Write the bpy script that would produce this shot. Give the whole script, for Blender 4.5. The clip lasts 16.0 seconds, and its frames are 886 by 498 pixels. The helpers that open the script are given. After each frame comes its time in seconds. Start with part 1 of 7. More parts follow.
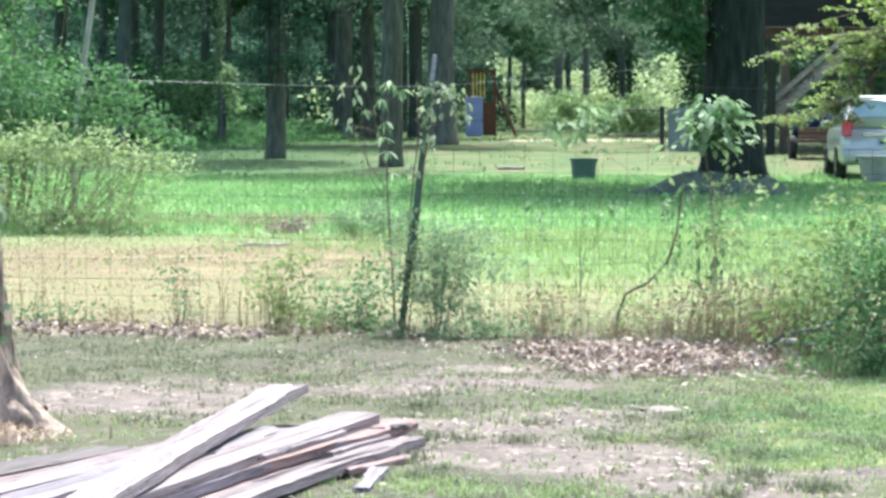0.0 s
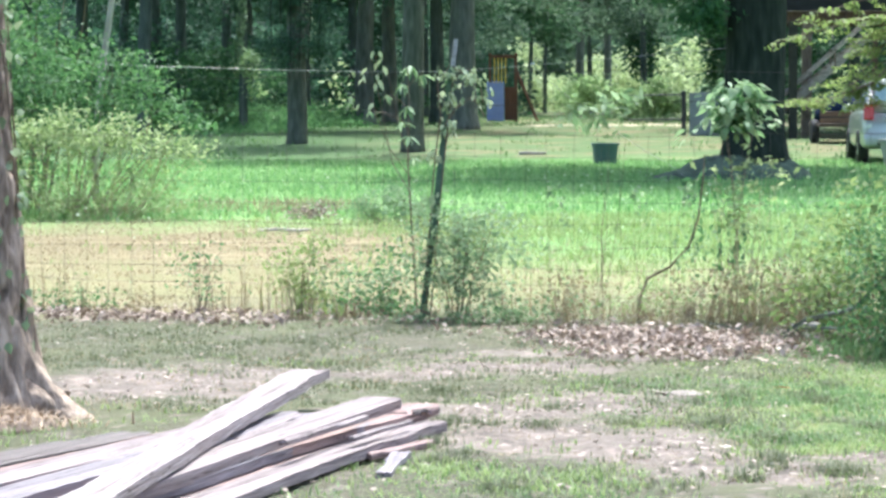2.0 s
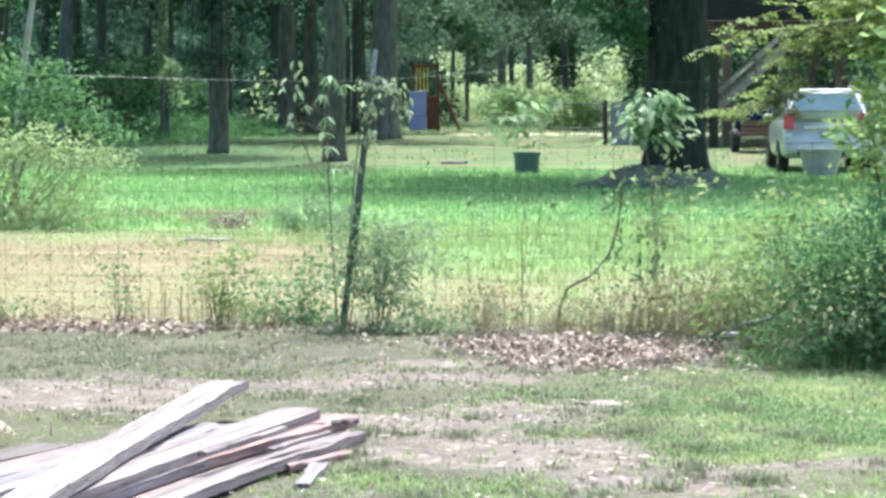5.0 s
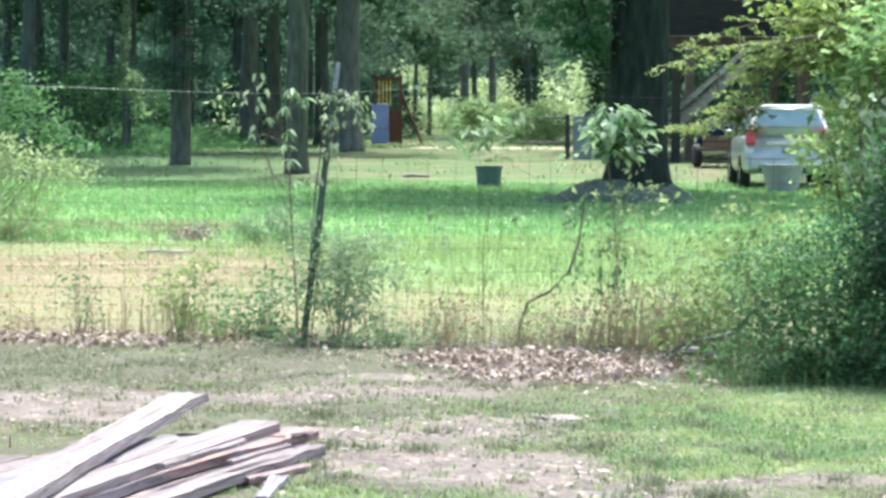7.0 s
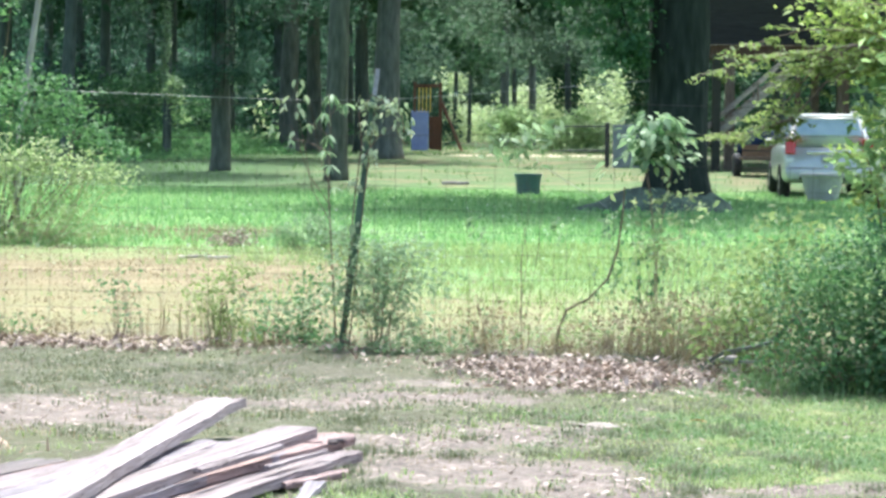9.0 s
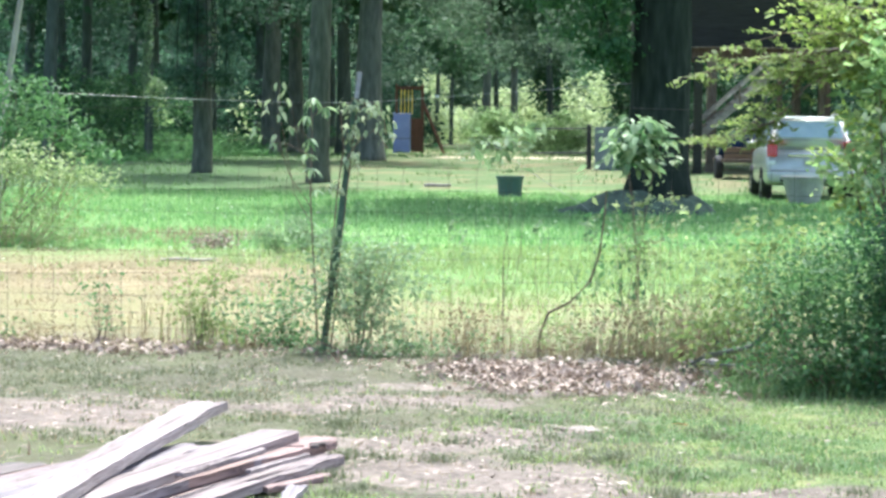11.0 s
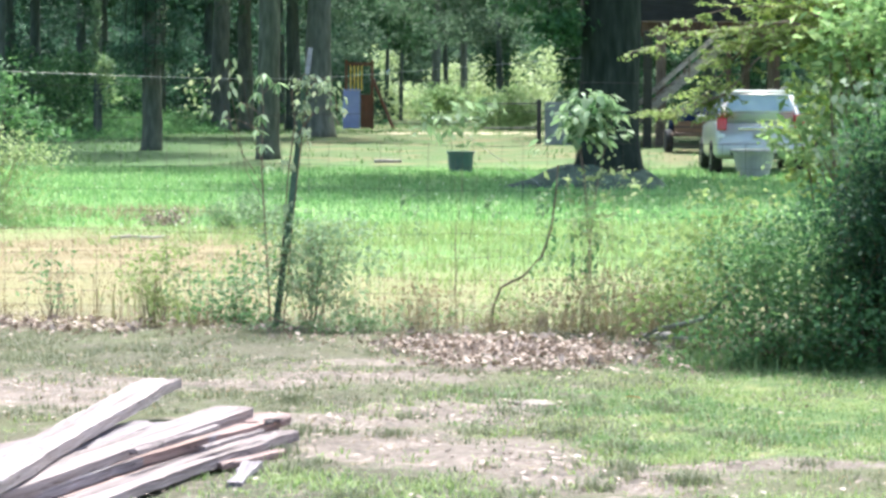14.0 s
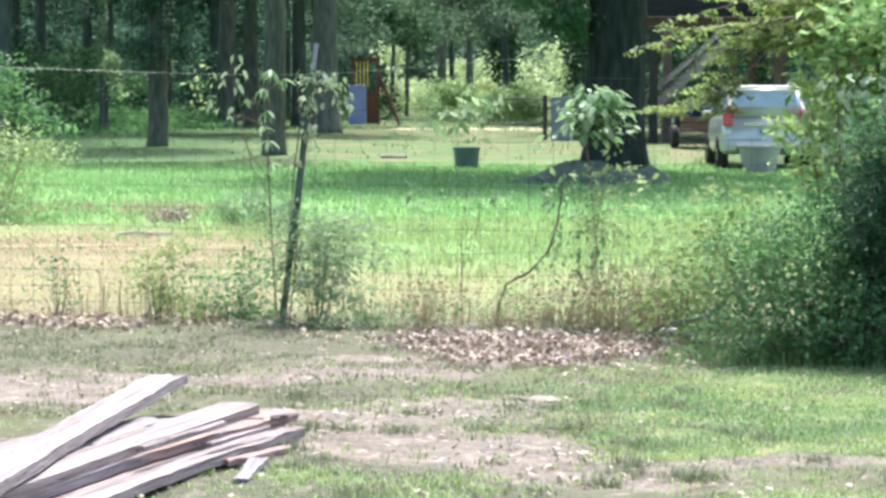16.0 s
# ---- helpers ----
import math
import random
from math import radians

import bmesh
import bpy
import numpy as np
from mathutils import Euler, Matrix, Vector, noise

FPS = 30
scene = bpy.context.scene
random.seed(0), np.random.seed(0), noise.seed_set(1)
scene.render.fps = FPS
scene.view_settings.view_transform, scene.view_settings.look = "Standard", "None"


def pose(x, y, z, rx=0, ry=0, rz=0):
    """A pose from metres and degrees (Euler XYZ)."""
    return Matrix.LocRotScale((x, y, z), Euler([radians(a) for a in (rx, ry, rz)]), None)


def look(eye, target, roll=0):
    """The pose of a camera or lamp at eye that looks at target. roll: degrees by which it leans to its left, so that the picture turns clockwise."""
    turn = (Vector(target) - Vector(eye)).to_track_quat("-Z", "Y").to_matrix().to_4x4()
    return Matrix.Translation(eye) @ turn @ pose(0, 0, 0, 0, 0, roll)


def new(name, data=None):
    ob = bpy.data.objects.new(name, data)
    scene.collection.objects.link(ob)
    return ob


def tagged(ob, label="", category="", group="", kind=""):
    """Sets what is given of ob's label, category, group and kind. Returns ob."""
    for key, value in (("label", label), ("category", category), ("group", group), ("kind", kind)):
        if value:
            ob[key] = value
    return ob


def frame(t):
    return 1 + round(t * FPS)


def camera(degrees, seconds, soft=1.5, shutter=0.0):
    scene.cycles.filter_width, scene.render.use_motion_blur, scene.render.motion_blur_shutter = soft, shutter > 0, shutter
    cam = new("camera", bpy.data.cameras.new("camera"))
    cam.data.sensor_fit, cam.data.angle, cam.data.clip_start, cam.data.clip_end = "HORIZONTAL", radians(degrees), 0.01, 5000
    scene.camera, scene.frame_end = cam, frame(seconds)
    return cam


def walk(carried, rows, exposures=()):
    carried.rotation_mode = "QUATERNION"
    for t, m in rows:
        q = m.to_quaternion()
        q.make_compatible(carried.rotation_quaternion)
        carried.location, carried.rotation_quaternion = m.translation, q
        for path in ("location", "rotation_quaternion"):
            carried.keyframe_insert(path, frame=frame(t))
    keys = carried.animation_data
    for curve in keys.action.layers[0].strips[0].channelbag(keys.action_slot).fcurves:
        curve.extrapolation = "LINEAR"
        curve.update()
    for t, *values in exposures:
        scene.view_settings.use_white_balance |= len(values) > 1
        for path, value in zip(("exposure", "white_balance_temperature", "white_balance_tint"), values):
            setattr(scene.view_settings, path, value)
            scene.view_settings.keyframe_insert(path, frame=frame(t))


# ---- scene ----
cam = camera(18.55, 16.0, soft=2.95)
PATH = [
    (0, -0.0000, 0.0, 1.4500, 87.007, -0.000, -0.000),
    (0.5, -0.0037, 0.0, 1.4480, 86.849, 0.119, 0.765),
    (1, -0.0020, 0.0, 1.4399, 86.673, -0.046, 0.845),
    (1.5, -0.0000, 0.0, 1.4447, 86.809, -0.120, 0.726),
    (2, 0.0022, 0.0, 1.4485, 86.695, -0.171, 0.461),
    (2.5, -0.0016, 0.0, 1.4481, 86.958, -0.044, 0.212),
    (3, 0.0009, 0.0, 1.4437, 86.726, -0.315, 0.032),
    (3.5, 0.0131, 0.0, 1.4506, 86.809, -0.280, -0.248),
    (4, 0.0200, 0.0, 1.4518, 86.745, -0.416, -1.003),
    (4.2, 0.0181, 0.0, 1.4555, 86.875, -0.302, -0.936),
    (6.3, 0.0201, 0.0, 1.4541, 86.887, 0.076, -1.613),
    (6.5, 0.0251, 0.0, 1.4548, 87.014, 0.004, -1.552),
    (7, 0.0213, 0.0, 1.4566, 87.159, 0.248, -1.984),
    (7.5, 0.0213, 0.0, 1.4528, 87.371, 0.357, -1.919),
    (8, 0.0206, 0.0, 1.4472, 87.306, 0.431, -1.334),
    (8.5, 0.0239, 0.0, 1.4530, 87.318, 0.576, -1.166),
    (10.8, 0.0257, 0.0, 1.4550, 87.258, 0.643, -1.201),
    (11, 0.0253, 0.0, 1.4621, 87.353, 0.620, -1.540),
    (11.5, 0.0246, 0.0, 1.4664, 87.567, 0.891, -2.193),
    (12, 0.0062, 0.0, 1.4610, 87.462, 0.560, -2.570),
    (12.5, 0.0182, 0.0, 1.4525, 86.948, 0.231, -2.387),
    (13, 0.0191, 0.0, 1.4540, 86.999, 0.242, -2.471),
    (13.5, 0.0174, 0.0, 1.4538, 87.042, 0.166, -2.561),
    (14, 0.0152, 0.0, 1.4576, 86.851, 0.245, -2.589),
    (14.5, 0.0197, 0.0, 1.4581, 86.831, 0.380, -2.645),
    (15, 0.0093, 0.0, 1.4519, 86.896, 0.251, -2.604),
    (15.5, 0.0142, 0.0, 1.4566, 86.768, 0.103, -2.278),
    (16, 0.0151, 0.0, 1.4600, 86.759, 0.195, -2.461),
]
walk(cam, [(t, pose(x, y, z, rx, 0, rz) @ pose(0, 0, 0, 0, 0, roll)) for t, x, y, z, rx, roll, rz in PATH],
     [(0.0, 0.93, 5550, 6), (4.2, 0.93, 5550, 6), (7.0, 0.94, 5600, 6), (11.0, 0.98, 5600, 6), (12.3, 1.05, 5600, 7), (13.2, 1.06, 5700, 7), (14.0, 1.03, 5750, 7), (16.0, 0.96, 5750, 8)])

# ---- light: high summer sun from behind the woods, clear sky ----
SUN_EL, SUN_AZ = radians(60), radians(12)
world = bpy.data.worlds.new("sky")
scene.world = world
world.use_nodes = True
sky = world.node_tree.nodes.new("ShaderNodeTexSky")
sky.sky_type, sky.sun_disc = "NISHITA", False
sky.sun_elevation, sky.sun_rotation = SUN_EL, SUN_AZ
sky.dust_density, sky.ozone_density = 6.0, 0.4
world.node_tree.links.new(sky.outputs[0], world.node_tree.nodes["Background"].inputs[0])
world.node_tree.nodes["Background"].inputs[1].default_value = 0.265
sun_data = bpy.data.lights.new("sun", "SUN")
sun_data.energy, sun_data.angle, sun_data.color = 4.35, radians(0.53), (1.0, 0.95, 0.86)
sun = new("sun", sun_data)
sun.matrix_world = look((0, 0, 40), (
    -40 * math.cos(SUN_EL) * math.sin(SUN_AZ), -40 * math.cos(SUN_EL) * math.cos(SUN_AZ), 40 - 40 * math.sin(SUN_EL)))


# ---- materials ----
def material(name, stops, rough=0.8, scale=8.0, bump=0.3, bump_scale=None, metal=0.0, stretch=(1, 1, 1), random_by="",
             translucent=0.0, coat=0.0, detail=6.0, spec=0.5, big=0.25, cracks=None):
    """Surface with colour from a fine noise and a large one, relief, and variation from piece to piece."""
    m = bpy.data.materials.new(name)
    m.use_nodes = True
    nt = m.node_tree
    n, l = nt.nodes, nt.links
    bsdf = n["Principled BSDF"]
    bsdf.inputs["Roughness"].default_value = rough
    bsdf.inputs["Metallic"].default_value = metal
    bsdf.inputs["Coat Weight"].default_value = coat
    bsdf.inputs["Specular IOR Level"].default_value = spec
    tc = n.new("ShaderNodeTexCoord")
    mp = n.new("ShaderNodeMapping")
    mp.inputs["Scale"].default_value = stretch
    l.new(tc.outputs["Object"], mp.inputs[0])
    fine = n.new("ShaderNodeTexNoise")
    fine.inputs["Scale"].default_value, fine.inputs["Detail"].default_value = scale, detail
    l.new(mp.outputs[0], fine.inputs["Vector"])
    large = n.new("ShaderNodeTexNoise")
    large.inputs["Scale"].default_value = scale * 0.13
    l.new(mp.outputs[0], large.inputs["Vector"])
    mix = n.new("ShaderNodeMix")
    mix.inputs[0].default_value = big
    l.new(fine.outputs[0], mix.inputs[2])
    l.new(large.outputs[0], mix.inputs[3])
    value = mix.outputs[0]
    if random_by:
        if random_by == "island":
            src = n.new("ShaderNodeNewGeometry").outputs["Random Per Island"]
        else:
            src = n.new("ShaderNodeObjectInfo").outputs["Random"]
        mix2 = n.new("ShaderNodeMix")
        mix2.inputs[0].default_value = 0.62
        l.new(value, mix2.inputs[2])
        l.new(src, mix2.inputs[3])
        value = mix2.outputs[0]
    ramp = n.new("ShaderNodeValToRGB")
    el = ramp.color_ramp.elements
    lo, hi = (0.12, 0.88) if random_by else (0.32, 0.68)
    for i, c in enumerate(stops):
        p = lo + (hi - lo) * i / max(1, len(stops) - 1)
        e = el[i] if i < 2 else el.new(p)
        e.position, e.color = p, (*c, 1)
    l.new(value, ramp.inputs[0])
    colour = ramp.outputs[0]
    if cracks:      # dark splits along the grain
        cm, cn, line, cut = n.new("ShaderNodeMapping"), n.new("ShaderNodeTexNoise"), n.new("ShaderNodeMapRange"), n.new("ShaderNodeMix")
        cm.inputs["Scale"].default_value = cracks
        cn.inputs["Scale"].default_value, cn.inputs["Detail"].default_value = 1.0, 3.0
        l.new(tc.outputs["Object"], cm.inputs[0])
        l.new(cm.outputs[0], cn.inputs["Vector"])
        off = n.new("ShaderNodeMath")
        off.operation = "PINGPONG"
        off.inputs[1].default_value = 0.5
        l.new(cn.outputs[0], off.inputs[0])
        for q, x in enumerate((0.485, 0.497, 0.0, 0.85)):
            line.inputs[q + 1].default_value = x
        l.new(off.outputs[0], line.inputs[0])
        cut.data_type = "RGBA"
        cut.inputs[7].default_value = (*stops[0], 1)
        l.new(line.outputs[0], cut.inputs[0])
        l.new(colour, cut.inputs[6])
        colour = cut.outputs[2]
    l.new(colour, bsdf.inputs["Base Color"])
    if bump:
        b = n.new("ShaderNodeBump")
        b.inputs["Strength"].default_value, b.inputs["Distance"].default_value = bump, 0.02
        if bump_scale:
            bn = n.new("ShaderNodeTexNoise")
            bn.inputs["Scale"].default_value, bn.inputs["Detail"].default_value = bump_scale, 8
            l.new(mp.outputs[0], bn.inputs["Vector"])
            l.new(bn.outputs[0], b.inputs["Height"])
        else:
            l.new(fine.outputs[0], b.inputs["Height"])
        l.new(b.outputs[0], bsdf.inputs["Normal"])
    if translucent:
        tr = n.new("ShaderNodeBsdfTranslucent")
        l.new(ramp.outputs[0], tr.inputs[0])
        ms = n.new("ShaderNodeMixShader")
        ms.inputs[0].default_value = translucent
        l.new(bsdf.outputs[0], ms.inputs[1])
        l.new(tr.outputs[0], ms.inputs[2])
        l.new(ms.outputs[0], n["Material Output"].inputs[0])
    return m


def leafy(name, stops, trans=0.45, rough=0.62):
    return material(name, stops, rough, 3.0, 0, random_by="island", translucent=trans, spec=0.35)


bark_dark = material("bark_dark", [(0.04, 0.052, 0.04), (0.075, 0.092, 0.075), (0.12, 0.14, 0.115)], 0.95, 9, 0.9, 14, stretch=(1, 1, 0.22), spec=0.08)
bark_gray = material("bark_gray", [(0.07, 0.08, 0.062), (0.125, 0.138, 0.108), (0.19, 0.205, 0.165)], 0.95, 8, 0.8, 12, stretch=(1, 1, 0.25))
bark_brown = material("bark_brown", [(0.06, 0.044, 0.031), (0.185, 0.137, 0.098), (0.33, 0.25, 0.185), (0.48, 0.385, 0.3)], 0.95, 20, 1.0, 34, stretch=(1, 1, 0.34), detail=8)
bark_pale = material("bark_pale", [(0.2, 0.18, 0.15), (0.4, 0.37, 0.32)], 0.9, 10, 0.4, stretch=(1, 1, 0.4))
twig_mat = material("twig", [(0.09, 0.065, 0.045), (0.2, 0.15, 0.1)], 0.9, 20, 0.2)
dry_stem = material("dry_stem", [(0.25, 0.2, 0.11), (0.45, 0.38, 0.24)], 0.9, 20, 0.1)
leaf_wood = leafy("leaf_wood", [(0.03, 0.074, 0.035), (0.053, 0.118, 0.052), (0.088, 0.168, 0.072)], 0.5, 0.75)
# copies of the wood leaf with haze and shade put into the colour
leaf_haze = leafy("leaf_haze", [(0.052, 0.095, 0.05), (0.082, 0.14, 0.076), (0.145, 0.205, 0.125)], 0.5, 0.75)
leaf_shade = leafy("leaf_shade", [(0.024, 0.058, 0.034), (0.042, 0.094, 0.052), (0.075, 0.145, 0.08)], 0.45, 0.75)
leaf_pale = leafy("leaf_pale", [(0.13, 0.22, 0.1), (0.23, 0.33, 0.17), (0.36, 0.45, 0.27)], 0.45)
leaf_fresh = leafy("leaf_fresh", [(0.13, 0.24, 0.08), (0.26, 0.41, 0.15), (0.45, 0.57, 0.26)], 0.58)
leaf_hedge = leafy("leaf_hedge", [(0.032, 0.09, 0.033), (0.065, 0.155, 0.055), (0.125, 0.24, 0.088)], 0.42)
# darkest leaf copy, deep shade put into its colour
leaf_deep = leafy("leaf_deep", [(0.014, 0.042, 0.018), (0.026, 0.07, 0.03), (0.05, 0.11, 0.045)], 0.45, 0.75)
leaf_fern = leafy("leaf_fern", [(0.062, 0.155, 0.054), (0.11, 0.24, 0.08), (0.19, 0.33, 0.12)], 0.5, 0.7)
leaf_bright = leafy("leaf_bright", [(0.12, 0.2, 0.04), (0.22, 0.31, 0.068), (0.36, 0.42, 0.12)], 0.55)
leaf_lime = leafy("leaf_lime", [(0.14, 0.2, 0.06), (0.22, 0.3, 0.1), (0.34, 0.4, 0.16)], 0.5)
leaf_lime_sun = leafy("leaf_lime_sun", [(0.12, 0.18, 0.05), (0.2, 0.28, 0.075), (0.32, 0.38, 0.13)], 0.55)
leaf_edge = leafy("leaf_edge", [(0.13, 0.22, 0.08), (0.24, 0.36, 0.14), (0.4, 0.5, 0.25)], 0.5)
# very pale leaf colour that carries the clearing's sunlight
leaf_sunlit = leafy("leaf_sunlit", [(0.26, 0.34, 0.14), (0.4, 0.49, 0.23), (0.58, 0.65, 0.4)], 0.5)
leaf_shrub = leafy("leaf_shrub", [(0.05, 0.12, 0.042), (0.1, 0.205, 0.07), (0.18, 0.305, 0.112)], 0.42)
leaf_yellow = leafy("leaf_yellow", [(0.17, 0.25, 0.085), (0.28, 0.36, 0.15), (0.44, 0.49, 0.26)], 0.5)
leaf_big = leafy("leaf_big", [(0.09, 0.18, 0.07), (0.15, 0.26, 0.1), (0.24, 0.35, 0.16)], 0.35, 0.6)
leaf_gray = leafy("leaf_gray", [(0.1, 0.175, 0.072), (0.18, 0.275, 0.125), (0.29, 0.375, 0.21)], 0.5)
leaf_piece_big = material("broad_leaf", [(0.12, 0.215, 0.09), (0.23, 0.345, 0.16), (0.4, 0.5, 0.3)], 0.68, 6, 0, random_by="object", translucent=0.42)
leaf_piece_pale = material("pale_leaf", [(0.15, 0.22, 0.1), (0.27, 0.35, 0.18), (0.44, 0.5, 0.33)], 0.55, 6, 0, random_by="object", translucent=0.35)
leaf_piece_ivy = material("ivy_leaf", [(0.13, 0.2, 0.1), (0.22, 0.3, 0.15), (0.37, 0.43, 0.27)], 0.5, 6, 0, random_by="object", translucent=0.3)
litter_mat = leafy("litter", [(0.1, 0.072, 0.05), (0.29, 0.22, 0.17), (0.56, 0.46, 0.38)], 0.1, 0.8)
chip_mat = leafy("bark_chip", [(0.08, 0.058, 0.042), (0.25, 0.195, 0.152), (0.5, 0.425, 0.355)], 0.1, 0.8)
pale_wood = material("barkless_wood", [(0.36, 0.32, 0.24), (0.55, 0.5, 0.4)], 0.8, 14, 0.3, stretch=(0.4, 3, 3))
petal_mat = leafy("petal", [(0.28, 0.38, 0.2), (0.4, 0.49, 0.29), (0.55, 0.6, 0.43)], 0.4)
litter_straw = leafy("reddish_straw", [(0.2, 0.13, 0.08), (0.36, 0.26, 0.17), (0.52, 0.41, 0.29)], 0.2)
turned_soil = material("turned_soil", [(0.1, 0.07, 0.05), (0.2, 0.15, 0.11)], 0.95, 20, 0.8)
litter_orange = material("orange_leaf", [(0.4, 0.13, 0.04), (0.6, 0.24, 0.08)], 0.7, 20, 0.1)
grass_green = leafy("grass_green", [(0.1, 0.215, 0.066), (0.168, 0.318, 0.1), (0.282, 0.445, 0.165)], 0.45)
grass_lime = leafy("grass_lime", [(0.135, 0.21, 0.062), (0.215, 0.3, 0.095), (0.33, 0.39, 0.165)], 0.45)
grass_lawn = leafy("grass_lawn", [(0.074, 0.15, 0.045), (0.12, 0.21, 0.066), (0.185, 0.28, 0.105)], 0.42)
grass_dull = leafy("grass_dull", [(0.08, 0.1, 0.046), (0.125, 0.142, 0.072), (0.19, 0.2, 0.112)], 0.4)
grass_straw = leafy("grass_straw", [(0.19, 0.152, 0.08), (0.245, 0.2, 0.11), (0.315, 0.262, 0.155)], 0.35)
grass_tall = leafy("grass_tall", [(0.17, 0.24, 0.09), (0.27, 0.34, 0.15), (0.4, 0.44, 0.25)], 0.5)
BOARD = dict(rough=0.88, scale=11, bump=0.8, bump_scale=24, stretch=(3.6, 0.16, 3.6), big=0.4, cracks=(30, 1.1, 30))
board_pale = material("bleached_board", [(0.077, 0.056, 0.05), (0.153, 0.118, 0.11), (0.248, 0.203, 0.194), (0.302, 0.254, 0.245), (0.36, 0.31, 0.304)], **BOARD)
board_mat = material("weathered_board", [(0.055, 0.04, 0.035), (0.12, 0.092, 0.085), (0.215, 0.172, 0.163), (0.28, 0.23, 0.22), (0.36, 0.302, 0.292)], **BOARD)
board_gray = material("gray_board", [(0.057, 0.048, 0.048), (0.123, 0.104, 0.106), (0.199, 0.171, 0.179), (0.252, 0.22, 0.23), (0.314, 0.28, 0.291)], **BOARD)
board_dark = material("dark_board", [(0.035, 0.028, 0.025), (0.085, 0.068, 0.06), (0.125, 0.102, 0.092), (0.19, 0.16, 0.147)], **BOARD)
board_red = material("reddish_board", [(0.07, 0.038, 0.03), (0.15, 0.092, 0.076), (0.25, 0.168, 0.147), (0.31, 0.218, 0.194), (0.39, 0.29, 0.262)], **BOARD)
bark_mossy = material("bark_mossy", [(0.042, 0.05, 0.036), (0.08, 0.09, 0.066), (0.13, 0.14, 0.105)], 0.95, 9, 0.9, 14, stretch=(1, 1, 0.22), spec=0.08)
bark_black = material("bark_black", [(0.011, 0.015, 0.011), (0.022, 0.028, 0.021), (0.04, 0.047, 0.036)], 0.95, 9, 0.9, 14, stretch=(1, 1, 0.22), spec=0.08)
post_green = material("post_green_paint", [(0.035, 0.09, 0.055), (0.085, 0.15, 0.095)], 0.6, 30, 0.2)
white_paint = material("white_paint", [(0.33, 0.33, 0.35), (0.48, 0.48, 0.5)], 0.5, 12, 0.1)
tip_paint = material("worn_tip_paint", [(0.2, 0.21, 0.2), (0.34, 0.35, 0.34)], 0.6, 40, 0.1)
wire_mat = material("rusty_wire", [(0.05, 0.043, 0.034), (0.12, 0.1, 0.08)], 0.7, 40, 0.1, metal=0.4)
cable_mat = material("coated_cable", [(0.25, 0.24, 0.23), (0.42, 0.4, 0.38)], 0.4, 10, 0, metal=0.2)
silver_paint = material("silver_car_paint", [(0.42, 0.435, 0.41), (0.52, 0.535, 0.505)], 0.3, 4, 0, metal=0.3, coat=0.6)
# car windows: the sky's reflection is painted in as a pale blue base colour
glass_sky = material("sky_painted_glass", [(0.36, 0.45, 0.52), (0.55, 0.63, 0.69)], 0.1, 3, 0, coat=0.6, spec=0.9)
teal_plastic = material("blue_green_plastic", [(0.035, 0.075, 0.07), (0.06, 0.115, 0.105)], 0.5, 12, 0.1)
rubber = material("rubber", [(0.012, 0.012, 0.012), (0.035, 0.034, 0.032)], 0.85, 20, 0.2)
black_plastic = material("black_plastic", [(0.015, 0.015, 0.016), (0.04, 0.04, 0.042)], 0.55, 15, 0.1)
lamp_red = material("red_lens", [(0.45, 0.012, 0.012), (0.62, 0.03, 0.025)], 0.12, 30, 0.1, coat=0.8)
lamp_white = material("clear_lens", [(0.65, 0.65, 0.66), (0.8, 0.8, 0.8)], 0.12, 30, 0.1, coat=0.8)
chrome = material("chrome", [(0.6, 0.6, 0.62), (0.75, 0.75, 0.76)], 0.15, 10, 0, metal=1.0)
alloy = material("alloy", [(0.4, 0.4, 0.41), (0.55, 0.55, 0.56)], 0.35, 12, 0, metal=0.9)
deck_wood = material("deck_wood", [(0.1, 0.075, 0.055), (0.19, 0.15, 0.11), (0.28, 0.23, 0.18)], 0.85, 8, 0.4, stretch=(4, 4, 0.6))
deck_pale = material("bleached_wood", [(0.2, 0.18, 0.15), (0.32, 0.29, 0.25), (0.42, 0.39, 0.34)], 0.85, 8, 0.3, stretch=(0.6, 4, 4))
deck_dark = material("stained_wood", [(0.07, 0.045, 0.03), (0.15, 0.1, 0.07)], 0.85, 8, 0.4, stretch=(4, 4, 0.6))
siding_mat = material("siding_boards", [(0.035, 0.038, 0.03), (0.06, 0.062, 0.052)], 0.9, 6, 0.3, stretch=(0.5, 1, 6), spec=0.15)
trailer_wood = material("rusty_brown_wood", [(0.12, 0.065, 0.04), (0.2, 0.12, 0.075)], 0.85, 8, 0.4, stretch=(0.6, 4, 4))
roof_mat = material("roof_shingle", [(0.06, 0.055, 0.05), (0.13, 0.12, 0.11)], 0.95, 20, 0.5)
cedar_red = material("cedar_stain", [(0.08, 0.035, 0.022), (0.16, 0.072, 0.045)], 0.75, 8, 0.3, stretch=(5, 5, 0.6))
yellow_plastic = material("yellow_plastic", [(0.75, 0.5, 0.06), (0.85, 0.6, 0.1)], 0.4, 6, 0.05)
blue_plastic = material("blue_plastic", [(0.25, 0.31, 0.66), (0.34, 0.41, 0.74)], 0.4, 5, 0.05)
blue_dark = material("dark_blue_tarp", [(0.007, 0.014, 0.032), (0.012, 0.024, 0.055)], 0.9, 5, 0.5, spec=0.1)
gray_metal = material("gray_sheet_metal", [(0.17, 0.195, 0.18), (0.26, 0.29, 0.265)], 0.55, 3, 0.2, metal=0.3)
gray_plastic = material("gray_plastic", [(0.24, 0.235, 0.225), (0.34, 0.335, 0.32)], 0.55, 6, 0.1)
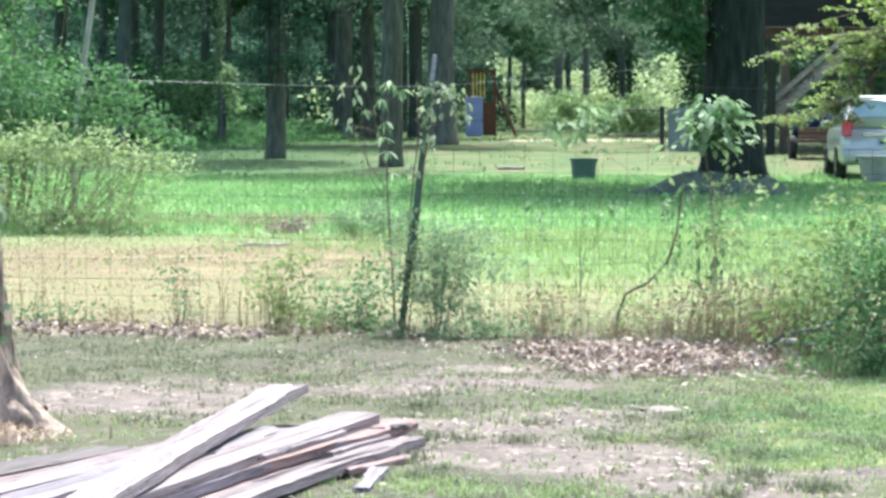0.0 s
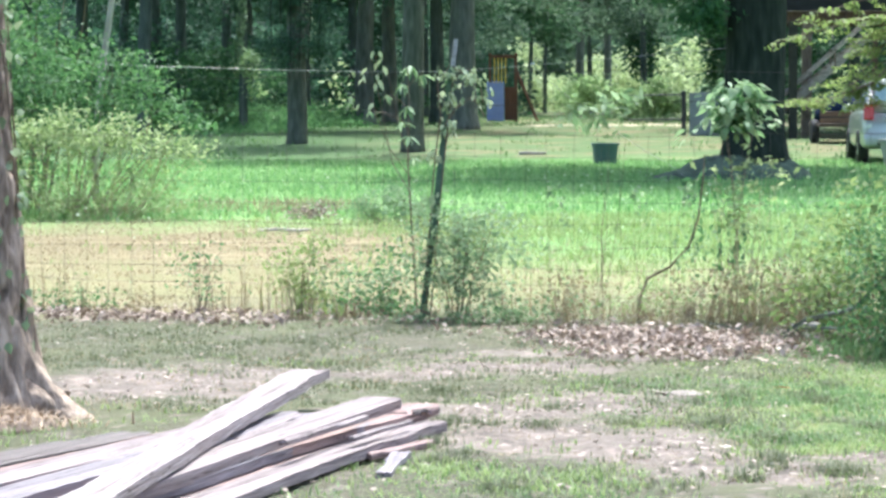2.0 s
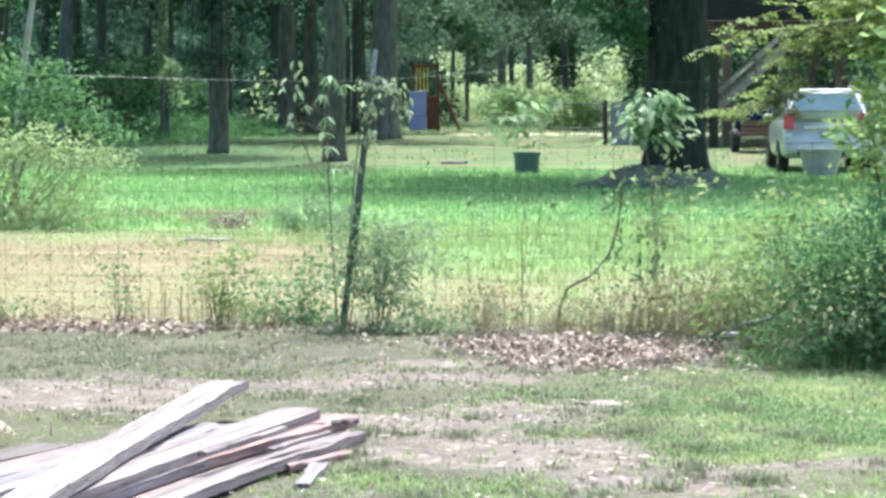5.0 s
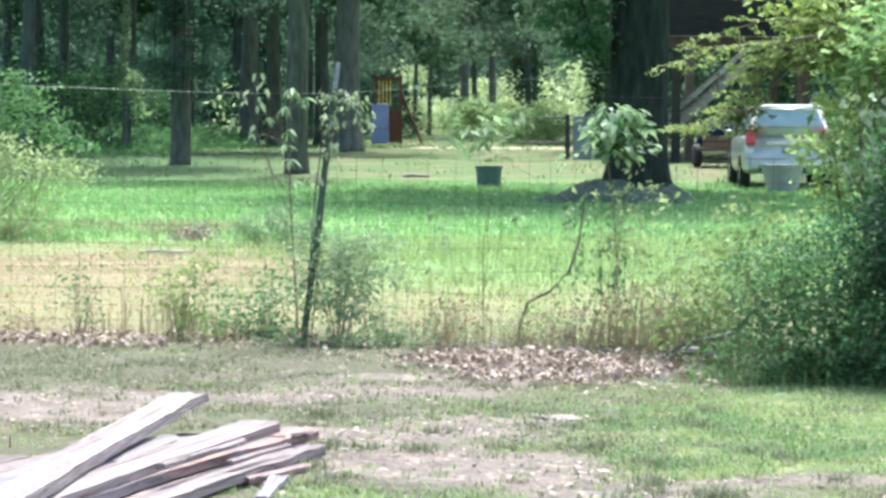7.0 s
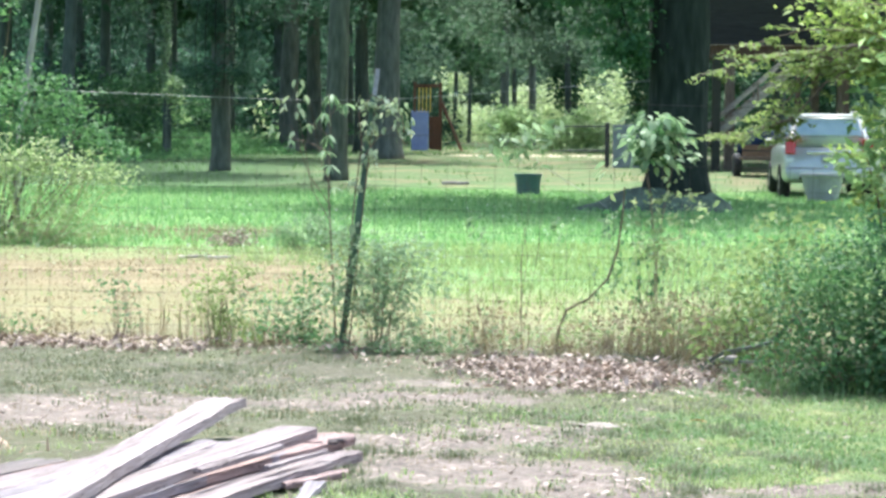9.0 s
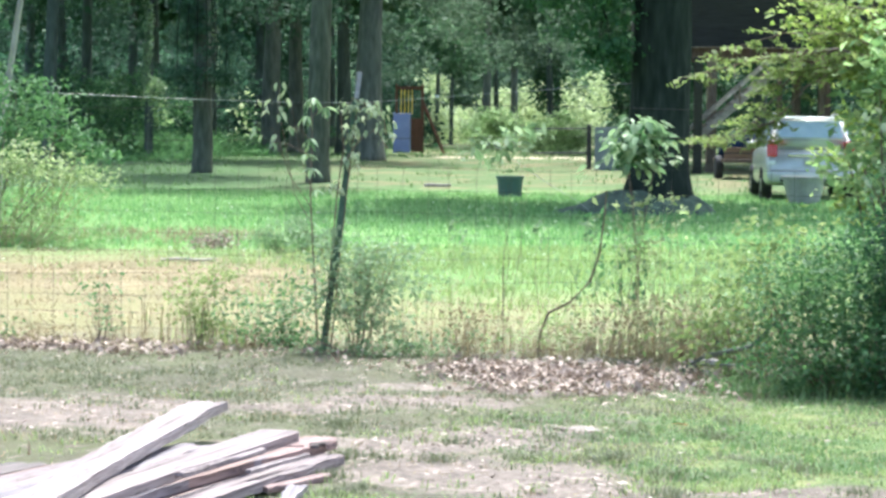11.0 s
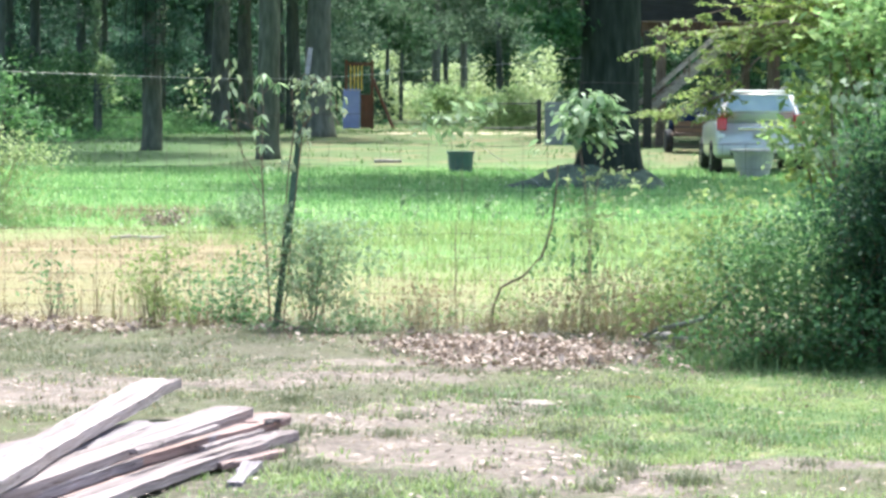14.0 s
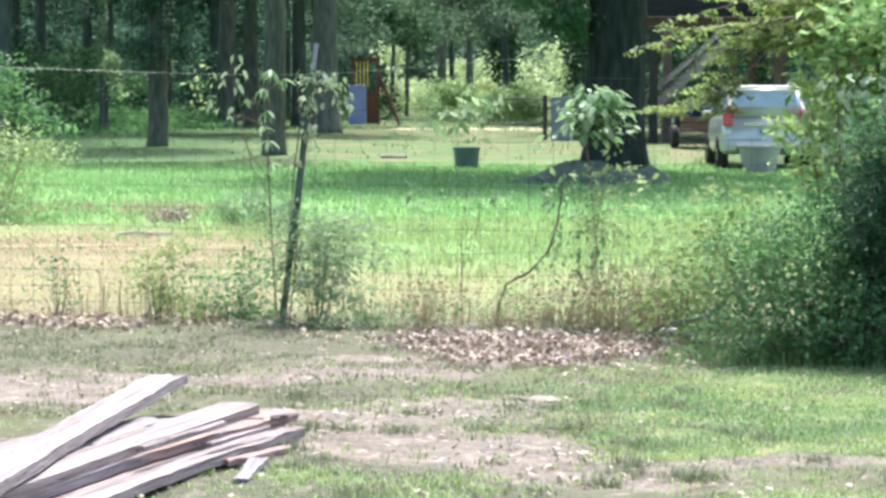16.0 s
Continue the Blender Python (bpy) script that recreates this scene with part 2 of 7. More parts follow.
soil_mat = material("dark_soil", [(0.04, 0.054, 0.037), (0.078, 0.104, 0.07), (0.12, 0.155, 0.1)], 0.98, 5, 1.0, 12, spec=0.1)
far_mat = material("far_wood", [(0.012, 0.03, 0.012), (0.03, 0.06, 0.022), (0.06, 0.1, 0.035)], 0.95, 0.6, 1.0, 1.5)
stone_mat = material("pale_stone", [(0.17, 0.14, 0.11), (0.27, 0.23, 0.185)], 0.9, 18, 0.5)


BARE = [  # worn places in the yard: x, y and half sizes
    (-1.5, 13.5, 0.65, 0.7), (-0.3, 13.85, 0.4, 0.22), (0.25, 14.2, 0.55, 0.3), (0.6, 12.55, 0.45, 0.5), (0.95, 12.8, 0.25, 0.22), (0.1, 12.15, 0.42, 0.36),
    (0.3, 11.3, 0.4, 0.55), (0.78, 11.0, 0.45, 0.6), (1.15, 10.25, 0.4, 0.33), (1.75, 10.72, 0.8, 0.13), (-2.6, 12.0, 0.5, 0.4), (0.9, 14.9, 0.9, 0.22)]


def bare_at(x, y):
    """How bare the yard is at x, y, from 0 to 1."""
    d = np.min([np.hypot((x - a) / rx, (y - b) / ry) for a, b, rx, ry in BARE], axis=0)
    return np.clip((1.25 - d + 0.5 * (patchy(x, y, 3.7, 0.6) - 0.5)) / 0.5, 0, 1)


def ground_material():
    m = bpy.data.materials.new("yard_ground")
    m.use_nodes = True
    nt = m.node_tree
    n, l = nt.nodes, nt.links
    bsdf = n["Principled BSDF"]
    bsdf.inputs["Roughness"].default_value = 0.97
    bsdf.inputs["Specular IOR Level"].default_value = 0.15
    geo = n.new("ShaderNodeNewGeometry")
    sep = n.new("ShaderNodeSeparateXYZ")
    l.new(geo.outputs["Position"], sep.inputs[0])

    def noise_of(scale, detail=6.0, rough=0.6):
        t = n.new("ShaderNodeTexNoise")
        t.inputs["Scale"].default_value, t.inputs["Detail"].default_value, t.inputs["Roughness"].default_value = scale, detail, rough
        l.new(geo.outputs["Position"], t.inputs["Vector"])
        return t.outputs[0]

    def remap(v, a, b, c=0.0, d=1.0):
        t = n.new("ShaderNodeMapRange")
        for i, x in enumerate((a, b, c, d)):
            t.inputs[i + 1].default_value = x
        t.interpolation_type = "SMOOTHSTEP"
        l.new(v, t.inputs[0])
        return t.outputs[0]

    def calc(op, a, b):
        t = n.new("ShaderNodeMath")
        t.operation = op
        for i, v in enumerate((a, b)):
            if isinstance(v, (int, float)):
                t.inputs[i].default_value = v
            else:
                l.new(v, t.inputs[i])
        return t.outputs[0]

    def blend(f, a, b):
        t = n.new("ShaderNodeMix")
        t.data_type = "RGBA"
        l.new(f, t.inputs[0])
        for s, v in ((6, a), (7, b)):
            if isinstance(v, tuple):
                t.inputs[s].default_value = (*v, 1)
            else:
                l.new(v, t.inputs[s])
        return t.outputs[2]

    fine, mid, wide = noise_of(26, 8, 0.75), noise_of(3.2, 8, 0.68), noise_of(0.55, 4)
    x, y = sep.outputs[0], sep.outputs[1]
    ywav = calc("ADD", y, calc("MULTIPLY", calc("SUBTRACT", wide, 0.5), 5.0))
    dirt = blend(remap(fine, 0.3, 0.7), (0.085, 0.071, 0.058), (0.225, 0.188, 0.157))
    turf = blend(remap(fine, 0.3, 0.7), (0.062, 0.062, 0.038), (0.13, 0.122, 0.08))
    straw = blend(remap(fine, 0.3, 0.7), (0.135, 0.11, 0.055), (0.215, 0.178, 0.096))
    green = blend(remap(fine, 0.3, 0.7), (0.096, 0.182, 0.05), (0.178, 0.288, 0.09))
    # the near yard: bare soil worn through thin turf, greener to the east
    nearest = None
    for px, py, rx, ry in BARE:
        away, part_of, length = (n.new("ShaderNodeVectorMath") for _ in range(3))
        away.operation, part_of.operation, length.operation = "SUBTRACT", "MULTIPLY", "LENGTH"
        away.inputs[1].default_value, part_of.inputs[1].default_value = (px, py, 0), (1 / rx, 1 / ry, 0)
        l.new(geo.outputs["Position"], away.inputs[0])
        l.new(away.outputs[0], part_of.inputs[0])
        l.new(part_of.outputs[0], length.inputs[0])
        nearest = length.outputs["Value"] if nearest is None else calc("MINIMUM", nearest, length.outputs["Value"])
    yw = calc("ADD", y, calc("MULTIPLY", calc("SUBTRACT", mid, 0.5), 1.6))
    ragged = calc("ADD", calc("MULTIPLY", calc("SUBTRACT", mid, 0.5), 3.0), calc("MULTIPLY", calc("SUBTRACT", fine, 0.5), 1.0))
    worn = remap(calc("ADD", nearest, ragged), 1.55, 0.7)
    sand = blend(remap(noise_of(7.0, 6, 0.7), 0.42, 0.62), (0.18, 0.15, 0.124), (0.285, 0.236, 0.197))
    dirt = blend(remap(noise_of(4.4, 6, 0.7), 0.4, 0.62), dirt, sand)
    turf = blend(remap(wide, 0.4, 0.6), turf, (0.105, 0.11, 0.058))
    turf = blend(remap(noise_of(5.5, 7, 0.72), 0.53, 0.64), turf, dirt)
    yard = blend(worn, turf, dirt)
    lawn = blend(remap(fine, 0.3, 0.7), (0.075, 0.125, 0.038), (0.14, 0.19, 0.065))
    lawn = blend(remap(mid, 0.47, 0.6), lawn, (0.225, 0.235, 0.095))
    grassy = calc("MULTIPLY", remap(calc("ADD", x, calc("MULTIPLY", calc("SUBTRACT", mid, 0.5), 2.4)), 1.0, 1.7), remap(y, 10.3, 11.2))
    grassy = calc("MULTIPLY", grassy, remap(calc("ADD", yw, calc("MULTIPLY", x, -0.8)), 13.0, 11.4, 0.3, 1.0))
    yard = blend(calc("MULTIPLY", grassy, calc("SUBTRACT", 1.0, worn)), yard, lawn)
    # beyond the fence: mown straw to the west, green to the east
    east = calc("ADD", x, calc("MULTIPLY", calc("SUBTRACT", mid, 0.5), 3.0))
    strawy = blend(remap(east, -0.9, 0.9), straw, green)
    strawy = blend(calc("MULTIPLY", remap(ywav, 26.0, 20.5), 0.85), strawy, (0.2, 0.19, 0.09))
    strawy = blend(calc("MULTIPLY", remap(ywav, 20.0, 17.6), 0.6), strawy, turf)
    # mown swathes lie across the view
    sw = n.new("ShaderNodeMapping")
    sw.inputs["Scale"].default_value = (0.35, 1.5, 1.0)
    l.new(geo.outputs["Position"], sw.inputs[0])
    swathe = n.new("ShaderNodeTexNoise")
    swathe.inputs["Scale"].default_value, swathe.inputs["Detail"].default_value = 0.8, 5.0
    l.new(sw.outputs[0], swathe.inputs["Vector"])
    strawy = blend(calc("MULTIPLY", remap(swathe.outputs[0], 0.52, 0.66), remap(x, 0.4, -0.8)), strawy, (0.24, 0.2, 0.112))
    field = blend(remap(ywav, 27.0, 32.0), strawy, green)
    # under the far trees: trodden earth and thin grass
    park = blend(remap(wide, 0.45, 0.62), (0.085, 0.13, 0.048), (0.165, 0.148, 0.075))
    # tree shade painted in: the ground colour darkens to the west
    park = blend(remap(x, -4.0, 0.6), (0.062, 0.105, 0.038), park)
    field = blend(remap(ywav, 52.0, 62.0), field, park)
    # a pale strip behind the trees paints sunlit ground into the colour
    sunlit_strip = calc("MULTIPLY", remap(ywav, 92.0, 94.0), remap(ywav, 101.0, 98.0))
    field = blend(calc("MULTIPLY", sunlit_strip, remap(x, 1.0, 3.0)), field, (0.42, 0.36, 0.25))
    whole = blend(remap(y, 16.9, 18.0), yard, field)
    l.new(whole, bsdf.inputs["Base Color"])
    b = n.new("ShaderNodeBump")
    b.inputs["Strength"].default_value, b.inputs["Distance"].default_value = 0.8, 0.03
    l.new(noise_of(18, 8, 0.75), b.inputs["Height"])
    l.new(b.outputs[0], bsdf.inputs["Normal"])
    return m


# ---- helpers of this place ----
rng = np.random.default_rng(7)


def ground_z(x, y):
    """Height of the ground: level near by, rising gently under the far trees."""
    s = np.clip((np.asarray(y, float) - 50) / 32, 0, 1)
    return 0.28 * s * s * (3 - 2 * s)


def part(name, shape, mat, parent=None, label="", smooth=False):
    """One mesh object from a bmesh or a mesh, under a thing or a part."""
    if isinstance(shape, bmesh.types.BMesh):
        me = bpy.data.meshes.new(name)
        shape.to_mesh(me)
        shape.free()
    else:
        me = shape
    if not me.materials:
        me.materials.append(mat)
    if smooth:
        me.shade_smooth()
    ob = new(name, me)
    ob.parent = parent
    if label:
        tagged(ob, label)
    return ob


def raw_mesh(name, verts, faces):
    """A mesh from arrays: verts (n, 3) and faces (m, k)."""
    verts, faces = np.asarray(verts, np.float32), np.asarray(faces, np.int32)
    me = bpy.data.meshes.new(name)
    k = faces.shape[1]
    me.vertices.add(len(verts))
    me.vertices.foreach_set("co", verts.ravel())
    me.loops.add(faces.size)
    me.loops.foreach_set("vertex_index", faces.ravel())
    me.polygons.add(len(faces))
    me.polygons.foreach_set("loop_start", np.arange(0, faces.size, k, dtype=np.int32))
    me.update(calc_edges=True)
    me.validate()
    return me


def thing(name, label, category, m=None, group="", kind=""):
    ob = tagged(new(name), label, category, group, kind)
    ob.empty_display_size = 0.1
    if m is not None:
        ob.matrix_basis = m
    return ob


def box(bm, sx, sy, sz, m=Matrix(), bevel=0.0):
    """A box of that size centred on m, with bevelled edges."""
    made = bmesh.ops.create_cube(bm, size=1.0, matrix=m @ Matrix.Diagonal((sx, sy, sz, 1)))
    if bevel:
        edges = list({e for v in made["verts"] for e in v.link_edges})
        bmesh.ops.bevel(bm, geom=edges, offset=bevel, segments=2, affect="EDGES", profile=0.6)
    return bm


def boxed(*args, **kw):
    return box(bmesh.new(), *args, **kw)


def tube(points, radii, sides=8, wobble=0.0, caps=True, seed=0):
    """A tapered tube along points as a bmesh."""
    bm = bmesh.new()
    pts = [Vector(p) for p in points]
    rings = []
    r_ = random.Random(seed)
    for i, p in enumerate(pts):
        d = (pts[min(i + 1, len(pts) - 1)] - pts[max(i - 1, 0)]).normalized()
        u = d.orthogonal().normalized() if abs(d.z) < 0.9 else Vector((1, 0, 0)).cross(d).normalized().cross(d).normalized() * -1
        v = d.cross(u)
        ring = []
        for k in range(sides):
            a = 2 * math.pi * k / sides
            rr = radii[i] * (1 + wobble * (r_.random() - 0.5))
            ring.append(bm.verts.new(p + (u * math.cos(a) + v * math.sin(a)) * rr))
        rings.append(ring)
    for a, b in zip(rings, rings[1:]):
        for k in range(sides):
            bm.faces.new((a[k], a[(k + 1) % sides], b[(k + 1) % sides], b[k]))
    if caps:
        bm.faces.new(list(reversed(rings[0])))
        bm.faces.new(rings[-1])
    return bm


def leaves(name, centres, size, spread=0.4, up=0.5, droop=0.3, width=0.5, g=None):
    """Many small folded leaves, each four-cornered, as one mesh."""
    g = g or rng
    c = np.asarray(centres, float)
    n = len(c)
    size = np.asarray(size, float) * (1 + spread * (g.random(n) - 0.5) * 2)
    d = g.normal(size=(n, 3))
    d[:, 2] = d[:, 2] * 0.6 - droop
    d /= np.linalg.norm(d, axis=1)[:, None]
    nrm = g.normal(size=(n, 3))
    nrm[:, 2] += up * 2
    side = np.cross(d, nrm)
    side /= np.linalg.norm(side, axis=1)[:, None] + 1e-9
    up_ = np.cross(side, d)
    s = size[:, None]
    base, tip = c - d * s * 0.5, c + d * s * 0.5
    mid = c - d * s * 0.05
    left, right = mid + side * s * width * 0.5 + up_ * s * 0.1, mid - side * s * width * 0.5 + up_ * s * 0.1
    v = np.stack([base, left, tip, right], 1).reshape(-1, 3)
    i = np.arange(n)[:, None] * 4
    f = np.concatenate([i + np.array([[0, 1, 2]]), i + np.array([[0, 2, 3]])], 1).reshape(-1, 3)
    return raw_mesh(name, v, f)


def cloud(n, lobes, g=None, shell=0.35):
    """Points in round lobes (x, y, z, rx, ry, rz), denser to the outside."""
    g = g or rng
    lobes = np.asarray(lobes, float)
    w = lobes[:, 3] * lobes[:, 4] * lobes[:, 5]
    k = g.choice(len(lobes), n, p=w / w.sum())
    d = g.normal(size=(n, 3))
    d /= np.linalg.norm(d, axis=1)[:, None]
    r = g.random(n) ** shell
    return lobes[k, :3] + d * r[:, None] * lobes[k, 3:]


def clumps(n, lobes, count, radius, g=None):
    """Points gathered in small clumps that fill the lobes unevenly."""
    g = g or rng
    c = cloud(count, lobes, g)
    k = g.integers(0, count, n)
    return c[k] + g.normal(size=(n, 3)) * radius * np.array([1, 1, 0.55])


def blades(name, roots, height, width=0.006, lean=0.5, spread=0.5, g=None):
    """Grass: bent, pointed blades, each of three triangles, as one mesh."""
    g = g or rng
    p = np.asarray(roots, float)
    n = len(p)
    h = np.asarray(height, float) * (1 + spread * (g.random(n) * 2 - 1))
    a = g.random(n) * 2 * np.pi
    d = np.stack([np.cos(a), np.sin(a), np.zeros(n)], 1)
    s = np.stack([-np.sin(a), np.cos(a), np.zeros(n)], 1)
    ln = (lean * g.random(n) * h)[:, None]
    w = (np.asarray(width) * (0.6 + 0.8 * g.random(n)))[:, None]
    upv = np.array([[0, 0, 1.0]])
    h = h[:, None]
    mid = p + d * ln * 0.35 + upv * h * 0.6
    tip = p + d * ln * 1.1 + upv * h * (1 - 0.25 * (ln / (h + 1e-9)))
    v = np.stack([p - s * w, p + s * w, mid - s * w * 0.7, mid + s * w * 0.7, tip], 1).reshape(-1, 3)
    i = np.arange(n)[:, None] * 5
    f = np.concatenate([i + np.array([[0, 1, 3]]), i + np.array([[0, 3, 2]]), i + np.array([[2, 3, 4]])], 1).reshape(-1, 3)
    return raw_mesh(name, v, f)


def leaf_piece_mesh(name, width=0.45):
    """One folded, pointed leaf of unit length along +y, hanging from its stalk."""
    v, f = [], []
    prof = [(0.0, 0.0), (0.22, 0.8), (0.45, 1.0), (0.72, 0.62), (1.0, 0.0)]
    for y, w in prof:
        z = -0.18 * y * y
        v += [(-w * width / 2, y, z + 0.06 * w), (0, y, z), (w * width / 2, y, z + 0.06 * w)]
    for k in range(4):
        for j in range(2):
            a = 3 * k + j
            f.append((a, a + 1, a + 4, a + 3))
    return raw_mesh(name, v, f)


def leaf_pieces(parent, centres, size, mesh, mat, g, droop=40, name="leaf"):
    """Large leaves, each an object of its own on one shared mesh."""
    for c in centres:
        ob = part(name, mesh, mat, parent)
        s = size * g.uniform(0.7, 1.2)
        ob.matrix_basis = pose(*[float(q) for q in c]) @ pose(0, 0, 0, 0, 0, g.uniform(0, 360)) @ pose(0, 0, 0, -g.normal(droop, 16), g.normal(0, 16), 0) @ Matrix.Diagonal((s, s, s, 1))


def tufts(n, x0, x1, y0, y1, per, radius, keep=None, g=None):
    """Roots of grass gathered in tufts over a piece of ground; keep(x, y) gives the chance that a tuft grows."""
    g = g or rng
    x, y = g.uniform(x0, x1, n), g.uniform(y0, y1, n)
    if keep is not None:
        ok = g.random(n) < keep(x, y)
        x, y = x[ok], y[ok]
    k = np.repeat(np.arange(len(x)), per)
    px = x[k] + g.normal(size=len(k)) * radius
    py = y[k] + g.normal(size=len(k)) * radius
    return np.stack([px, py, ground_z(px, py) - 0.004], 1)


def patchy(x, y, scale, seed=0.0):
    """Smooth value from 0 to 1 over the ground, for uneven growth."""
    x, y = np.asarray(x), np.asarray(y)
    v = (np.sin(x * 1.7 * scale + 1.3 + seed) * np.cos(y * 1.3 * scale - 0.7 * seed) + np.sin((x + y) * 0.9 * scale + 2.1 * seed) * 0.7
         + np.sin((x * 2.9 - y * 2.3) * scale + seed) * 0.5)
    return np.clip(0.5 + v / 3.0, 0, 1)


# ---- ground ----
def build_ground():
    def steps(near, far, fine, count):
        a = np.arange(-near, near + 1e-6, fine)
        b = near * (far / near) ** (np.arange(1, count + 1) / count)
        return np.concatenate([-b[::-1], a, b])
    xs = steps(6.0, 900.0, 0.12, 40)
    ys = np.concatenate([-np.geomspace(900, 1, 20), np.arange(0, 8, 0.5), np.arange(8, 22, 0.1), np.arange(22, 60, 0.5), np.geomspace(60, 1500, 60)])
    gx, gy = np.meshgrid(xs, ys)
    gz = ground_z(gx, gy)
    near = np.exp(-((gx / 8) ** 2)) * np.clip((26 - gy) / 5, 0, 1) * np.clip((gy - 3) / 4, 0, 1)
    gz = gz + near * 0.014 * (np.sin(gx * 5.1 + np.sin(gy * 3)) * np.sin(gy * 4.3 + gx) + 0.6 * np.sin(gx * 13 + gy * 7) * np.sin(gy * 11))
    v = np.stack([gx, gy, gz], -1).reshape(-1, 3)
    w, h = len(xs), len(ys)
    i = (np.arange(h - 1)[:, None] * w + np.arange(w - 1)[None]).reshape(-1, 1)
    f = i + np.array([[0, 1, w + 1, w]])
    me = raw_mesh("ground", v, f)
    me.shade_smooth()
    ob = part("ground", me, ground_material())
    tagged(ob, "worn yard of bare soil, thin turf and field grass", "ground", kind="structure")


build_ground()


# ---- trees ----
def trunk_shape(height, r0, r1, lean=(0, 0), flare=1.6, sides=14, seed=0, bend=0.15, lobes=5, flare_h=None):
    """A tapered, slightly bent trunk with root flare and uneven bark."""
    r_ = random.Random(seed)
    bm = bmesh.new()
    fh = flare_h or r0 * 2.2
    zs = [0, fh * 0.15, fh * 0.35, fh * 0.65, fh] + [fh + (height - fh) * (k + 1) / 8 for k in range(8)]
    ph, ph2 = r_.random() * 6, r_.random() * 6
    rings = []
    for z in zs:
        t = z / height
        cx = lean[0] * t + bend * math.sin(t * 5 + ph) * t
        cy = lean[1] * t + bend * math.cos(t * 4 + ph2) * t
        r = r0 + (r1 - r0) * t
        fl = (flare - 1) * max(0.0, 1 - z / fh) ** 2
        ring = []
        for k in range(sides):
            a = 2 * math.pi * k / sides
            q = 1 + fl * (0.65 + 0.6 * math.cos(lobes * a + ph)) + 0.06 * math.sin(3 * a + ph2 + z) + 0.05 * (r_.random() - 0.5)
            ring.append(bm.verts.new((cx + r * q * math.cos(a), cy + r * q * math.sin(a), z - (0.06 if z == 0 else 0))))
        rings.append(ring)
    for a, b in zip(rings, rings[1:]):
        for k in range(sides):
            bm.faces.new((a[k], a[(k + 1) % sides], b[(k + 1) % sides], b[k]))
    bm.faces.new(list(reversed(rings[0])))
    bm.faces.new(rings[-1])
    return bm


def limb(start, heading, length, r, rise, seed):
    r_ = random.Random(seed)
    pts, rad = [], []
    p = Vector(start)
    d = Vector((math.cos(heading), math.sin(heading), rise))
    for k in range(6):
        pts.append(p.copy())
        rad.append(r * (1 - 0.8 * k / 5))
        p = p + d.normalized() * length / 5
        d += Vector((r_.uniform(-0.25, 0.25), r_.uniform(-0.25, 0.25), r_.uniform(-0.05, 0.2)))
    return tube(pts, rad, 7, 0.1, seed=seed)


def crown_mesh(seed, radius, z0, z1, count, size, lobes_n=16):
    g = np.random.default_rng(seed)
    lobes = []
    for k in range(lobes_n):
        a = g.random() * 2 * np.pi
        rr = radius * (0.25 + 0.6 * g.random())
        z = g.uniform(z0 + 0.6, z1 - 0.6)
        lobes.append((rr * np.cos(a), rr * np.sin(a), z, radius * g.uniform(0.28, 0.5), radius * g.uniform(0.28, 0.5), (z1 - z0) * g.uniform(0.1, 0.2)))
    return leaves("crown", clumps(count, lobes, count // 14, size * 1.5, g), size, 0.5, 0.5, 0.3, 0.62, g)


crowns = [crown_mesh(100 + k, 4.4, 6.3, 15.5, 5200, 0.46) for k in range(4)]


def tree(x, y, d, height=15, lean=(0, 0), mat=None, seed=0, crown=0, scale=1.0, label="tall tree with a dark trunk and green crown", flare=1.5,
         group="trees of the wood", limbs=4, bend=0.25):
    t = thing("tree", label, "tree", pose(x, y, float(ground_z(x, y)), 0, 0, 0), group)
    r_ = random.Random(seed)
    part("trunk", trunk_shape(height, d / 2, d * 0.16, lean, flare, 12, seed, bend), mat or bark_dark, t, smooth=True)
    for k in range(limbs):
        z = height * r_.uniform(0.5, 0.8)
        part("limb", limb((lean[0] * z / height, lean[1] * z / height, z), r_.uniform(0, 6.28), r_.uniform(2.0, 3.6), d * 0.17, r_.uniform(0.3, 0.9), seed * 9 + k),
             mat or bark_dark, t, smooth=True)
    if crown is not None:
        c = part("crown", crowns[crown % 4], leaf_wood, t)
        c.matrix_basis = pose(lean[0], lean[1], 0, 0, 0, r_.uniform(0, 360)) @ Matrix.Diagonal((scale, scale, height / 15, 1))
    return t


# the trunks that stand out, west to east
WOOD_WEST = [  # seed, x, y, trunk width, lean x, bark (0 dark, 1 grey)
    (0, -12.5, 88, 0.5, 0.6, 0), (1, -11.2, 100, 0.45, -0.4, 0), (2, -9.6, 92, 0.4, 0.3, 0), (3, -10.4, 118, 0.5, 0.0, 0), (4, -8.6, 108, 0.42, 0.2, 0),
    (5, -6.8, 83.4, 0.28, 0.05, 0), (6, -6.9, 112, 0.5, 0.0, 0), (7, -6.1, 104, 0.44, 0.0, 0), (11, -5.2, 125, 0.5, 0.2, 0), (28, -15.5, 96, 0.5, 0.2, 0),
    (29, -17, 80, 0.5, 0.3, 0), (30, -13.8, 110, 0.45, 0.0, 0), (31, -14.6, 128, 0.5, 0.0, 0), (34, -9.2, 78, 0.42, 0.3, 0),
]
WOOD_MIDDLE = [  # the trunks behind the meadow
    (8, -4.2, 68, 0.52, 0.1, 0), (9, -3.76, 102, 0.74, 0.0, 1), (10, -2.85, 104, 0.62, 0.1, 1), (12, -1.2, 62, 0.54, 0.1, 0), (13, -1.0, 103, 0.6, 0.0, 0),
    (14, -0.06, 85, 0.9, 0.02, 1), (32, -3.9, 134, 0.4, 0.0, 0), (33, -1.9, 128, 0.5, 0.0, 0),
]
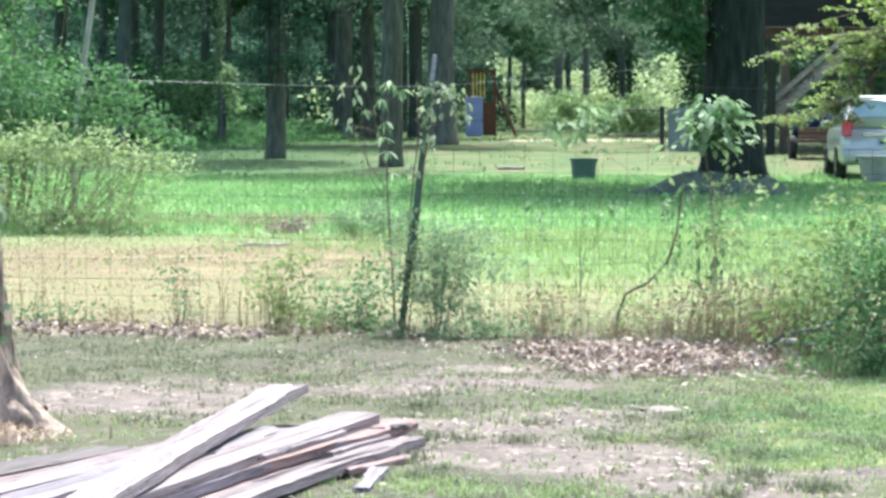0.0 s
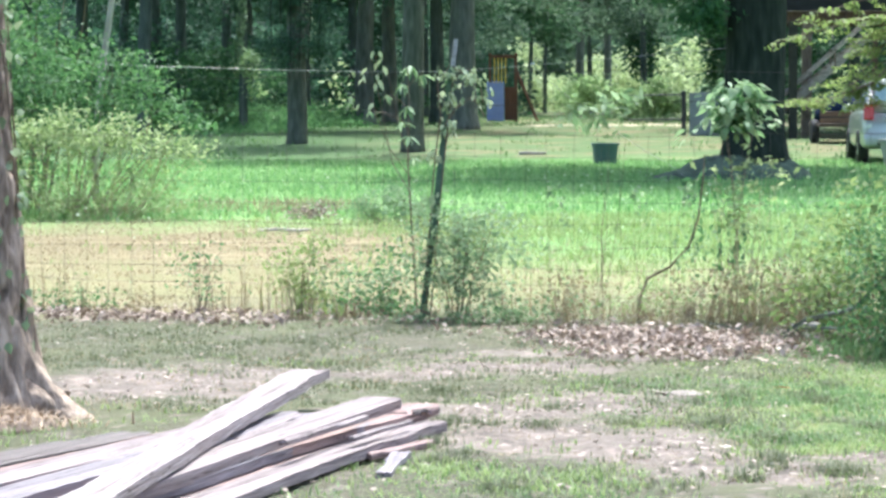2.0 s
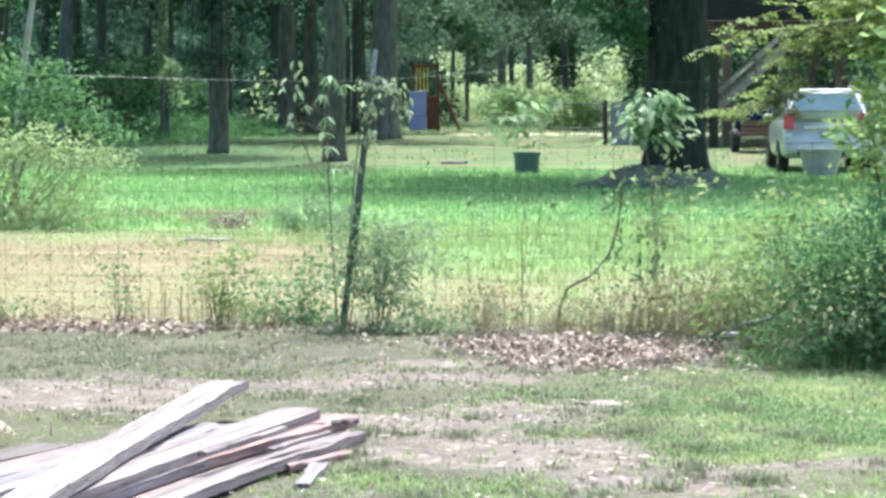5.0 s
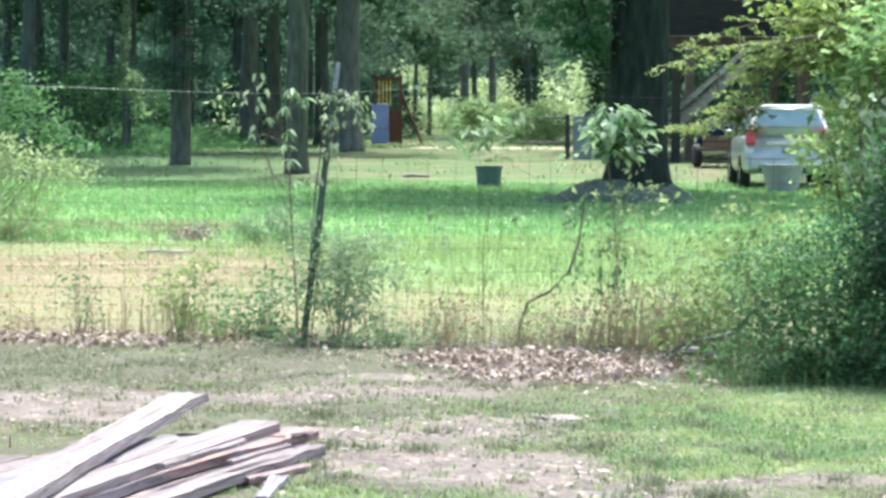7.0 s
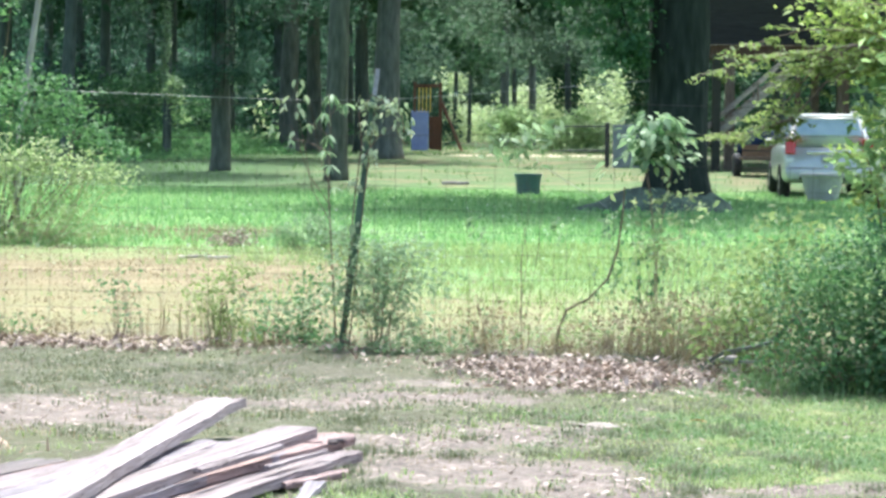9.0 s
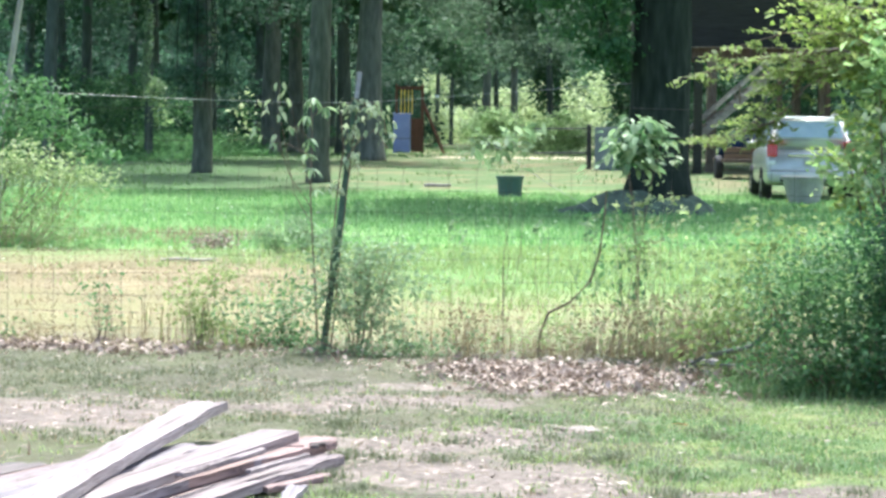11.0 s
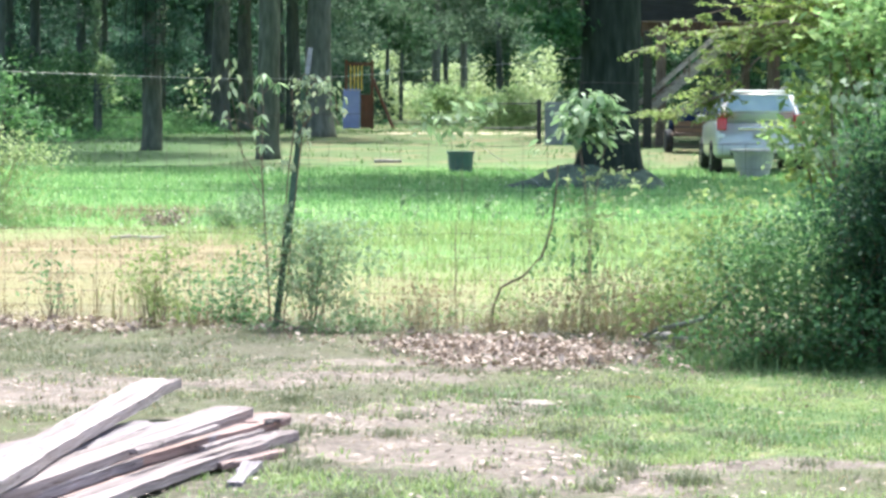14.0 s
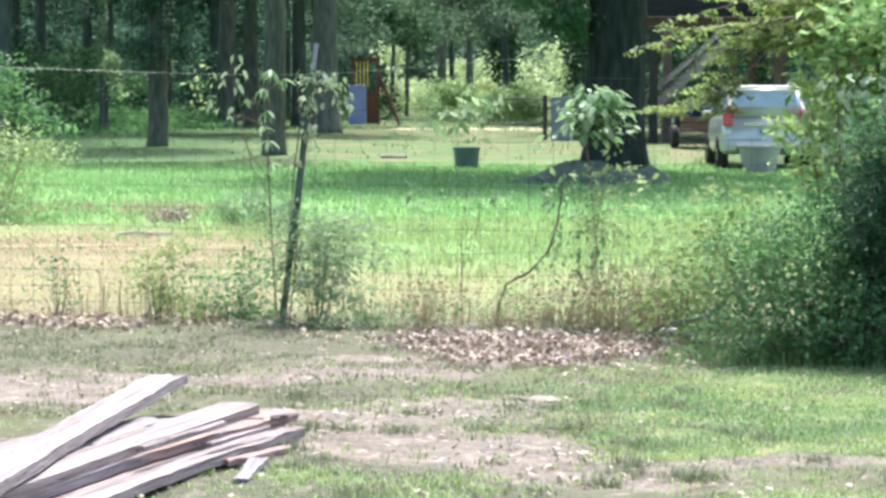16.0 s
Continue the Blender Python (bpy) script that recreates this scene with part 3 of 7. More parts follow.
WOOD_EAST = [  # the trunks round the clearing and the house
    (15, 3.6, 150, 0.26, 0.1, 0), (16, 4.5, 152, 0.24, 0.0, 0), (17, 5.9, 140, 0.5, 0.1, 1), (18, 6.6, 142, 0.3, -0.1, 0), (19, 7.4, 141, 0.42, 0.0, 1),
    (20, 9.0, 132, 0.3, 0.2, 0), (21, 8.5, 128, 0.34, -0.2, 0), (22, 11.8, 122, 0.36, 0.0, 0), (23, 12.5, 112, 0.5, 0.1, 0), (24, 16.5, 105, 0.5, 0.1, 0),
    (25, 20, 98, 0.55, 0.0, 0), (26, 24, 110, 0.5, 0.2, 0), (27, 19, 80, 0.5, 0.0, 0),
]
for k, x, y, d, lx, b in sorted(WOOD_WEST + WOOD_MIDDLE + WOOD_EAST):
    near = y < 70
    far_open = 3 < x < 12 and y > 118
    t = tree(x, y, d, 13 + (k * 7 % 5), (lx, 1.5 if near else 0.1), bark_gray if b else bark_mossy if near else bark_dark, 40 + k, k, 0.6 if far_open else 0.7 if k == 5 else 0.45 if -8.8 < x < -3 and 90 < y < 114 else 0.65 if near else 0.9 if x < -3 and y < 92 else 0.85 if x < -5 else 1.0,
         "tall grey-barked tree standing in the wood" if b else "tall dark-trunked tree standing in the wood", 1.15 if near else 1.25)
    if k == 8:       # shaded twigs hang about the nearest western trunk
        g = np.random.default_rng(808)
        spray = [(g.uniform(-0.75, 0.8), g.uniform(-0.9, 0.3), g.uniform(1.9, 4.6), 0.32, 0.3, 0.28) for _ in range(24)]
        for m in range(6):
            part("twig", tube([(0.1 - 0.05 * m, -0.2, 5.6), (-0.5 + 0.2 * m, -0.4, 4.6), (-0.6 + 0.25 * m, -0.6, 3.3), (-0.55 + 0.22 * m, -0.6, 2.0)], [0.03, 0.022, 0.014, 0.006], 6), bark_black, t)
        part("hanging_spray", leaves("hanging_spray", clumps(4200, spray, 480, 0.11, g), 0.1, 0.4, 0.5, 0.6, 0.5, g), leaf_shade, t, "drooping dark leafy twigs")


def clad_trunk():
    g = np.random.default_rng(77)
    t = thing("vine", "leafy vine clothing a woodland trunk, its leaves paled for sunlight", "vine", pose(-6.8, 82.9, 0.28))
    part("vine_stem", tube([(0, -0.05, 0), (0.06, -0.1, 1.5), (-0.04, -0.1, 3.5), (0.05, -0.1, 6)], [0.03, 0.03, 0.025, 0.02], 6), bark_gray, t)
    # pale leaf colour stands in for sun on this shaded vine
    part("leaves", leaves("leaves", cloud(1000, [(0.05 * math.sin(z * 2), -0.15, z, 0.18, 0.2, 0.6) for z in (2.6, 3.4, 4.2, 5.0, 5.8)] + [(0.25, -0.2, 2.1, 0.36, 0.3, 0.4)], g), 0.13, 0.4, 0.4, 0.5, 0.6, g), leaf_pale, t)


def second_vine():
    g = np.random.default_rng(78)
    t = thing("vine", "thin leafy vine hanging beside dark trunks", "vine", pose(-3.83, 67.8, 0.14))
    part("vine_stem", tube([(-0.1, 0, 1.2), (-0.06, -0.05, 2.0), (-0.05, -0.05, 3.5), (-0.05, 0, 6)], [0.02, 0.02, 0.02, 0.015], 6), bark_mossy, t)
    # pale leaves here too, in place of light on the trunk
    part("leaves", leaves("leaves", cloud(150, [(0.05 * math.sin(z * 3), 0, z, 0.11, 0.15, 0.4) for z in (2.0, 2.7, 3.4, 4.1, 4.8)], g), 0.085, 0.4, 0.4, 0.5, 0.6, g), leaf_pale, t)


clad_trunk()
second_vine()


# the great dark tree with its root mound
def great_tree():
    x, y = 4.82, 45.0
    t = thing("tree", "great dark tree with spreading roots beside the field", "tree", pose(x, y, 0))
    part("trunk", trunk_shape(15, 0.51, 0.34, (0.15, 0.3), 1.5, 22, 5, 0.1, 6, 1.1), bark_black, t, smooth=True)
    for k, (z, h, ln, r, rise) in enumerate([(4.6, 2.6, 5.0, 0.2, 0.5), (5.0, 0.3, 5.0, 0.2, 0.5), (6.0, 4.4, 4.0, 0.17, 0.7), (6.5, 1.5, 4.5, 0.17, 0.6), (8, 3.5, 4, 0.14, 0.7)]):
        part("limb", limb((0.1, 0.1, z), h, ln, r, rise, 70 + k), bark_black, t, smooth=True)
    g = np.random.default_rng(9)
    lobes = [(g.uniform(-3.6, 3.5), g.uniform(-0.5, 10), g.uniform(5.5, 14), g.uniform(1.3, 2.4), g.uniform(1.3, 2.4), g.uniform(0.8, 1.5)) for _ in range(34)]
    lobes += [(g.uniform(-2.2, 1.2), g.uniform(-0.6, 2), g.uniform(4.3, 5.6), 0.8, 0.8, 0.45) for _ in range(8)]
    # unseen eastern lobes, added towards the car to shade it
    lobes += [(g.uniform(2.6, 5.2), g.uniform(2.5, 6.5), g.uniform(6.5, 10), 1.2, 1.2, 0.7) for _ in range(7)]
    part("crown", leaves("crown", clumps(22000, lobes, 1200, 0.4, g), 0.36, 0.5, 0.5, 0.3, 0.6, g), leaf_wood, t)
    spray = [(g.uniform(-1.25, -0.55), g.uniform(-0.6, 0.2), g.uniform(2.3, 4.2), 0.32, 0.3, 0.25) for _ in range(16)]
    spray += [(g.uniform(-2.2, -1.0), g.uniform(-0.6, 0.6), g.uniform(3.0, 4.2), 0.4, 0.4, 0.25) for _ in range(8)]
    for k in range(5):
        part("twig", tube([(-0.3, -0.1, 4.9 - 0.2 * k), (-0.8 - 0.1 * k, -0.2, 4.4), (-1.0, -0.3, 3.4), (-0.7 - 0.1 * k, -0.3, 2.5)], [0.03, 0.022, 0.014, 0.006], 6), bark_black, t)
    part("hanging_spray", leaves("hanging_spray", clumps(3600, spray, 420, 0.1, g), 0.1, 0.4, 0.5, 0.6, 0.5, g), leaf_hedge, t, "drooping dark leafy twigs")
    # mound of dark earth heaped round the roots
    n, rings = 48, 12

    def heap(px, py):
        """Height of the heaped earth: a long slope to the west, a steeper hump to the east."""
        z = float(np.interp(px, [-1.85, -1.25, -0.85, -0.5, 0.0, 0.35, 0.52, 0.68, 1.02], [0, 0.17, 0.38, 0.42, 0.5, 0.36, 0.38, 0.27, 0]))
        return z * max(0.0, 1 - (py / 1.0) ** 2) + 0.03 * noise.noise(Vector((px * 4, py * 4, 2)))
    v, f = [(-0.42, 0, heap(-0.42, 0))], []
    for j in range(1, rings + 1):
        q = j / rings
        for i in range(n):
            a = 2 * math.pi * i / n
            px, py = -0.42 + 1.44 * q * math.cos(a), 1.0 * q * math.sin(a)
            v.append((px, py, -0.04 if j == rings else heap(px, py)))
    bm = bmesh.new()
    vs = [bm.verts.new(p) for p in v]
    for i in range(n):
        bm.faces.new((vs[0], vs[1 + i], vs[1 + (i + 1) % n]))
        for j in range(rings - 1):
            a, b = 1 + j * n, 1 + (j + 1) * n
            bm.faces.new((vs[a + i], vs[b + i], vs[b + (i + 1) % n], vs[a + (i + 1) % n]))
    mound = part("earth_mound", bm, soil_mat, smooth=True)
    mound.matrix_basis = pose(x, y, 0.0)
    tagged(mound, "mound of dark earth heaped round the great tree", "mound")


great_tree()


# the vine-clad trunk near by
def ivy_tree():
    t = thing("tree", "brown-barked tree trunk with climbing vine leaves", "tree", pose(-2.2, 12.2, 0))
    bm = bmesh.new()
    sides, rings = 110, []
    prof = [(-0.06, 0.40), (0.03, 0.37), (0.12, 0.325), (0.24, 0.295), (0.42, 0.266), (0.62, 0.25), (0.9, 0.228), (1.13, 0.212), (1.5, 0.2), (1.9, 0.19), (2.6, 0.18), (4, 0.16), (6, 0.13), (9, 0.06)]
    pz, pr = [p[0] for p in prof], [p[1] for p in prof]
    zs = [-0.06 + 0.03 * k for k in range(93)] + [3.2, 4, 5, 6, 7.5, 9]
    for z in zs:
        r = float(np.interp(z, pz, pr))
        ring = []
        for k in range(sides):
            a = 2 * math.pi * k / sides
            root = max(0.0, 1 - z / 0.34) ** 1.5 * 0.17 * max(0.0, math.cos(4 * a + 1.0)) ** 2
            # furrowed bark plates, long in the grain
            q1 = noise.noise(Vector((math.cos(a) * 6, math.sin(a) * 6, z * 4.5)))
            q2 = noise.noise(Vector((math.cos(a) * 17, math.sin(a) * 17, z * 5 + 9)))
            ridge = -0.042 * max(0.0, 0.28 - abs(q1)) / 0.28 + 0.016 * q2
            q = r + root + ridge * min(1.0, r / 0.18)
            ring.append(bm.verts.new((-0.035 * min(z, 3) + q * math.cos(a), 0.02 * z + q * math.sin(a), z)))
        rings.append(ring)
    for a, b in zip(rings, rings[1:]):
        for k in range(sides):
            bm.faces.new((a[k], a[(k + 1) % sides], b[(k + 1) % sides], b[k]))
    bm.faces.new(rings[-1])
    part("trunk", bm, bark_brown, t, smooth=True)
    for k, (a, ln) in enumerate([(-0.5, 0.5), (-1.25, 0.55), (0.35, 0.45)]):
        pts = [(0.25 * math.cos(a), 0.25 * math.sin(a), 0.12), (0.38 * math.cos(a), 0.38 * math.sin(a), 0.05), (ln * 0.8 * math.cos(a + 0.1), ln * 0.8 * math.sin(a + 0.1), 0.012),
               (ln * math.cos(a + 0.2), ln * math.sin(a + 0.2), -0.03)]
        part("root", tube(pts, [0.07, 0.05, 0.032, 0.01], 10, 0.2, seed=k), bark_brown, t, smooth=True)
    g = np.random.default_rng(21)
    ivy_leaf = leaf_piece_mesh("vine_leaf", 0.8)
    for k in range(6):
        a0, tw = [-0.5, -1.0, -1.5, -1.15, -1.3, 0.05][k], [0.35, -0.3, 0.25, -0.25, 0.3, 0.2][k]
        pts = []
        for j in range(26):
            z = 0.05 + j * 0.1
            r = 0.232 + 0.13 * math.exp(-z / 0.18) - 0.014 * z
            a = a0 + tw * math.sin(z * 1.7 + k)
            pts.append((-0.035 * z + r * math.cos(a), 0.02 * z + r * math.sin(a), z))
        part("vine_stem", tube(pts, [0.006 - 0.00015 * j for j in range(26)], 6, 0.2, seed=k), twig_mat, t)
        pts = np.array(pts)
        n = 90
        k_ = g.integers(0, 26, n)
        c = pts[k_] + g.normal(size=(n, 3)) * np.array([0.03, 0.015, 0.05]) + np.array([[0.0, -0.015, 0]])
        leaf_pieces(t, c[:72], 0.054, ivy_leaf, leaf_piece_ivy, g, 62, "vine_leaf")
    lobes = [(g.uniform(-4.5, -1.5), g.uniform(1, 4), g.uniform(6.5, 9), 1.0, 1.0, 0.7) for _ in range(10)]
    part("crown", leaves("crown", clumps(2500, lobes, 300, 0.3, g), 0.16, 0.5, 0.5, 0.3, 0.6, g), leaf_wood, t)
    for k in range(4):
        part("limb", limb((-0.1, 0.1, 4.5 + k), 2.0 + k * 0.5, 2.8, 0.06, 0.6, 300 + k), bark_brown, t, smooth=True)


ivy_tree()


# ---- pile of old boards ----
def board(x, y, z, heading, pitch, length, width, thick, mat, seed, notch=0.0, label="", chip=1.0):
    """A sawn board whose far east corner lies at x, y, z (top); it runs back towards the west and south. Edges chipped, far end split."""
    r_ = random.Random(seed)
    bm = bmesh.new()
    nseg, cols = 48, 7
    wide = [r_.uniform(0, 1) * notch for _ in range(cols)]
    e1 = e2 = 0.0
    top, low = [], []
    for i in range(nseg + 1):
        t = i / nseg
        rough = chip * (2.2 if t < 0.2 and chip > 1 else 1.0)
        e1 = max(-0.01 * rough, min(0.006, e1 + r_.uniform(-0.004, 0.004) * rough))
        e2 = max(-0.006, min(0.012 * chip, e2 + r_.uniform(-0.004, 0.004) * chip))
        sag = 0.012 * math.sin(t * 3 + seed) * min(1, length / 4)
        cup = 0.004 * math.sin(seed * 1.7)
        ra, rb = [], []
        for c in range(cols):
            q = c / (cols - 1)
            xx = e1 + (-width + e2 - e1) * q
            yy = -t * length - (wide[c] * max(0.0, 1 - t * nseg / 2))
            zz = sag + cup * (2 * q - 1) ** 2 + r_.uniform(-0.0012, 0.0012) - (0.004 if c in (0, cols - 1) else 0)
            ra.append(bm.verts.new((xx, yy, zz)))
            rb.append(bm.verts.new((xx, yy, zz - thick)))
        top.append(ra)
        low.append(rb)
    for i in range(nseg):
        for c in range(cols - 1):
            bm.faces.new((top[i][c], top[i][c + 1], top[i + 1][c + 1], top[i + 1][c]))
            bm.faces.new((low[i][c], low[i + 1][c], low[i + 1][c + 1], low[i][c + 1]))
        bm.faces.new((top[i][0], top[i + 1][0], low[i + 1][0], low[i][0]))
        bm.faces.new((top[i][-1], low[i][-1], low[i + 1][-1], top[i + 1][-1]))
    for c in range(cols - 1):
        bm.faces.new((top[0][c], low[0][c], low[0][c + 1], top[0][c + 1]))
        bm.faces.new((top[-1][c], top[-1][c + 1], low[-1][c + 1], low[-1][c]))
    bmesh.ops.recalc_face_normals(bm, faces=bm.faces)
    me = bpy.data.meshes.new("board")
    bm.to_mesh(me)
    bm.free()
    me.materials.append(mat)
    ob = new("board", me)
    ob.matrix_basis = pose(x, y, z, pitch, r_.uniform(-1.2, 1.2) if 0.03 < thick < 0.042 else 0, -heading)
    return tagged(ob, label or "long weathered grey-pink board in the pile", "board", "boards of the pile")


LOWER_BOARDS = [  # x, y of the far east corner, top height, heading, length, width, thickness, raggedness, tone
    (-0.05, 11.55, 0.042, 19.0, 4.4, 0.16, 0.04, 0.05, 0), (-0.25, 11.32, 0.043, 20.0, 4.4, 0.19, 0.04, 0.04, 1), (-0.49, 11.2, 0.042, 19.0, 4.4, 0.22, 0.04, 0.03, 0),
    (-0.76, 11.2, 0.043, 21.0, 4.3, 0.24, 0.04, 0.04, 0), (-1.05, 11.3, 0.042, 23.0, 4.3, 0.22, 0.04, 0.03, 1), (-1.5, 10.9, 0.043, 26.0, 4.2, 0.18, 0.04, 0.03, 3),
]
UPPER_BOARDS = [  # the boards that lie on them
    (-0.07, 11.78, 0.083, 22.0, 4.4, 0.2, 0.036, 0.05, 1), (-0.33, 11.2, 0.082, 20.5, 4.3, 0.13, 0.036, 0.08, 2), (-0.60, 11.35, 0.083, 18.0, 4.4, 0.19, 0.036, 0.06, 2),
    (-0.98, 11.1, 0.082, 24.0, 4.2, 0.18, 0.036, 0.04, 0), (-1.29, 11.3, 0.043, 25.0, 4.2, 0.2, 0.04, 0.04, 3), (-0.575, 11.28, 0.121, 19.0, 4.3, 0.19, 0.034, 0.06, 2),
]
for k, (x, y, z, h, ln, w, th, rag, red) in enumerate(LOWER_BOARDS + UPPER_BOARDS):
    board(x, y, z, h, 0.0, ln, w, th, (board_mat, board_red, board_gray, board_dark)[red], 20 + k, rag * 2,
          "reddish weathered board with a split end in the pile" if red == 1 else "dark grey-brown weathered board at the edge of the pile" if red == 3 else "long weathered grey-pink board in the pile", 1.7)
board(-0.27, 11.6, 0.13, 18.0, 0.0, 4.5, 0.18, 0.046, board_mat, 2, 0.0, "thick pale board with a square sawn end")
board(-0.62, 12.38, 0.178, 7.3, 0.05, 5.2, 0.16, 0.045, board_pale, 1, 0.14, "wide pale weathered board lying across the pile", 1.3)
for k, (x, y, z, h, ln) in enumerate([(-0.47, 11.42, 0.098, 30.0, 0.35), (-0.66, 11.2, 0.127, 12.0, 0.9), (-0.38, 11.0, 0.142, 18.5, 0.9), (-0.2, 11.15, 0.098, 22.0, 0.6)]):
    o = board(x, y, z, h, 0.0, ln, 0.035, 0.014, board_mat, 60 + k, 0.08, "thin split sliver of wood lying on the boards")
    o.name = "wood_sliver"
for k in range(9):      # rotten splinters at the broken ends
    r_ = random.Random(700 + k)
    o = board(-0.08 - 0.045 * k + r_.uniform(-0.03, 0.03), 11.6 - 0.05 * k + r_.uniform(-0.06, 0.06), 0.1 if k < 4 else 0.06, r_.uniform(5, 75), 0.0, r_.uniform(0.06, 0.16), r_.uniform(0.012, 0.028), 0.012,
              board_red if k % 2 else board_dark, 720 + k, 0.03, "small rotten splinter at a broken board end")
    o.name = "splinter"



# ---- wire fence ----
def fence_y(x):
    return 17.4 - 0.22 * (x + 0.27)


def fence():
    f = thing("wire_fence", "rusty woven wire fence with weeds growing through it", "fence", pose(0, 0, 0))
    heights = [0.03, 0.12, 0.22, 0.33, 0.46, 0.6, 0.74, 0.88, 1.03, 1.18]
    x0, x1 = -6.0, 6.0
    for k, h in enumerate(heights):
        pts = []
        for i in range(41):
            x = x0 + (x1 - x0) * i / 40
            pts.append((x, fence_y(x), h + 0.012 * math.sin(x * 2.1 + k) + 0.006 * math.sin(x * 5 + 2 * k)))
        part("line_wire", tube(pts, [0.0015] * 41, 4), wire_mat, f)
    for k, h in enumerate((1.36, 1.55)):
        pts = []
        for i in range(41):
            x = x0 + (x1 - x0) * i / 40
            pts.append((x, fence_y(x) - 0.02, h + 0.03 * math.sin(x * 0.8 + k)))
        part("barbed_wire", tube(pts, [0.0019] * 41, 4), wire_mat, f)
    base = tube([(0, 0, 0.02), (0.004, 0.004, 0.4), (-0.004, 0, 0.8), (0, 0, 1.19)], [0.0011] * 4, 4)
    me = bpy.data.meshes.new("stay_wire")
    base.to_mesh(me)
    base.free()
    for i in range(79):
        x = x0 + 0.152 * i
        w = part("stay_wire", me, wire_mat, f)
        w.matrix_basis = pose(x, fence_y(x), 0.0, 0, 0.8 * math.sin(i * 2.3), 0)


fence()


def t_post(x, lean_x, lean_y, height=1.8):
    p = thing("fence_post", "green steel fence post with a white tip, leaning", "fence post", pose(x, fence_y(x) - 0.03, 0, lean_y, lean_x, 0), "steel fence posts")
    bm = bmesh.new()
    box(bm, 0.042, 0.006, height - 0.17 + 0.06, pose(0, 0, (height - 0.17 - 0.06) / 2), 0.002)
    box(bm, 0.007, 0.034, height - 0.17 + 0.06, pose(0, 0.017, (height - 0.17 - 0.06) / 2), 0.002)
    for k in range(26):
        box(bm, 0.012, 0.008, 0.016, pose(0, -0.006, 0.12 + k * 0.057), 0.002)
    part("post", bm, post_green, p)
    bm = bmesh.new()
    box(bm, 0.03, 0.006, 0.17, pose(0, 0, height - 0.085), 0.002)
    box(bm, 0.007, 0.034, 0.17, pose(0, 0.017, height - 0.085), 0.002)
    part("white_tip", bm, tip_paint, p, "white-painted tip")
    for h in (0.33, 0.74, 1.18):
        part("wire_clip", boxed(0.055, 0.02, 0.004, pose(0, 0.0, h)), wire_mat, p)


t_post(-0.27, 7.0, 0.0)
t_post(-4.1, 1.0, 0.0)
t_post(3.6, -1.0, 0.0)


# ---- runner cable between two trees, with a trolley line ----
def runner():
    c = thing("cable_runner", "pale cable strung from a sapling to the great tree", "cable", pose(0, 0, 0))
    pts = [(-4.75, 35.5, 1.84), (-4.31, 35.93, 1.815), (-2.8, 37.4, 1.77), (-1.42, 38.8, 1.745), (-0.3, 39.9, 1.755), (0.37, 40.55, 1.8), (2.4, 42.6, 1.98), (4.3, 44.5, 2.16)]
    part("cable", tube(pts, [0.0034] * len(pts), 6), cable_mat, c)
    line = [(1.03, 41.2, 1.84), (1.6, 42.0, 1.38), (2.3, 42.8, 0.89), (2.83, 43.3, 0.54), (3.42, 43.9, 0.2), (3.65, 44.0, 0.01)]
    part("tether_line", tube(line, [0.0032] * 6, 6), cable_mat, c, "thin white tether line")
    part("trolley", boxed(0.05, 0.03, 0.07, pose(1.03, 41.2, 1.86), 0.01), chrome, c)


runner()


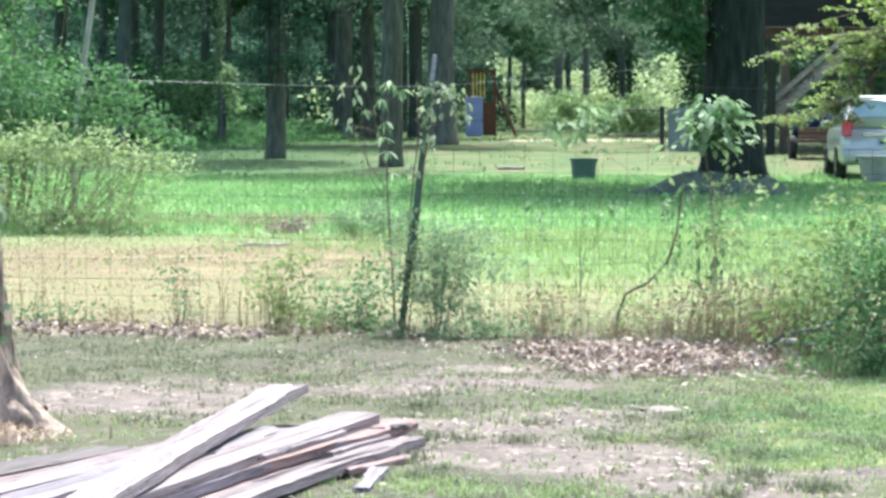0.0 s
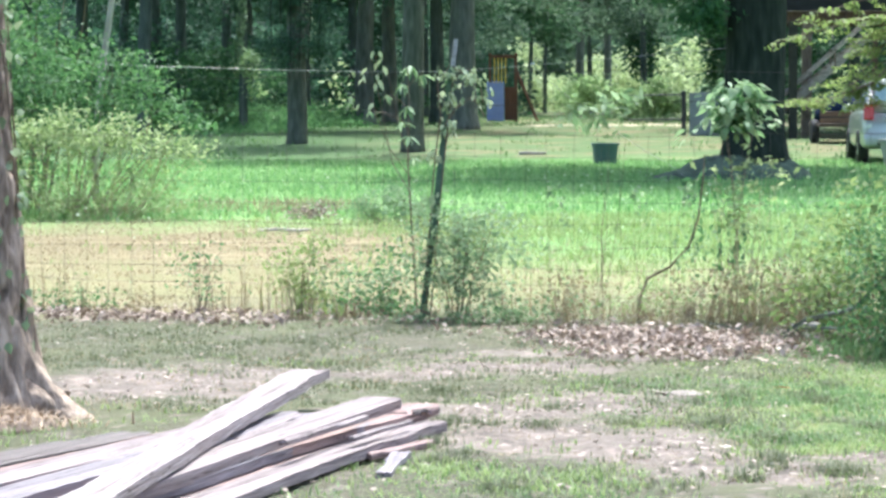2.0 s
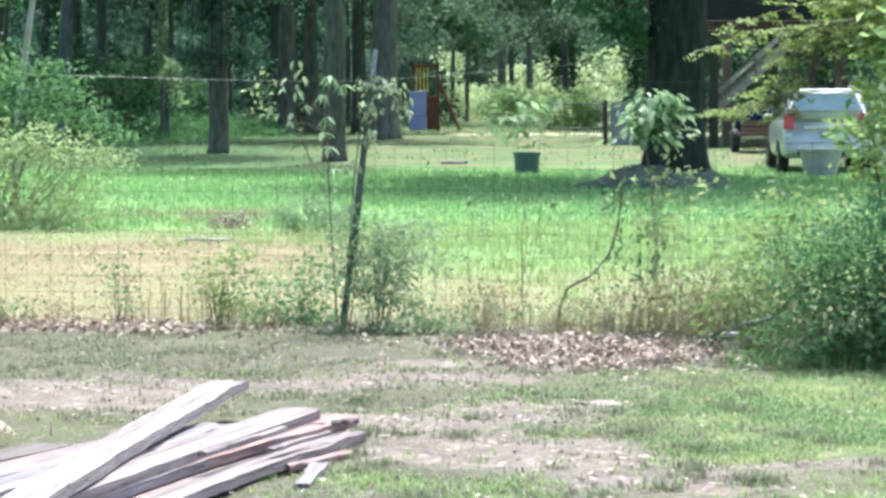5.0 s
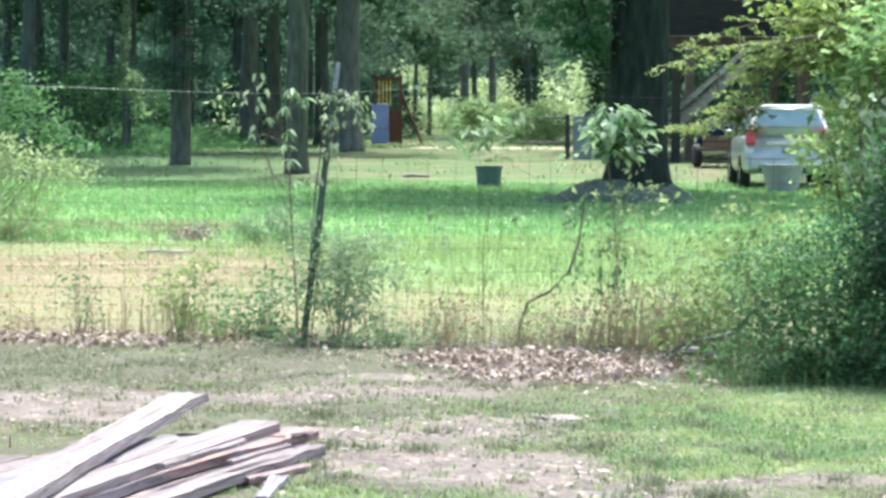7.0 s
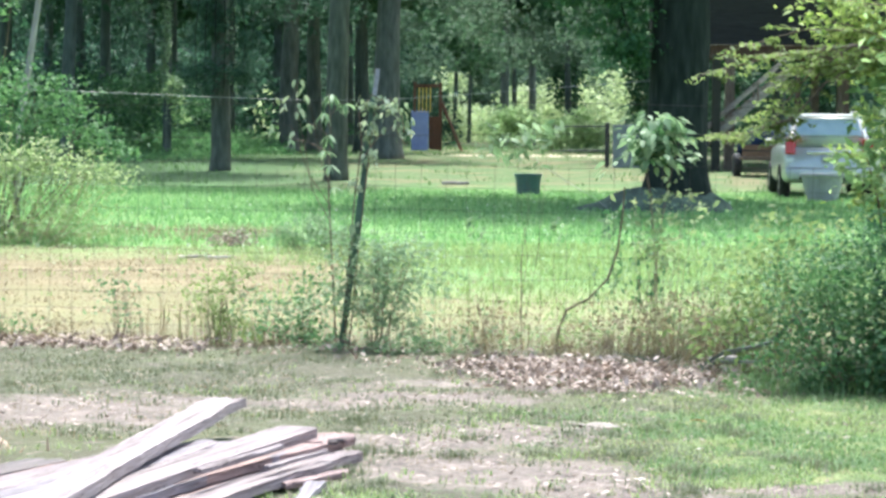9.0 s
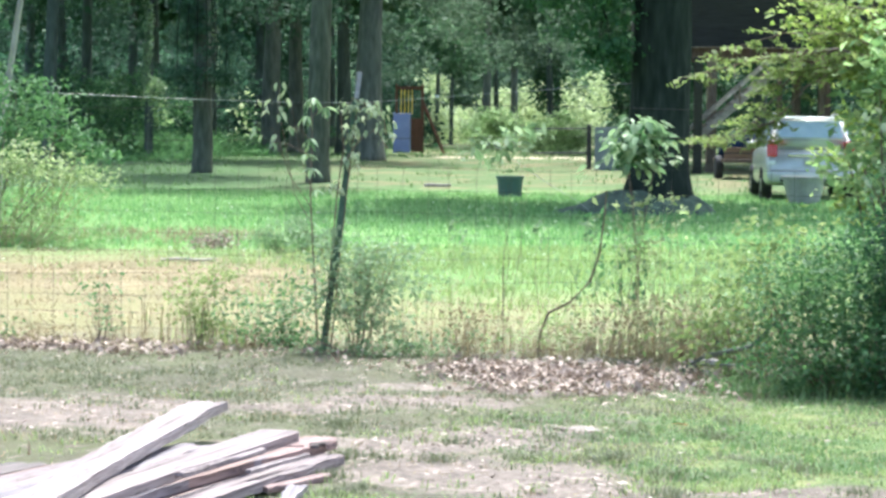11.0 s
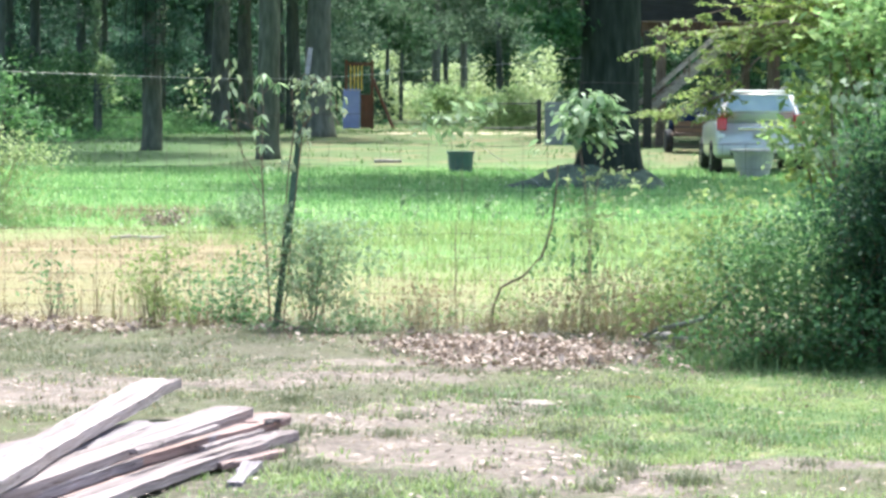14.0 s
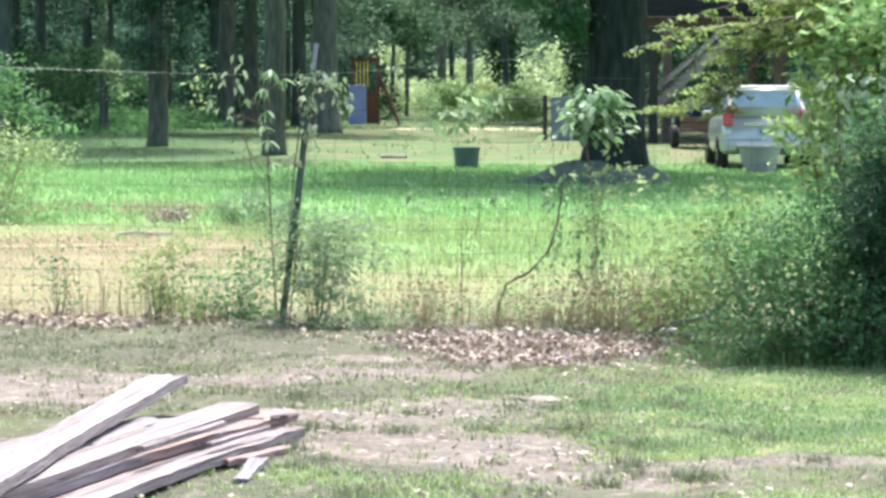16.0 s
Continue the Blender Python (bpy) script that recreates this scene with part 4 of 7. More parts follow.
# ---- silver car under the trees ----
def car():
    c = thing("car", "silver estate car parked on the grass seen from behind", "car", pose(8.65, 53.0, float(ground_z(8.65, 55)), 0, 0, -4))
    # local: +y forward, rear bumper at y = 0, centre at x = 0
    # lower body as lofted cross-sections along y
    secs = [  # y, half width, sill z, belt z
        (0.00, 0.80, 0.42, 0.62), (0.06, 0.86, 0.34, 0.98), (0.25, 0.89, 0.30, 1.04), (1.0, 0.90, 0.28, 1.04), (2.2, 0.90, 0.28, 1.02), (3.2, 0.90, 0.28, 1.0),
        (3.7, 0.89, 0.30, 0.96), (4.3, 0.82, 0.34, 0.86), (4.55, 0.66, 0.42, 0.7)]
    bm = bmesh.new()
    rings = []
    for y, w, s, b in secs:
        prof = [(-w * 0.9, s), (-w, s + 0.1), (-w * 1.0, (s + b) / 2), (-w * 0.985, b - 0.05), (-w * 0.95, b), (w * 0.95, b), (w * 0.985, b - 0.05), (w * 1.0, (s + b) / 2), (w, s + 0.1), (w * 0.9, s)]
        rings.append([bm.verts.new((x, y, z)) for x, z in prof])
    for a, b in zip(rings, rings[1:]):
        for k in range(10):
            bm.faces.new((a[k], a[(k + 1) % 10], b[(k + 1) % 10], b[k]))
    bm.faces.new(rings[0])
    bm.faces.new(list(reversed(rings[-1])))
    bmesh.ops.recalc_face_normals(bm, faces=bm.faces)
    bmesh.ops.bevel(bm, geom=bm.edges[:], offset=0.02, segments=2, affect="EDGES")
    part("body", bm, silver_paint, c, smooth=True)
    # cabin
    bm = bmesh.new()
    low = [(-0.85, 0.07, 1.0), (0.85, 0.07, 1.0), (0.86, 3.35, 0.98), (-0.86, 3.35, 0.98)]
    top = [(-0.66, 0.42, 1.62), (0.66, 0.42, 1.62), (0.64, 2.35, 1.66), (-0.64, 2.35, 1.66)]
    lv, tv = [bm.verts.new(p) for p in low], [bm.verts.new(p) for p in top]
    for k in range(4):
        bm.faces.new((lv[k], lv[(k + 1) % 4], tv[(k + 1) % 4], tv[k]))
    bm.faces.new(tv)
    bm.faces.new(list(reversed(lv)))
    bmesh.ops.bevel(bm, geom=bm.edges[:], offset=0.07, segments=3, affect="EDGES")
    part("cabin", bm, silver_paint, c, smooth=True)
    # glass: rear screen and side windows set just proud of the cabin
    def pane(name, corners, parent, off):
        bm = bmesh.new()
        o = Vector(off)
        a = [bm.verts.new(Vector(p) + o) for p in corners]
        b = [bm.verts.new(Vector(p) - o) for p in corners]
        bm.faces.new(a)
        bm.faces.new(list(reversed(b)))
        for k in range(4):
            bm.faces.new((a[k], b[k], b[(k + 1) % 4], a[(k + 1) % 4]))
        bmesh.ops.recalc_face_normals(bm, faces=bm.faces)
        return part(name, bm, glass_sky, parent)
    pane("rear_window", [(-0.64, 0.205, 1.24), (0.64, 0.205, 1.24), (0.57, 0.37, 1.56), (-0.57, 0.37, 1.56)], c, (0, -0.022, 0.008))
    for s in (-1, 1):
        pane("side_window", [(s * 0.835, 0.45, 1.08), (s * 0.845, 1.35, 1.07), (s * 0.70, 1.35, 1.55), (s * 0.70, 0.62, 1.53)], c, (s * 0.014, 0, 0.004))
        pane("side_window", [(s * 0.845, 1.42, 1.07), (s * 0.85, 2.75, 1.06), (s * 0.70, 2.2, 1.56), (s * 0.70, 1.42, 1.56)], c, (s * 0.014, 0, 0.004))
        part("tail_light", boxed(0.2, 0.12, 0.32, pose(s * 0.755, 0.07, 1.02, -4, 0, s * 14), 0.03), lamp_red, c, "red tail light")
        part("reverse_light", boxed(0.15, 0.1, 0.1, pose(s * 0.765, 0.052, 0.755, 0, 0, s * 14), 0.02), lamp_white, c)
        part("roof_rail", tube([(s * 0.62, 0.55, 1.66), (s * 0.63, 0.75, 1.7), (s * 0.62, 2.0, 1.72), (s * 0.61, 2.2, 1.67)], [0.018] * 4, 8), alloy, c)
        part("mirror", boxed(0.2, 0.1, 0.14, pose(s * 0.98, 2.75, 1.08), 0.03), silver_paint, c, smooth=True)
        part("door_handle", boxed(0.03, 0.18, 0.03, pose(s * 0.9, 1.25, 0.9), 0.008), silver_paint, c)
    bmp = part("rear_bumper", boxed(1.72, 0.26, 0.26, pose(0, 0.03, 0.48), 0.06), silver_paint, c, smooth=True)
    part("bumper_insert", boxed(1.2, 0.03, 0.1, pose(0, -0.11, 0.42), 0.01), black_plastic, bmp)
    part("tailgate_trim", boxed(0.9, 0.03, 0.06, pose(0, 0.015, 0.9), 0.012), chrome, c, "chrome strip")
    part("number_plate", boxed(0.32, 0.012, 0.16, pose(0, 0.0, 0.76), 0.004), white_paint, c, "pale number plate")
    part("plate_bar", boxed(0.24, 0.006, 0.06, pose(0, -0.01, 0.75)), black_plastic, c)
    part("spoiler", boxed(1.2, 0.22, 0.04, pose(0, 0.38, 1.635, 6), 0.015), silver_paint, c)
    for s in (-1, 1):
        for y in (0.85, 3.6):
            bm = bmesh.new()
            prof = [(0.2, -0.1), (0.31, -0.11), (0.335, -0.07), (0.335, 0.07), (0.31, 0.11), (0.2, 0.1)]
            rings = []
            for k in range(28):
                a = 2 * math.pi * k / 28
                rings.append([bm.verts.new((w, r * math.cos(a), r * math.sin(a))) for r, w in prof])
            for k in range(28):
                a, b = rings[k], rings[(k + 1) % 28]
                for j in range(6):
                    bm.faces.new((a[j], a[(j + 1) % 6], b[(j + 1) % 6], b[j]))
            wheel = part("tyre", bm, rubber, c, smooth=False)
            wheel.matrix_basis = pose(s * 0.82, y, 0.335)
            bm = bmesh.new()
            bmesh.ops.create_cone(bm, cap_ends=True, segments=24, radius1=0.205, radius2=0.205, depth=0.12, matrix=pose(0, 0, 0, 0, 90, 0))
            for k in range(5):
                a = 2 * math.pi * k / 5
                box(bm, 0.05, 0.05, 0.2, pose(s * 0.07, 0, 0, math.degrees(a), 0, 0) @ pose(0, 0, 0.1), 0.01)
            part("rim", bm, alloy, wheel, "alloy rim")


car()


def lathe(profile, sides=24):
    bm = bmesh.new()
    rings = [[bm.verts.new((r * math.cos(2 * math.pi * k / sides), r * math.sin(2 * math.pi * k / sides), z)) for k in range(sides)] for r, z in profile]
    for a, b in zip(rings, rings[1:]):
        for k in range(sides):
            bm.faces.new((a[k], a[(k + 1) % sides], b[(k + 1) % sides], b[k]))
    bm.faces.new(list(reversed(rings[0])))
    bm.faces.new(rings[-1])
    bmesh.ops.recalc_face_normals(bm, faces=bm.faces)
    return bm


tub = part("storage_tub", lathe([(0.26, 0), (0.30, 0.02), (0.40, 0.46), (0.44, 0.47), (0.45, 0.53), (0.42, 0.53), (0.39, 0.5), (0.28, 0.06), (0.02, 0.05)]), gray_plastic, smooth=False)
tub.matrix_basis = pose(8.29, 51.6, float(ground_z(8.4, 51.6)))
tagged(tub, "pale grey plastic tub on the grass behind the car", "tub")

bucket = part("water_tub", lathe([(0.21, 0), (0.23, 0.015), (0.26, 0.37), (0.285, 0.38), (0.285, 0.42), (0.26, 0.42), (0.24, 0.38), (0.2, 0.04), (0.02, 0.03)]), teal_plastic)
bucket.matrix_basis = pose(2.8, 54.0, float(ground_z(2.8, 54.0)))
tagged(bucket, "blue-green plastic water tub standing in the shade", "tub")


# ---- raised house with outside stairs ----
def house():
    x0, y0 = 9.18, 73.0
    z0 = float(ground_z(x0, y0))
    h = thing("house", "brown timber house raised on posts with outside stairs", "house", pose(x0, y0, z0))
    for px, py in [(0, 0), (-0.6, 1.0), (3.0, 0), (6.2, 0), (-0.6, 4.5), (3.0, 4.5), (6.2, 4.5)]:
        part("post", boxed(0.25 if (px, py) == (0, 0) else 0.2, 0.26, 3.35, pose(px, py, 1.62), 0.015), deck_wood, h)
    part("deck_beam", boxed(8.2, 0.12, 0.28, pose(2.7, -0.05, 3.2), 0.01), deck_dark, h)
    part("deck_beam", boxed(8.2, 0.12, 0.28, pose(2.7, 4.5, 3.2), 0.01), deck_dark, h)
    for k in range(15):
        part("joist", boxed(0.06, 5.0, 0.2, pose(-1.2 + k * 0.56, 2.3, 3.24)), deck_dark, h)
    for k in range(36):
        part("deck_board", boxed(8.3, 0.13, 0.035, pose(2.7, -0.2 + k * 0.14, 3.36), 0.004), deck_wood, h)
    part("wall", boxed(8.0, 4.2, 2.8, pose(2.7, 7.2, 4.8), 0.01), siding_mat, h)
    bm = bmesh.new()
    pr = [(-1.9, 6.1), (2.7, 8.4), (7.3, 6.1), (7.3, 6.25), (2.7, 8.6), (-1.9, 6.25)]
    a = [bm.verts.new((x, 4.4, z)) for x, z in pr]
    b = [bm.verts.new((x, 10.0, z)) for x, z in pr]
    bm.faces.new(a)
    bm.faces.new(list(reversed(b)))
    for k in range(6):
        bm.faces.new((a[k], b[k], b[(k + 1) % 6], a[(k + 1) % 6]))
    bmesh.ops.recalc_face_normals(bm, faces=bm.faces)
    part("roof", bm, roof_mat, h)
    for px, w in ((-0.85, 0.2), (-0.53, 0.22)):
        part("screen_post", boxed(w, 0.2, 3.1, pose(px, -1.4, 1.52), 0.015), siding_mat, h)
    # stairs climb eastwards to the deck in front
    n, rise, run = 14, 0.19, 0.215
    sx, sy = -1.55, -0.75
    ln = math.hypot(n * rise, n * run)
    ang = -math.degrees(math.atan2(rise, run))
    for dy in (-0.45, 0.45):
        part("stringer", boxed(ln, 0.05, 0.19, pose(sx + n * run / 2, sy + dy, n * rise / 2, 0, ang, 0), 0.008), deck_pale, h)
        part("hand_rail", boxed(ln, 0.06, 0.06, pose(sx + n * run / 2, sy + dy, n * rise / 2 + 0.38, 0, ang, 0), 0.01), deck_pale, h)
        for k in range(0, n + 1, 5):
            part("rail_post", boxed(0.06, 0.06, 0.5, pose(sx + k * run, sy + dy, k * rise + 0.2), 0.006), deck_wood, h)
    part("landing", boxed(1.6, 1.2, 0.16, pose(sx + n * run + 0.8, sy + 0.1, n * rise), 0.01), deck_dark, h)
    for px in (0.2, 1.5):
        part("landing_post", boxed(0.12, 0.12, n * rise - 0.05, pose(sx + n * run + px, sy - 0.4, n * rise / 2 - 0.03), 0.01), deck_dark, h)
    for k in range(n):
        part("tread", boxed(0.27, 0.9, 0.04, pose(sx + (k + 0.5) * run, sy, (k + 0.75) * rise), 0.006), deck_wood, h)


house()
# added trees, most of them out of view, that shade the house
for k, (x, y, d) in enumerate([(14.5, 64.0, 0.5), (17.5, 70.0, 0.5), (12.6, 88.0, 0.5), (20.0, 62.0, 0.5)]):
    tree(x, y, d, 14, (0.1, 0), bark_dark, 160 + k, k, 1.1, "tall dark-trunked tree added to shade the house")


def trailer():
    x, y = 9.5, 68.0
    t = thing("utility_trailer", "low trailer with brown wooden side and a dark blue tarp", "trailer", pose(x, y, float(ground_z(x, y))))
    part("bed", boxed(1.5, 2.2, 0.08, pose(0, 0, 0.45), 0.01), deck_dark, t)
    for k in range(2):
        part("side_board", boxed(1.5, 0.03, 0.13, pose(0, -1.1, 0.57 + k * 0.15), 0.006), trailer_wood, t)
    for s in (-1, 1):
        wheel = part("wheel", lathe([(0.02, -0.06), (0.12, -0.07), (0.13, 0.0), (0.12, 0.07), (0.02, 0.06)]), gray_metal, t)
        wheel.matrix_basis = pose(s * 0.78, -0.3, 0.29, 0, 90, 0)
        part("tyre", lathe([(0.12, -0.09), (0.27, -0.09), (0.29, -0.05), (0.29, 0.05), (0.27, 0.09), (0.12, 0.09)]), rubber, wheel)
    part("drawbar", tube([(-0.5, 1.1, 0.42), (0, 2.0, 0.42), (0.5, 1.1, 0.42)], [0.03, 0.03, 0.03], 8), gray_metal, t)
    bm = bmesh.new()
    bmesh.ops.create_icosphere(bm, subdivisions=3, radius=1, matrix=pose(-0.15, 0, 0.72) @ Matrix.Diagonal((0.6, 0.8, 0.52, 1)))
    for v in bm.verts:
        v.co += Vector((0.05 * math.sin(v.co.z * 9 + v.co.y * 5), 0, 0.05 * math.sin(v.co.x * 8 + v.co.y * 7)))
        v.co.z = max(v.co.z, 0.49)
    part("tarp", bm, blue_dark, t, "dark blue tarp over the load", smooth=True)


trailer()


def gate():
    x, y = 6.05, 75.0
    z = float(ground_z(x, y))
    g = thing("metal_gate", "black pipe gate between dark posts", "gate", pose(x, y, z))
    part("gate_post", boxed(0.12, 0.12, 1.25, pose(0, 0, 0.6), 0.01), black_plastic, g)
    for h in (0.45, 1.12):
        part("rail", tube([(0, 0, h), (-1.5, 0.45, h - 0.02)], [0.018, 0.018], 8), black_plastic, g)
    p = part("metal_sheet", boxed(1.05, 0.04, 1.2, Matrix(), 0.01), gray_metal)
    p.matrix_basis = pose(x + 0.65, y - 0.4, z + 0.58, -8, 0, 0)
    tagged(p, "dull grey metal sheet leaning on a post", "metal sheet")
    b = part("support_post", boxed(0.1, 0.1, 1.1, pose(x + 0.65, y - 0.22, z + 0.53), 0.01), deck_dark)
    tagged(b, "dark wooden post behind a leaning metal sheet", "post")


gate()


# ---- playset ----
def playset():
    x, y = 1.2, 108.0
    p = thing("playset", "wooden climbing tower with blue slide and yellow bars", "playset", pose(x, y, float(ground_z(x, y))))
    q = Matrix.Scale(0.86, 4)
    for px in (-0.2, 1.0):
        for py in (0, 1.2):
            part("post", boxed(0.12, 0.12, 3.2, q @ pose(px, py, 1.57), 0.01), cedar_red, p)
    part("platform", boxed(1.3, 1.3, 0.08, q @ pose(0.4, 0.6, 1.55), 0.01), cedar_red, p)
    part("side_panel", boxed(0.5, 0.05, 1.5, q @ pose(0.72, -0.02, 0.8), 0.01), cedar_red, p)
    for k in range(4):
        part("yellow_bar", boxed(0.055, 0.05, 1.15, q @ pose(0.0 + k * 0.17, -0.04, 2.35), 0.015), yellow_plastic, p, "yellow plastic bar")
    part("top_rail", boxed(1.3, 0.08, 0.16, q @ pose(0.4, -0.02, 3.0), 0.01), cedar_red, p)
    part("side_rail", boxed(0.08, 1.3, 0.16, q @ pose(1.0, 0.6, 2.6), 0.01), cedar_red, p)
    bm = bmesh.new()
    box(bm, 0.76, 0.1, 1.85, q @ pose(0.06, -0.1, 0.94, -6), 0.04)
    box(bm, 0.06, 0.2, 1.85, q @ pose(-0.32, -0.14, 0.94, -6), 0.02)
    part("blue_slide", bm, blue_plastic, p, "blue plastic climbing panel")
    for s in (0, 1.2):
        part("swing_leg", tube([(0.9, s * 0.86, 1.98), (1.72, s * 0.86 - 0.25, 0.0)], [0.05, 0.05], 8), cedar_red, p)


playset()


# ---- shrubs and saplings ----
def shrub(name, label, x, y, lobes, count, size, mat, stems=8, seed=0, stem_mat=None, clump=14, radius=1.6, droop=0.25, width=0.5, stem_r=0.008, category="shrub"):
    g = np.random.default_rng(seed)
    t = thing(name, label, category, pose(x, y, float(ground_z(x, y))))
    lob = np.asarray(lobes, float)
    for k in range(stems):
        l = lob[g.integers(0, len(lob))]
        e = l[:3] + g.normal(size=3) * l[3:] * 0.35
        b = np.array([e[0] * 0.35 + g.normal() * 0.05, e[1] * 0.35 + g.normal() * 0.05, -0.03])
        m = (b + e) / 2 + g.normal(size=3) * 0.06 * np.linalg.norm(e - b)
        part("stem", tube([b, (b * 0.7 + m * 0.3), m, (m + e) / 2 + g.normal(size=3) * 0.02, e], [stem_r, stem_r * 0.9, stem_r * 0.75, stem_r * 0.5, stem_r * 0.25], 5, seed=k), stem_mat or twig_mat, t)
    part("leaves", leaves("leaves", clumps(count, lobes, max(4, count // clump), size * radius, g), size, 0.45, 0.5, droop, width, g), mat, t)
    return t


# big dark shrub and overhanging small tree on the fence line to the east
shrub("shrub", "dense dark green shrub grown over the fence", 2.92, 15.05,
      [(0.1, 0.1, 0.55, 0.55, 0.6, 0.5), (0.7, 0, 0.6, 0.7, 0.7, 0.7), (0.6, 0, 1.2, 0.45, 0.5, 0.4), (1.3, 0.1, 0.8, 0.7, 0.7, 0.8), (0.2, 0.55, 0.5, 0.7, 0.3, 0.5), (1.1, 0.6, 0.6, 0.8, 0.3, 0.6), (0.0, -0.35, 0.22, 0.5, 0.35, 0.24), (0.8, -0.4, 0.25, 0.6, 0.35, 0.27), (1.5, -0.3, 0.3, 0.5, 0.4, 0.3), (0.3, 0.1, 1.0, 0.25, 0.3, 0.2), (0.65, 0.2, 1.55, 0.3, 0.3, 0.25), (0.05, -0.6, 0.26, 0.4, 0.35, 0.26), (0.55, -0.7, 0.36, 0.5, 0.4, 0.36), (1.1, -0.7, 0.45, 0.5, 0.4, 0.45)],
      46000, 0.036, leaf_hedge, 30, 31, clump=9, radius=2.0)
# added bush: its near-black leaf colour paints the shade inside the big shrub
shrub("shrub", "bush added with dark leaves to paint deep shade in a shrub", 3.16, 14.75,
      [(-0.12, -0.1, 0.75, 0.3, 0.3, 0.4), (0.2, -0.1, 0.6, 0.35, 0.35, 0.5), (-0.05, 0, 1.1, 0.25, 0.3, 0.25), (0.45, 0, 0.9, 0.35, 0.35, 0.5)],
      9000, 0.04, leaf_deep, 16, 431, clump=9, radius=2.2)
shrub("shrub", "lighter leafy shoots standing out of a dark shrub", 2.74, 14.9,
      [(-0.4, 0, 0.55, 0.22, 0.25, 0.3), (0.35, 0, 1.15, 0.22, 0.3, 0.25), (-0.15, -0.1, 0.45, 0.4, 0.25, 0.4), (-0.35, -0.2, 0.2, 0.35, 0.3, 0.2), (0.6, 0, 1.35, 0.3, 0.3, 0.3)],
      6400, 0.036, leaf_shrub, 36, 331, clump=5, radius=2.6, stem_r=0.005)
shrub("weed", "straggling yellow-green weeds at the edge of the shrub", 2.2, 15.6,
      [(0, 0, 0.4, 0.25, 0.25, 0.4), (0.25, 0, 0.65, 0.25, 0.2, 0.3), (-0.25, 0, 0.3, 0.2, 0.2, 0.28), (0.1, 0, 0.8, 0.12, 0.1, 0.2), (0.45, 0, 0.85, 0.12, 0.1, 0.16)],
      1500, 0.045, leaf_lime, 22, 231, clump=4, radius=2.0, stem_r=0.0035, category="weed")
# the three lobes near 3 m are unseen, added to shade the shrub below
shrub("small_tree", "leafy small tree with light green leaves by the fence", 3.55, 16.9,
      [(-0.02, 0, 1.5, 0.45, 0.5, 0.4), (-0.5, 0, 1.22, 0.25, 0.25, 0.22), (-0.3, -0.3, 1.78, 0.33, 0.25, 0.22), (-0.12, -0.35, 2.0, 0.35, 0.25, 0.22), (0.3, 0, 1.2, 0.5, 0.4, 0.4), (0.5, 0, 1.8, 0.6, 0.5, 0.5), (0.9, 0.1, 1.2, 0.5, 0.5, 0.6), (-0.2, -0.4, 3.0, 0.5, 0.3, 0.25), (0.4, -0.4, 3.1, 0.6, 0.35, 0.3), (1.0, -0.4, 3.0, 0.6, 0.35, 0.3)],
      11500, 0.078, leaf_fresh, 16, 32, clump=8, radius=1.3, stem_r=0.016, category="tree")


def sunlit_sprays():
    """Sprays of yellow-green leaves that stand out of the small tree into the sun, each on its own twig."""
    g = np.random.default_rng(188)
    t = thing("small_tree", "slender tree with sunlit yellow-green leaf sprays by the fence", "tree", pose(3.2, 17.3, 0))
    part("trunk", tube([(0.25, 0, -0.03), (0.24, 0, 0.7), (0.18, 0, 1.3), (0.1, 0, 1.9), (0.12, 0, 2.6)], [0.022, 0.02, 0.017, 0.013, 0.006], 8, 0.1), twig_mat, t)
    ends = [(-0.45, 2.05), (-0.2, 2.15), (0.05, 2.1), (0.35, 2.1), (0.55, 2.0), (-0.3, 1.85), (0.0, 1.8), (0.3, 1.75), (0.5, 1.65), (-0.15, 1.55), (0.15, 1.45), (0.4, 1.35), (-0.3, 1.3), (0.0, 1.15), (0.3, 1.05), (-0.2, 1.0), (0.55, 1.15), (0.75, 1.8), (0.8, 1.3), (-0.3, 2.25), (0.3, 2.28), (-0.55, 2.3), (-0.1, 2.35), (-0.6, 2.15), (0.6, 2.25), (0.1, 2.0), (-0.35, 2.0)]
    c = []
    for k, (ex, ez) in enumerate(ends):
        ey = g.uniform(-0.35, 0.2)
        root = (0.2 - 0.04 * ez, 0, max(0.3, ez - 0.35))
        tip = (ex, ey, ez)
        m = ((root[0] + ex) / 2, ey / 2, ez - 0.06)
        part("twig", tube([root, m, tip], [0.008, 0.005, 0.002], 5), twig_mat, t)
        for j in range(130):
            q = 0.25 + 0.75 * g.random()
            b = (1 - q) ** 2 * np.array(root) + 2 * q * (1 - q) * np.array(m) + q * q * np.array(tip)
            c.append(b + g.normal(size=3) * np.array([0.075, 0.075, 0.028]))
    part("leaves", leaves("leaves", c, 0.062, 0.4, 1.0, 0.35, 0.5, g), leaf_bright, t)


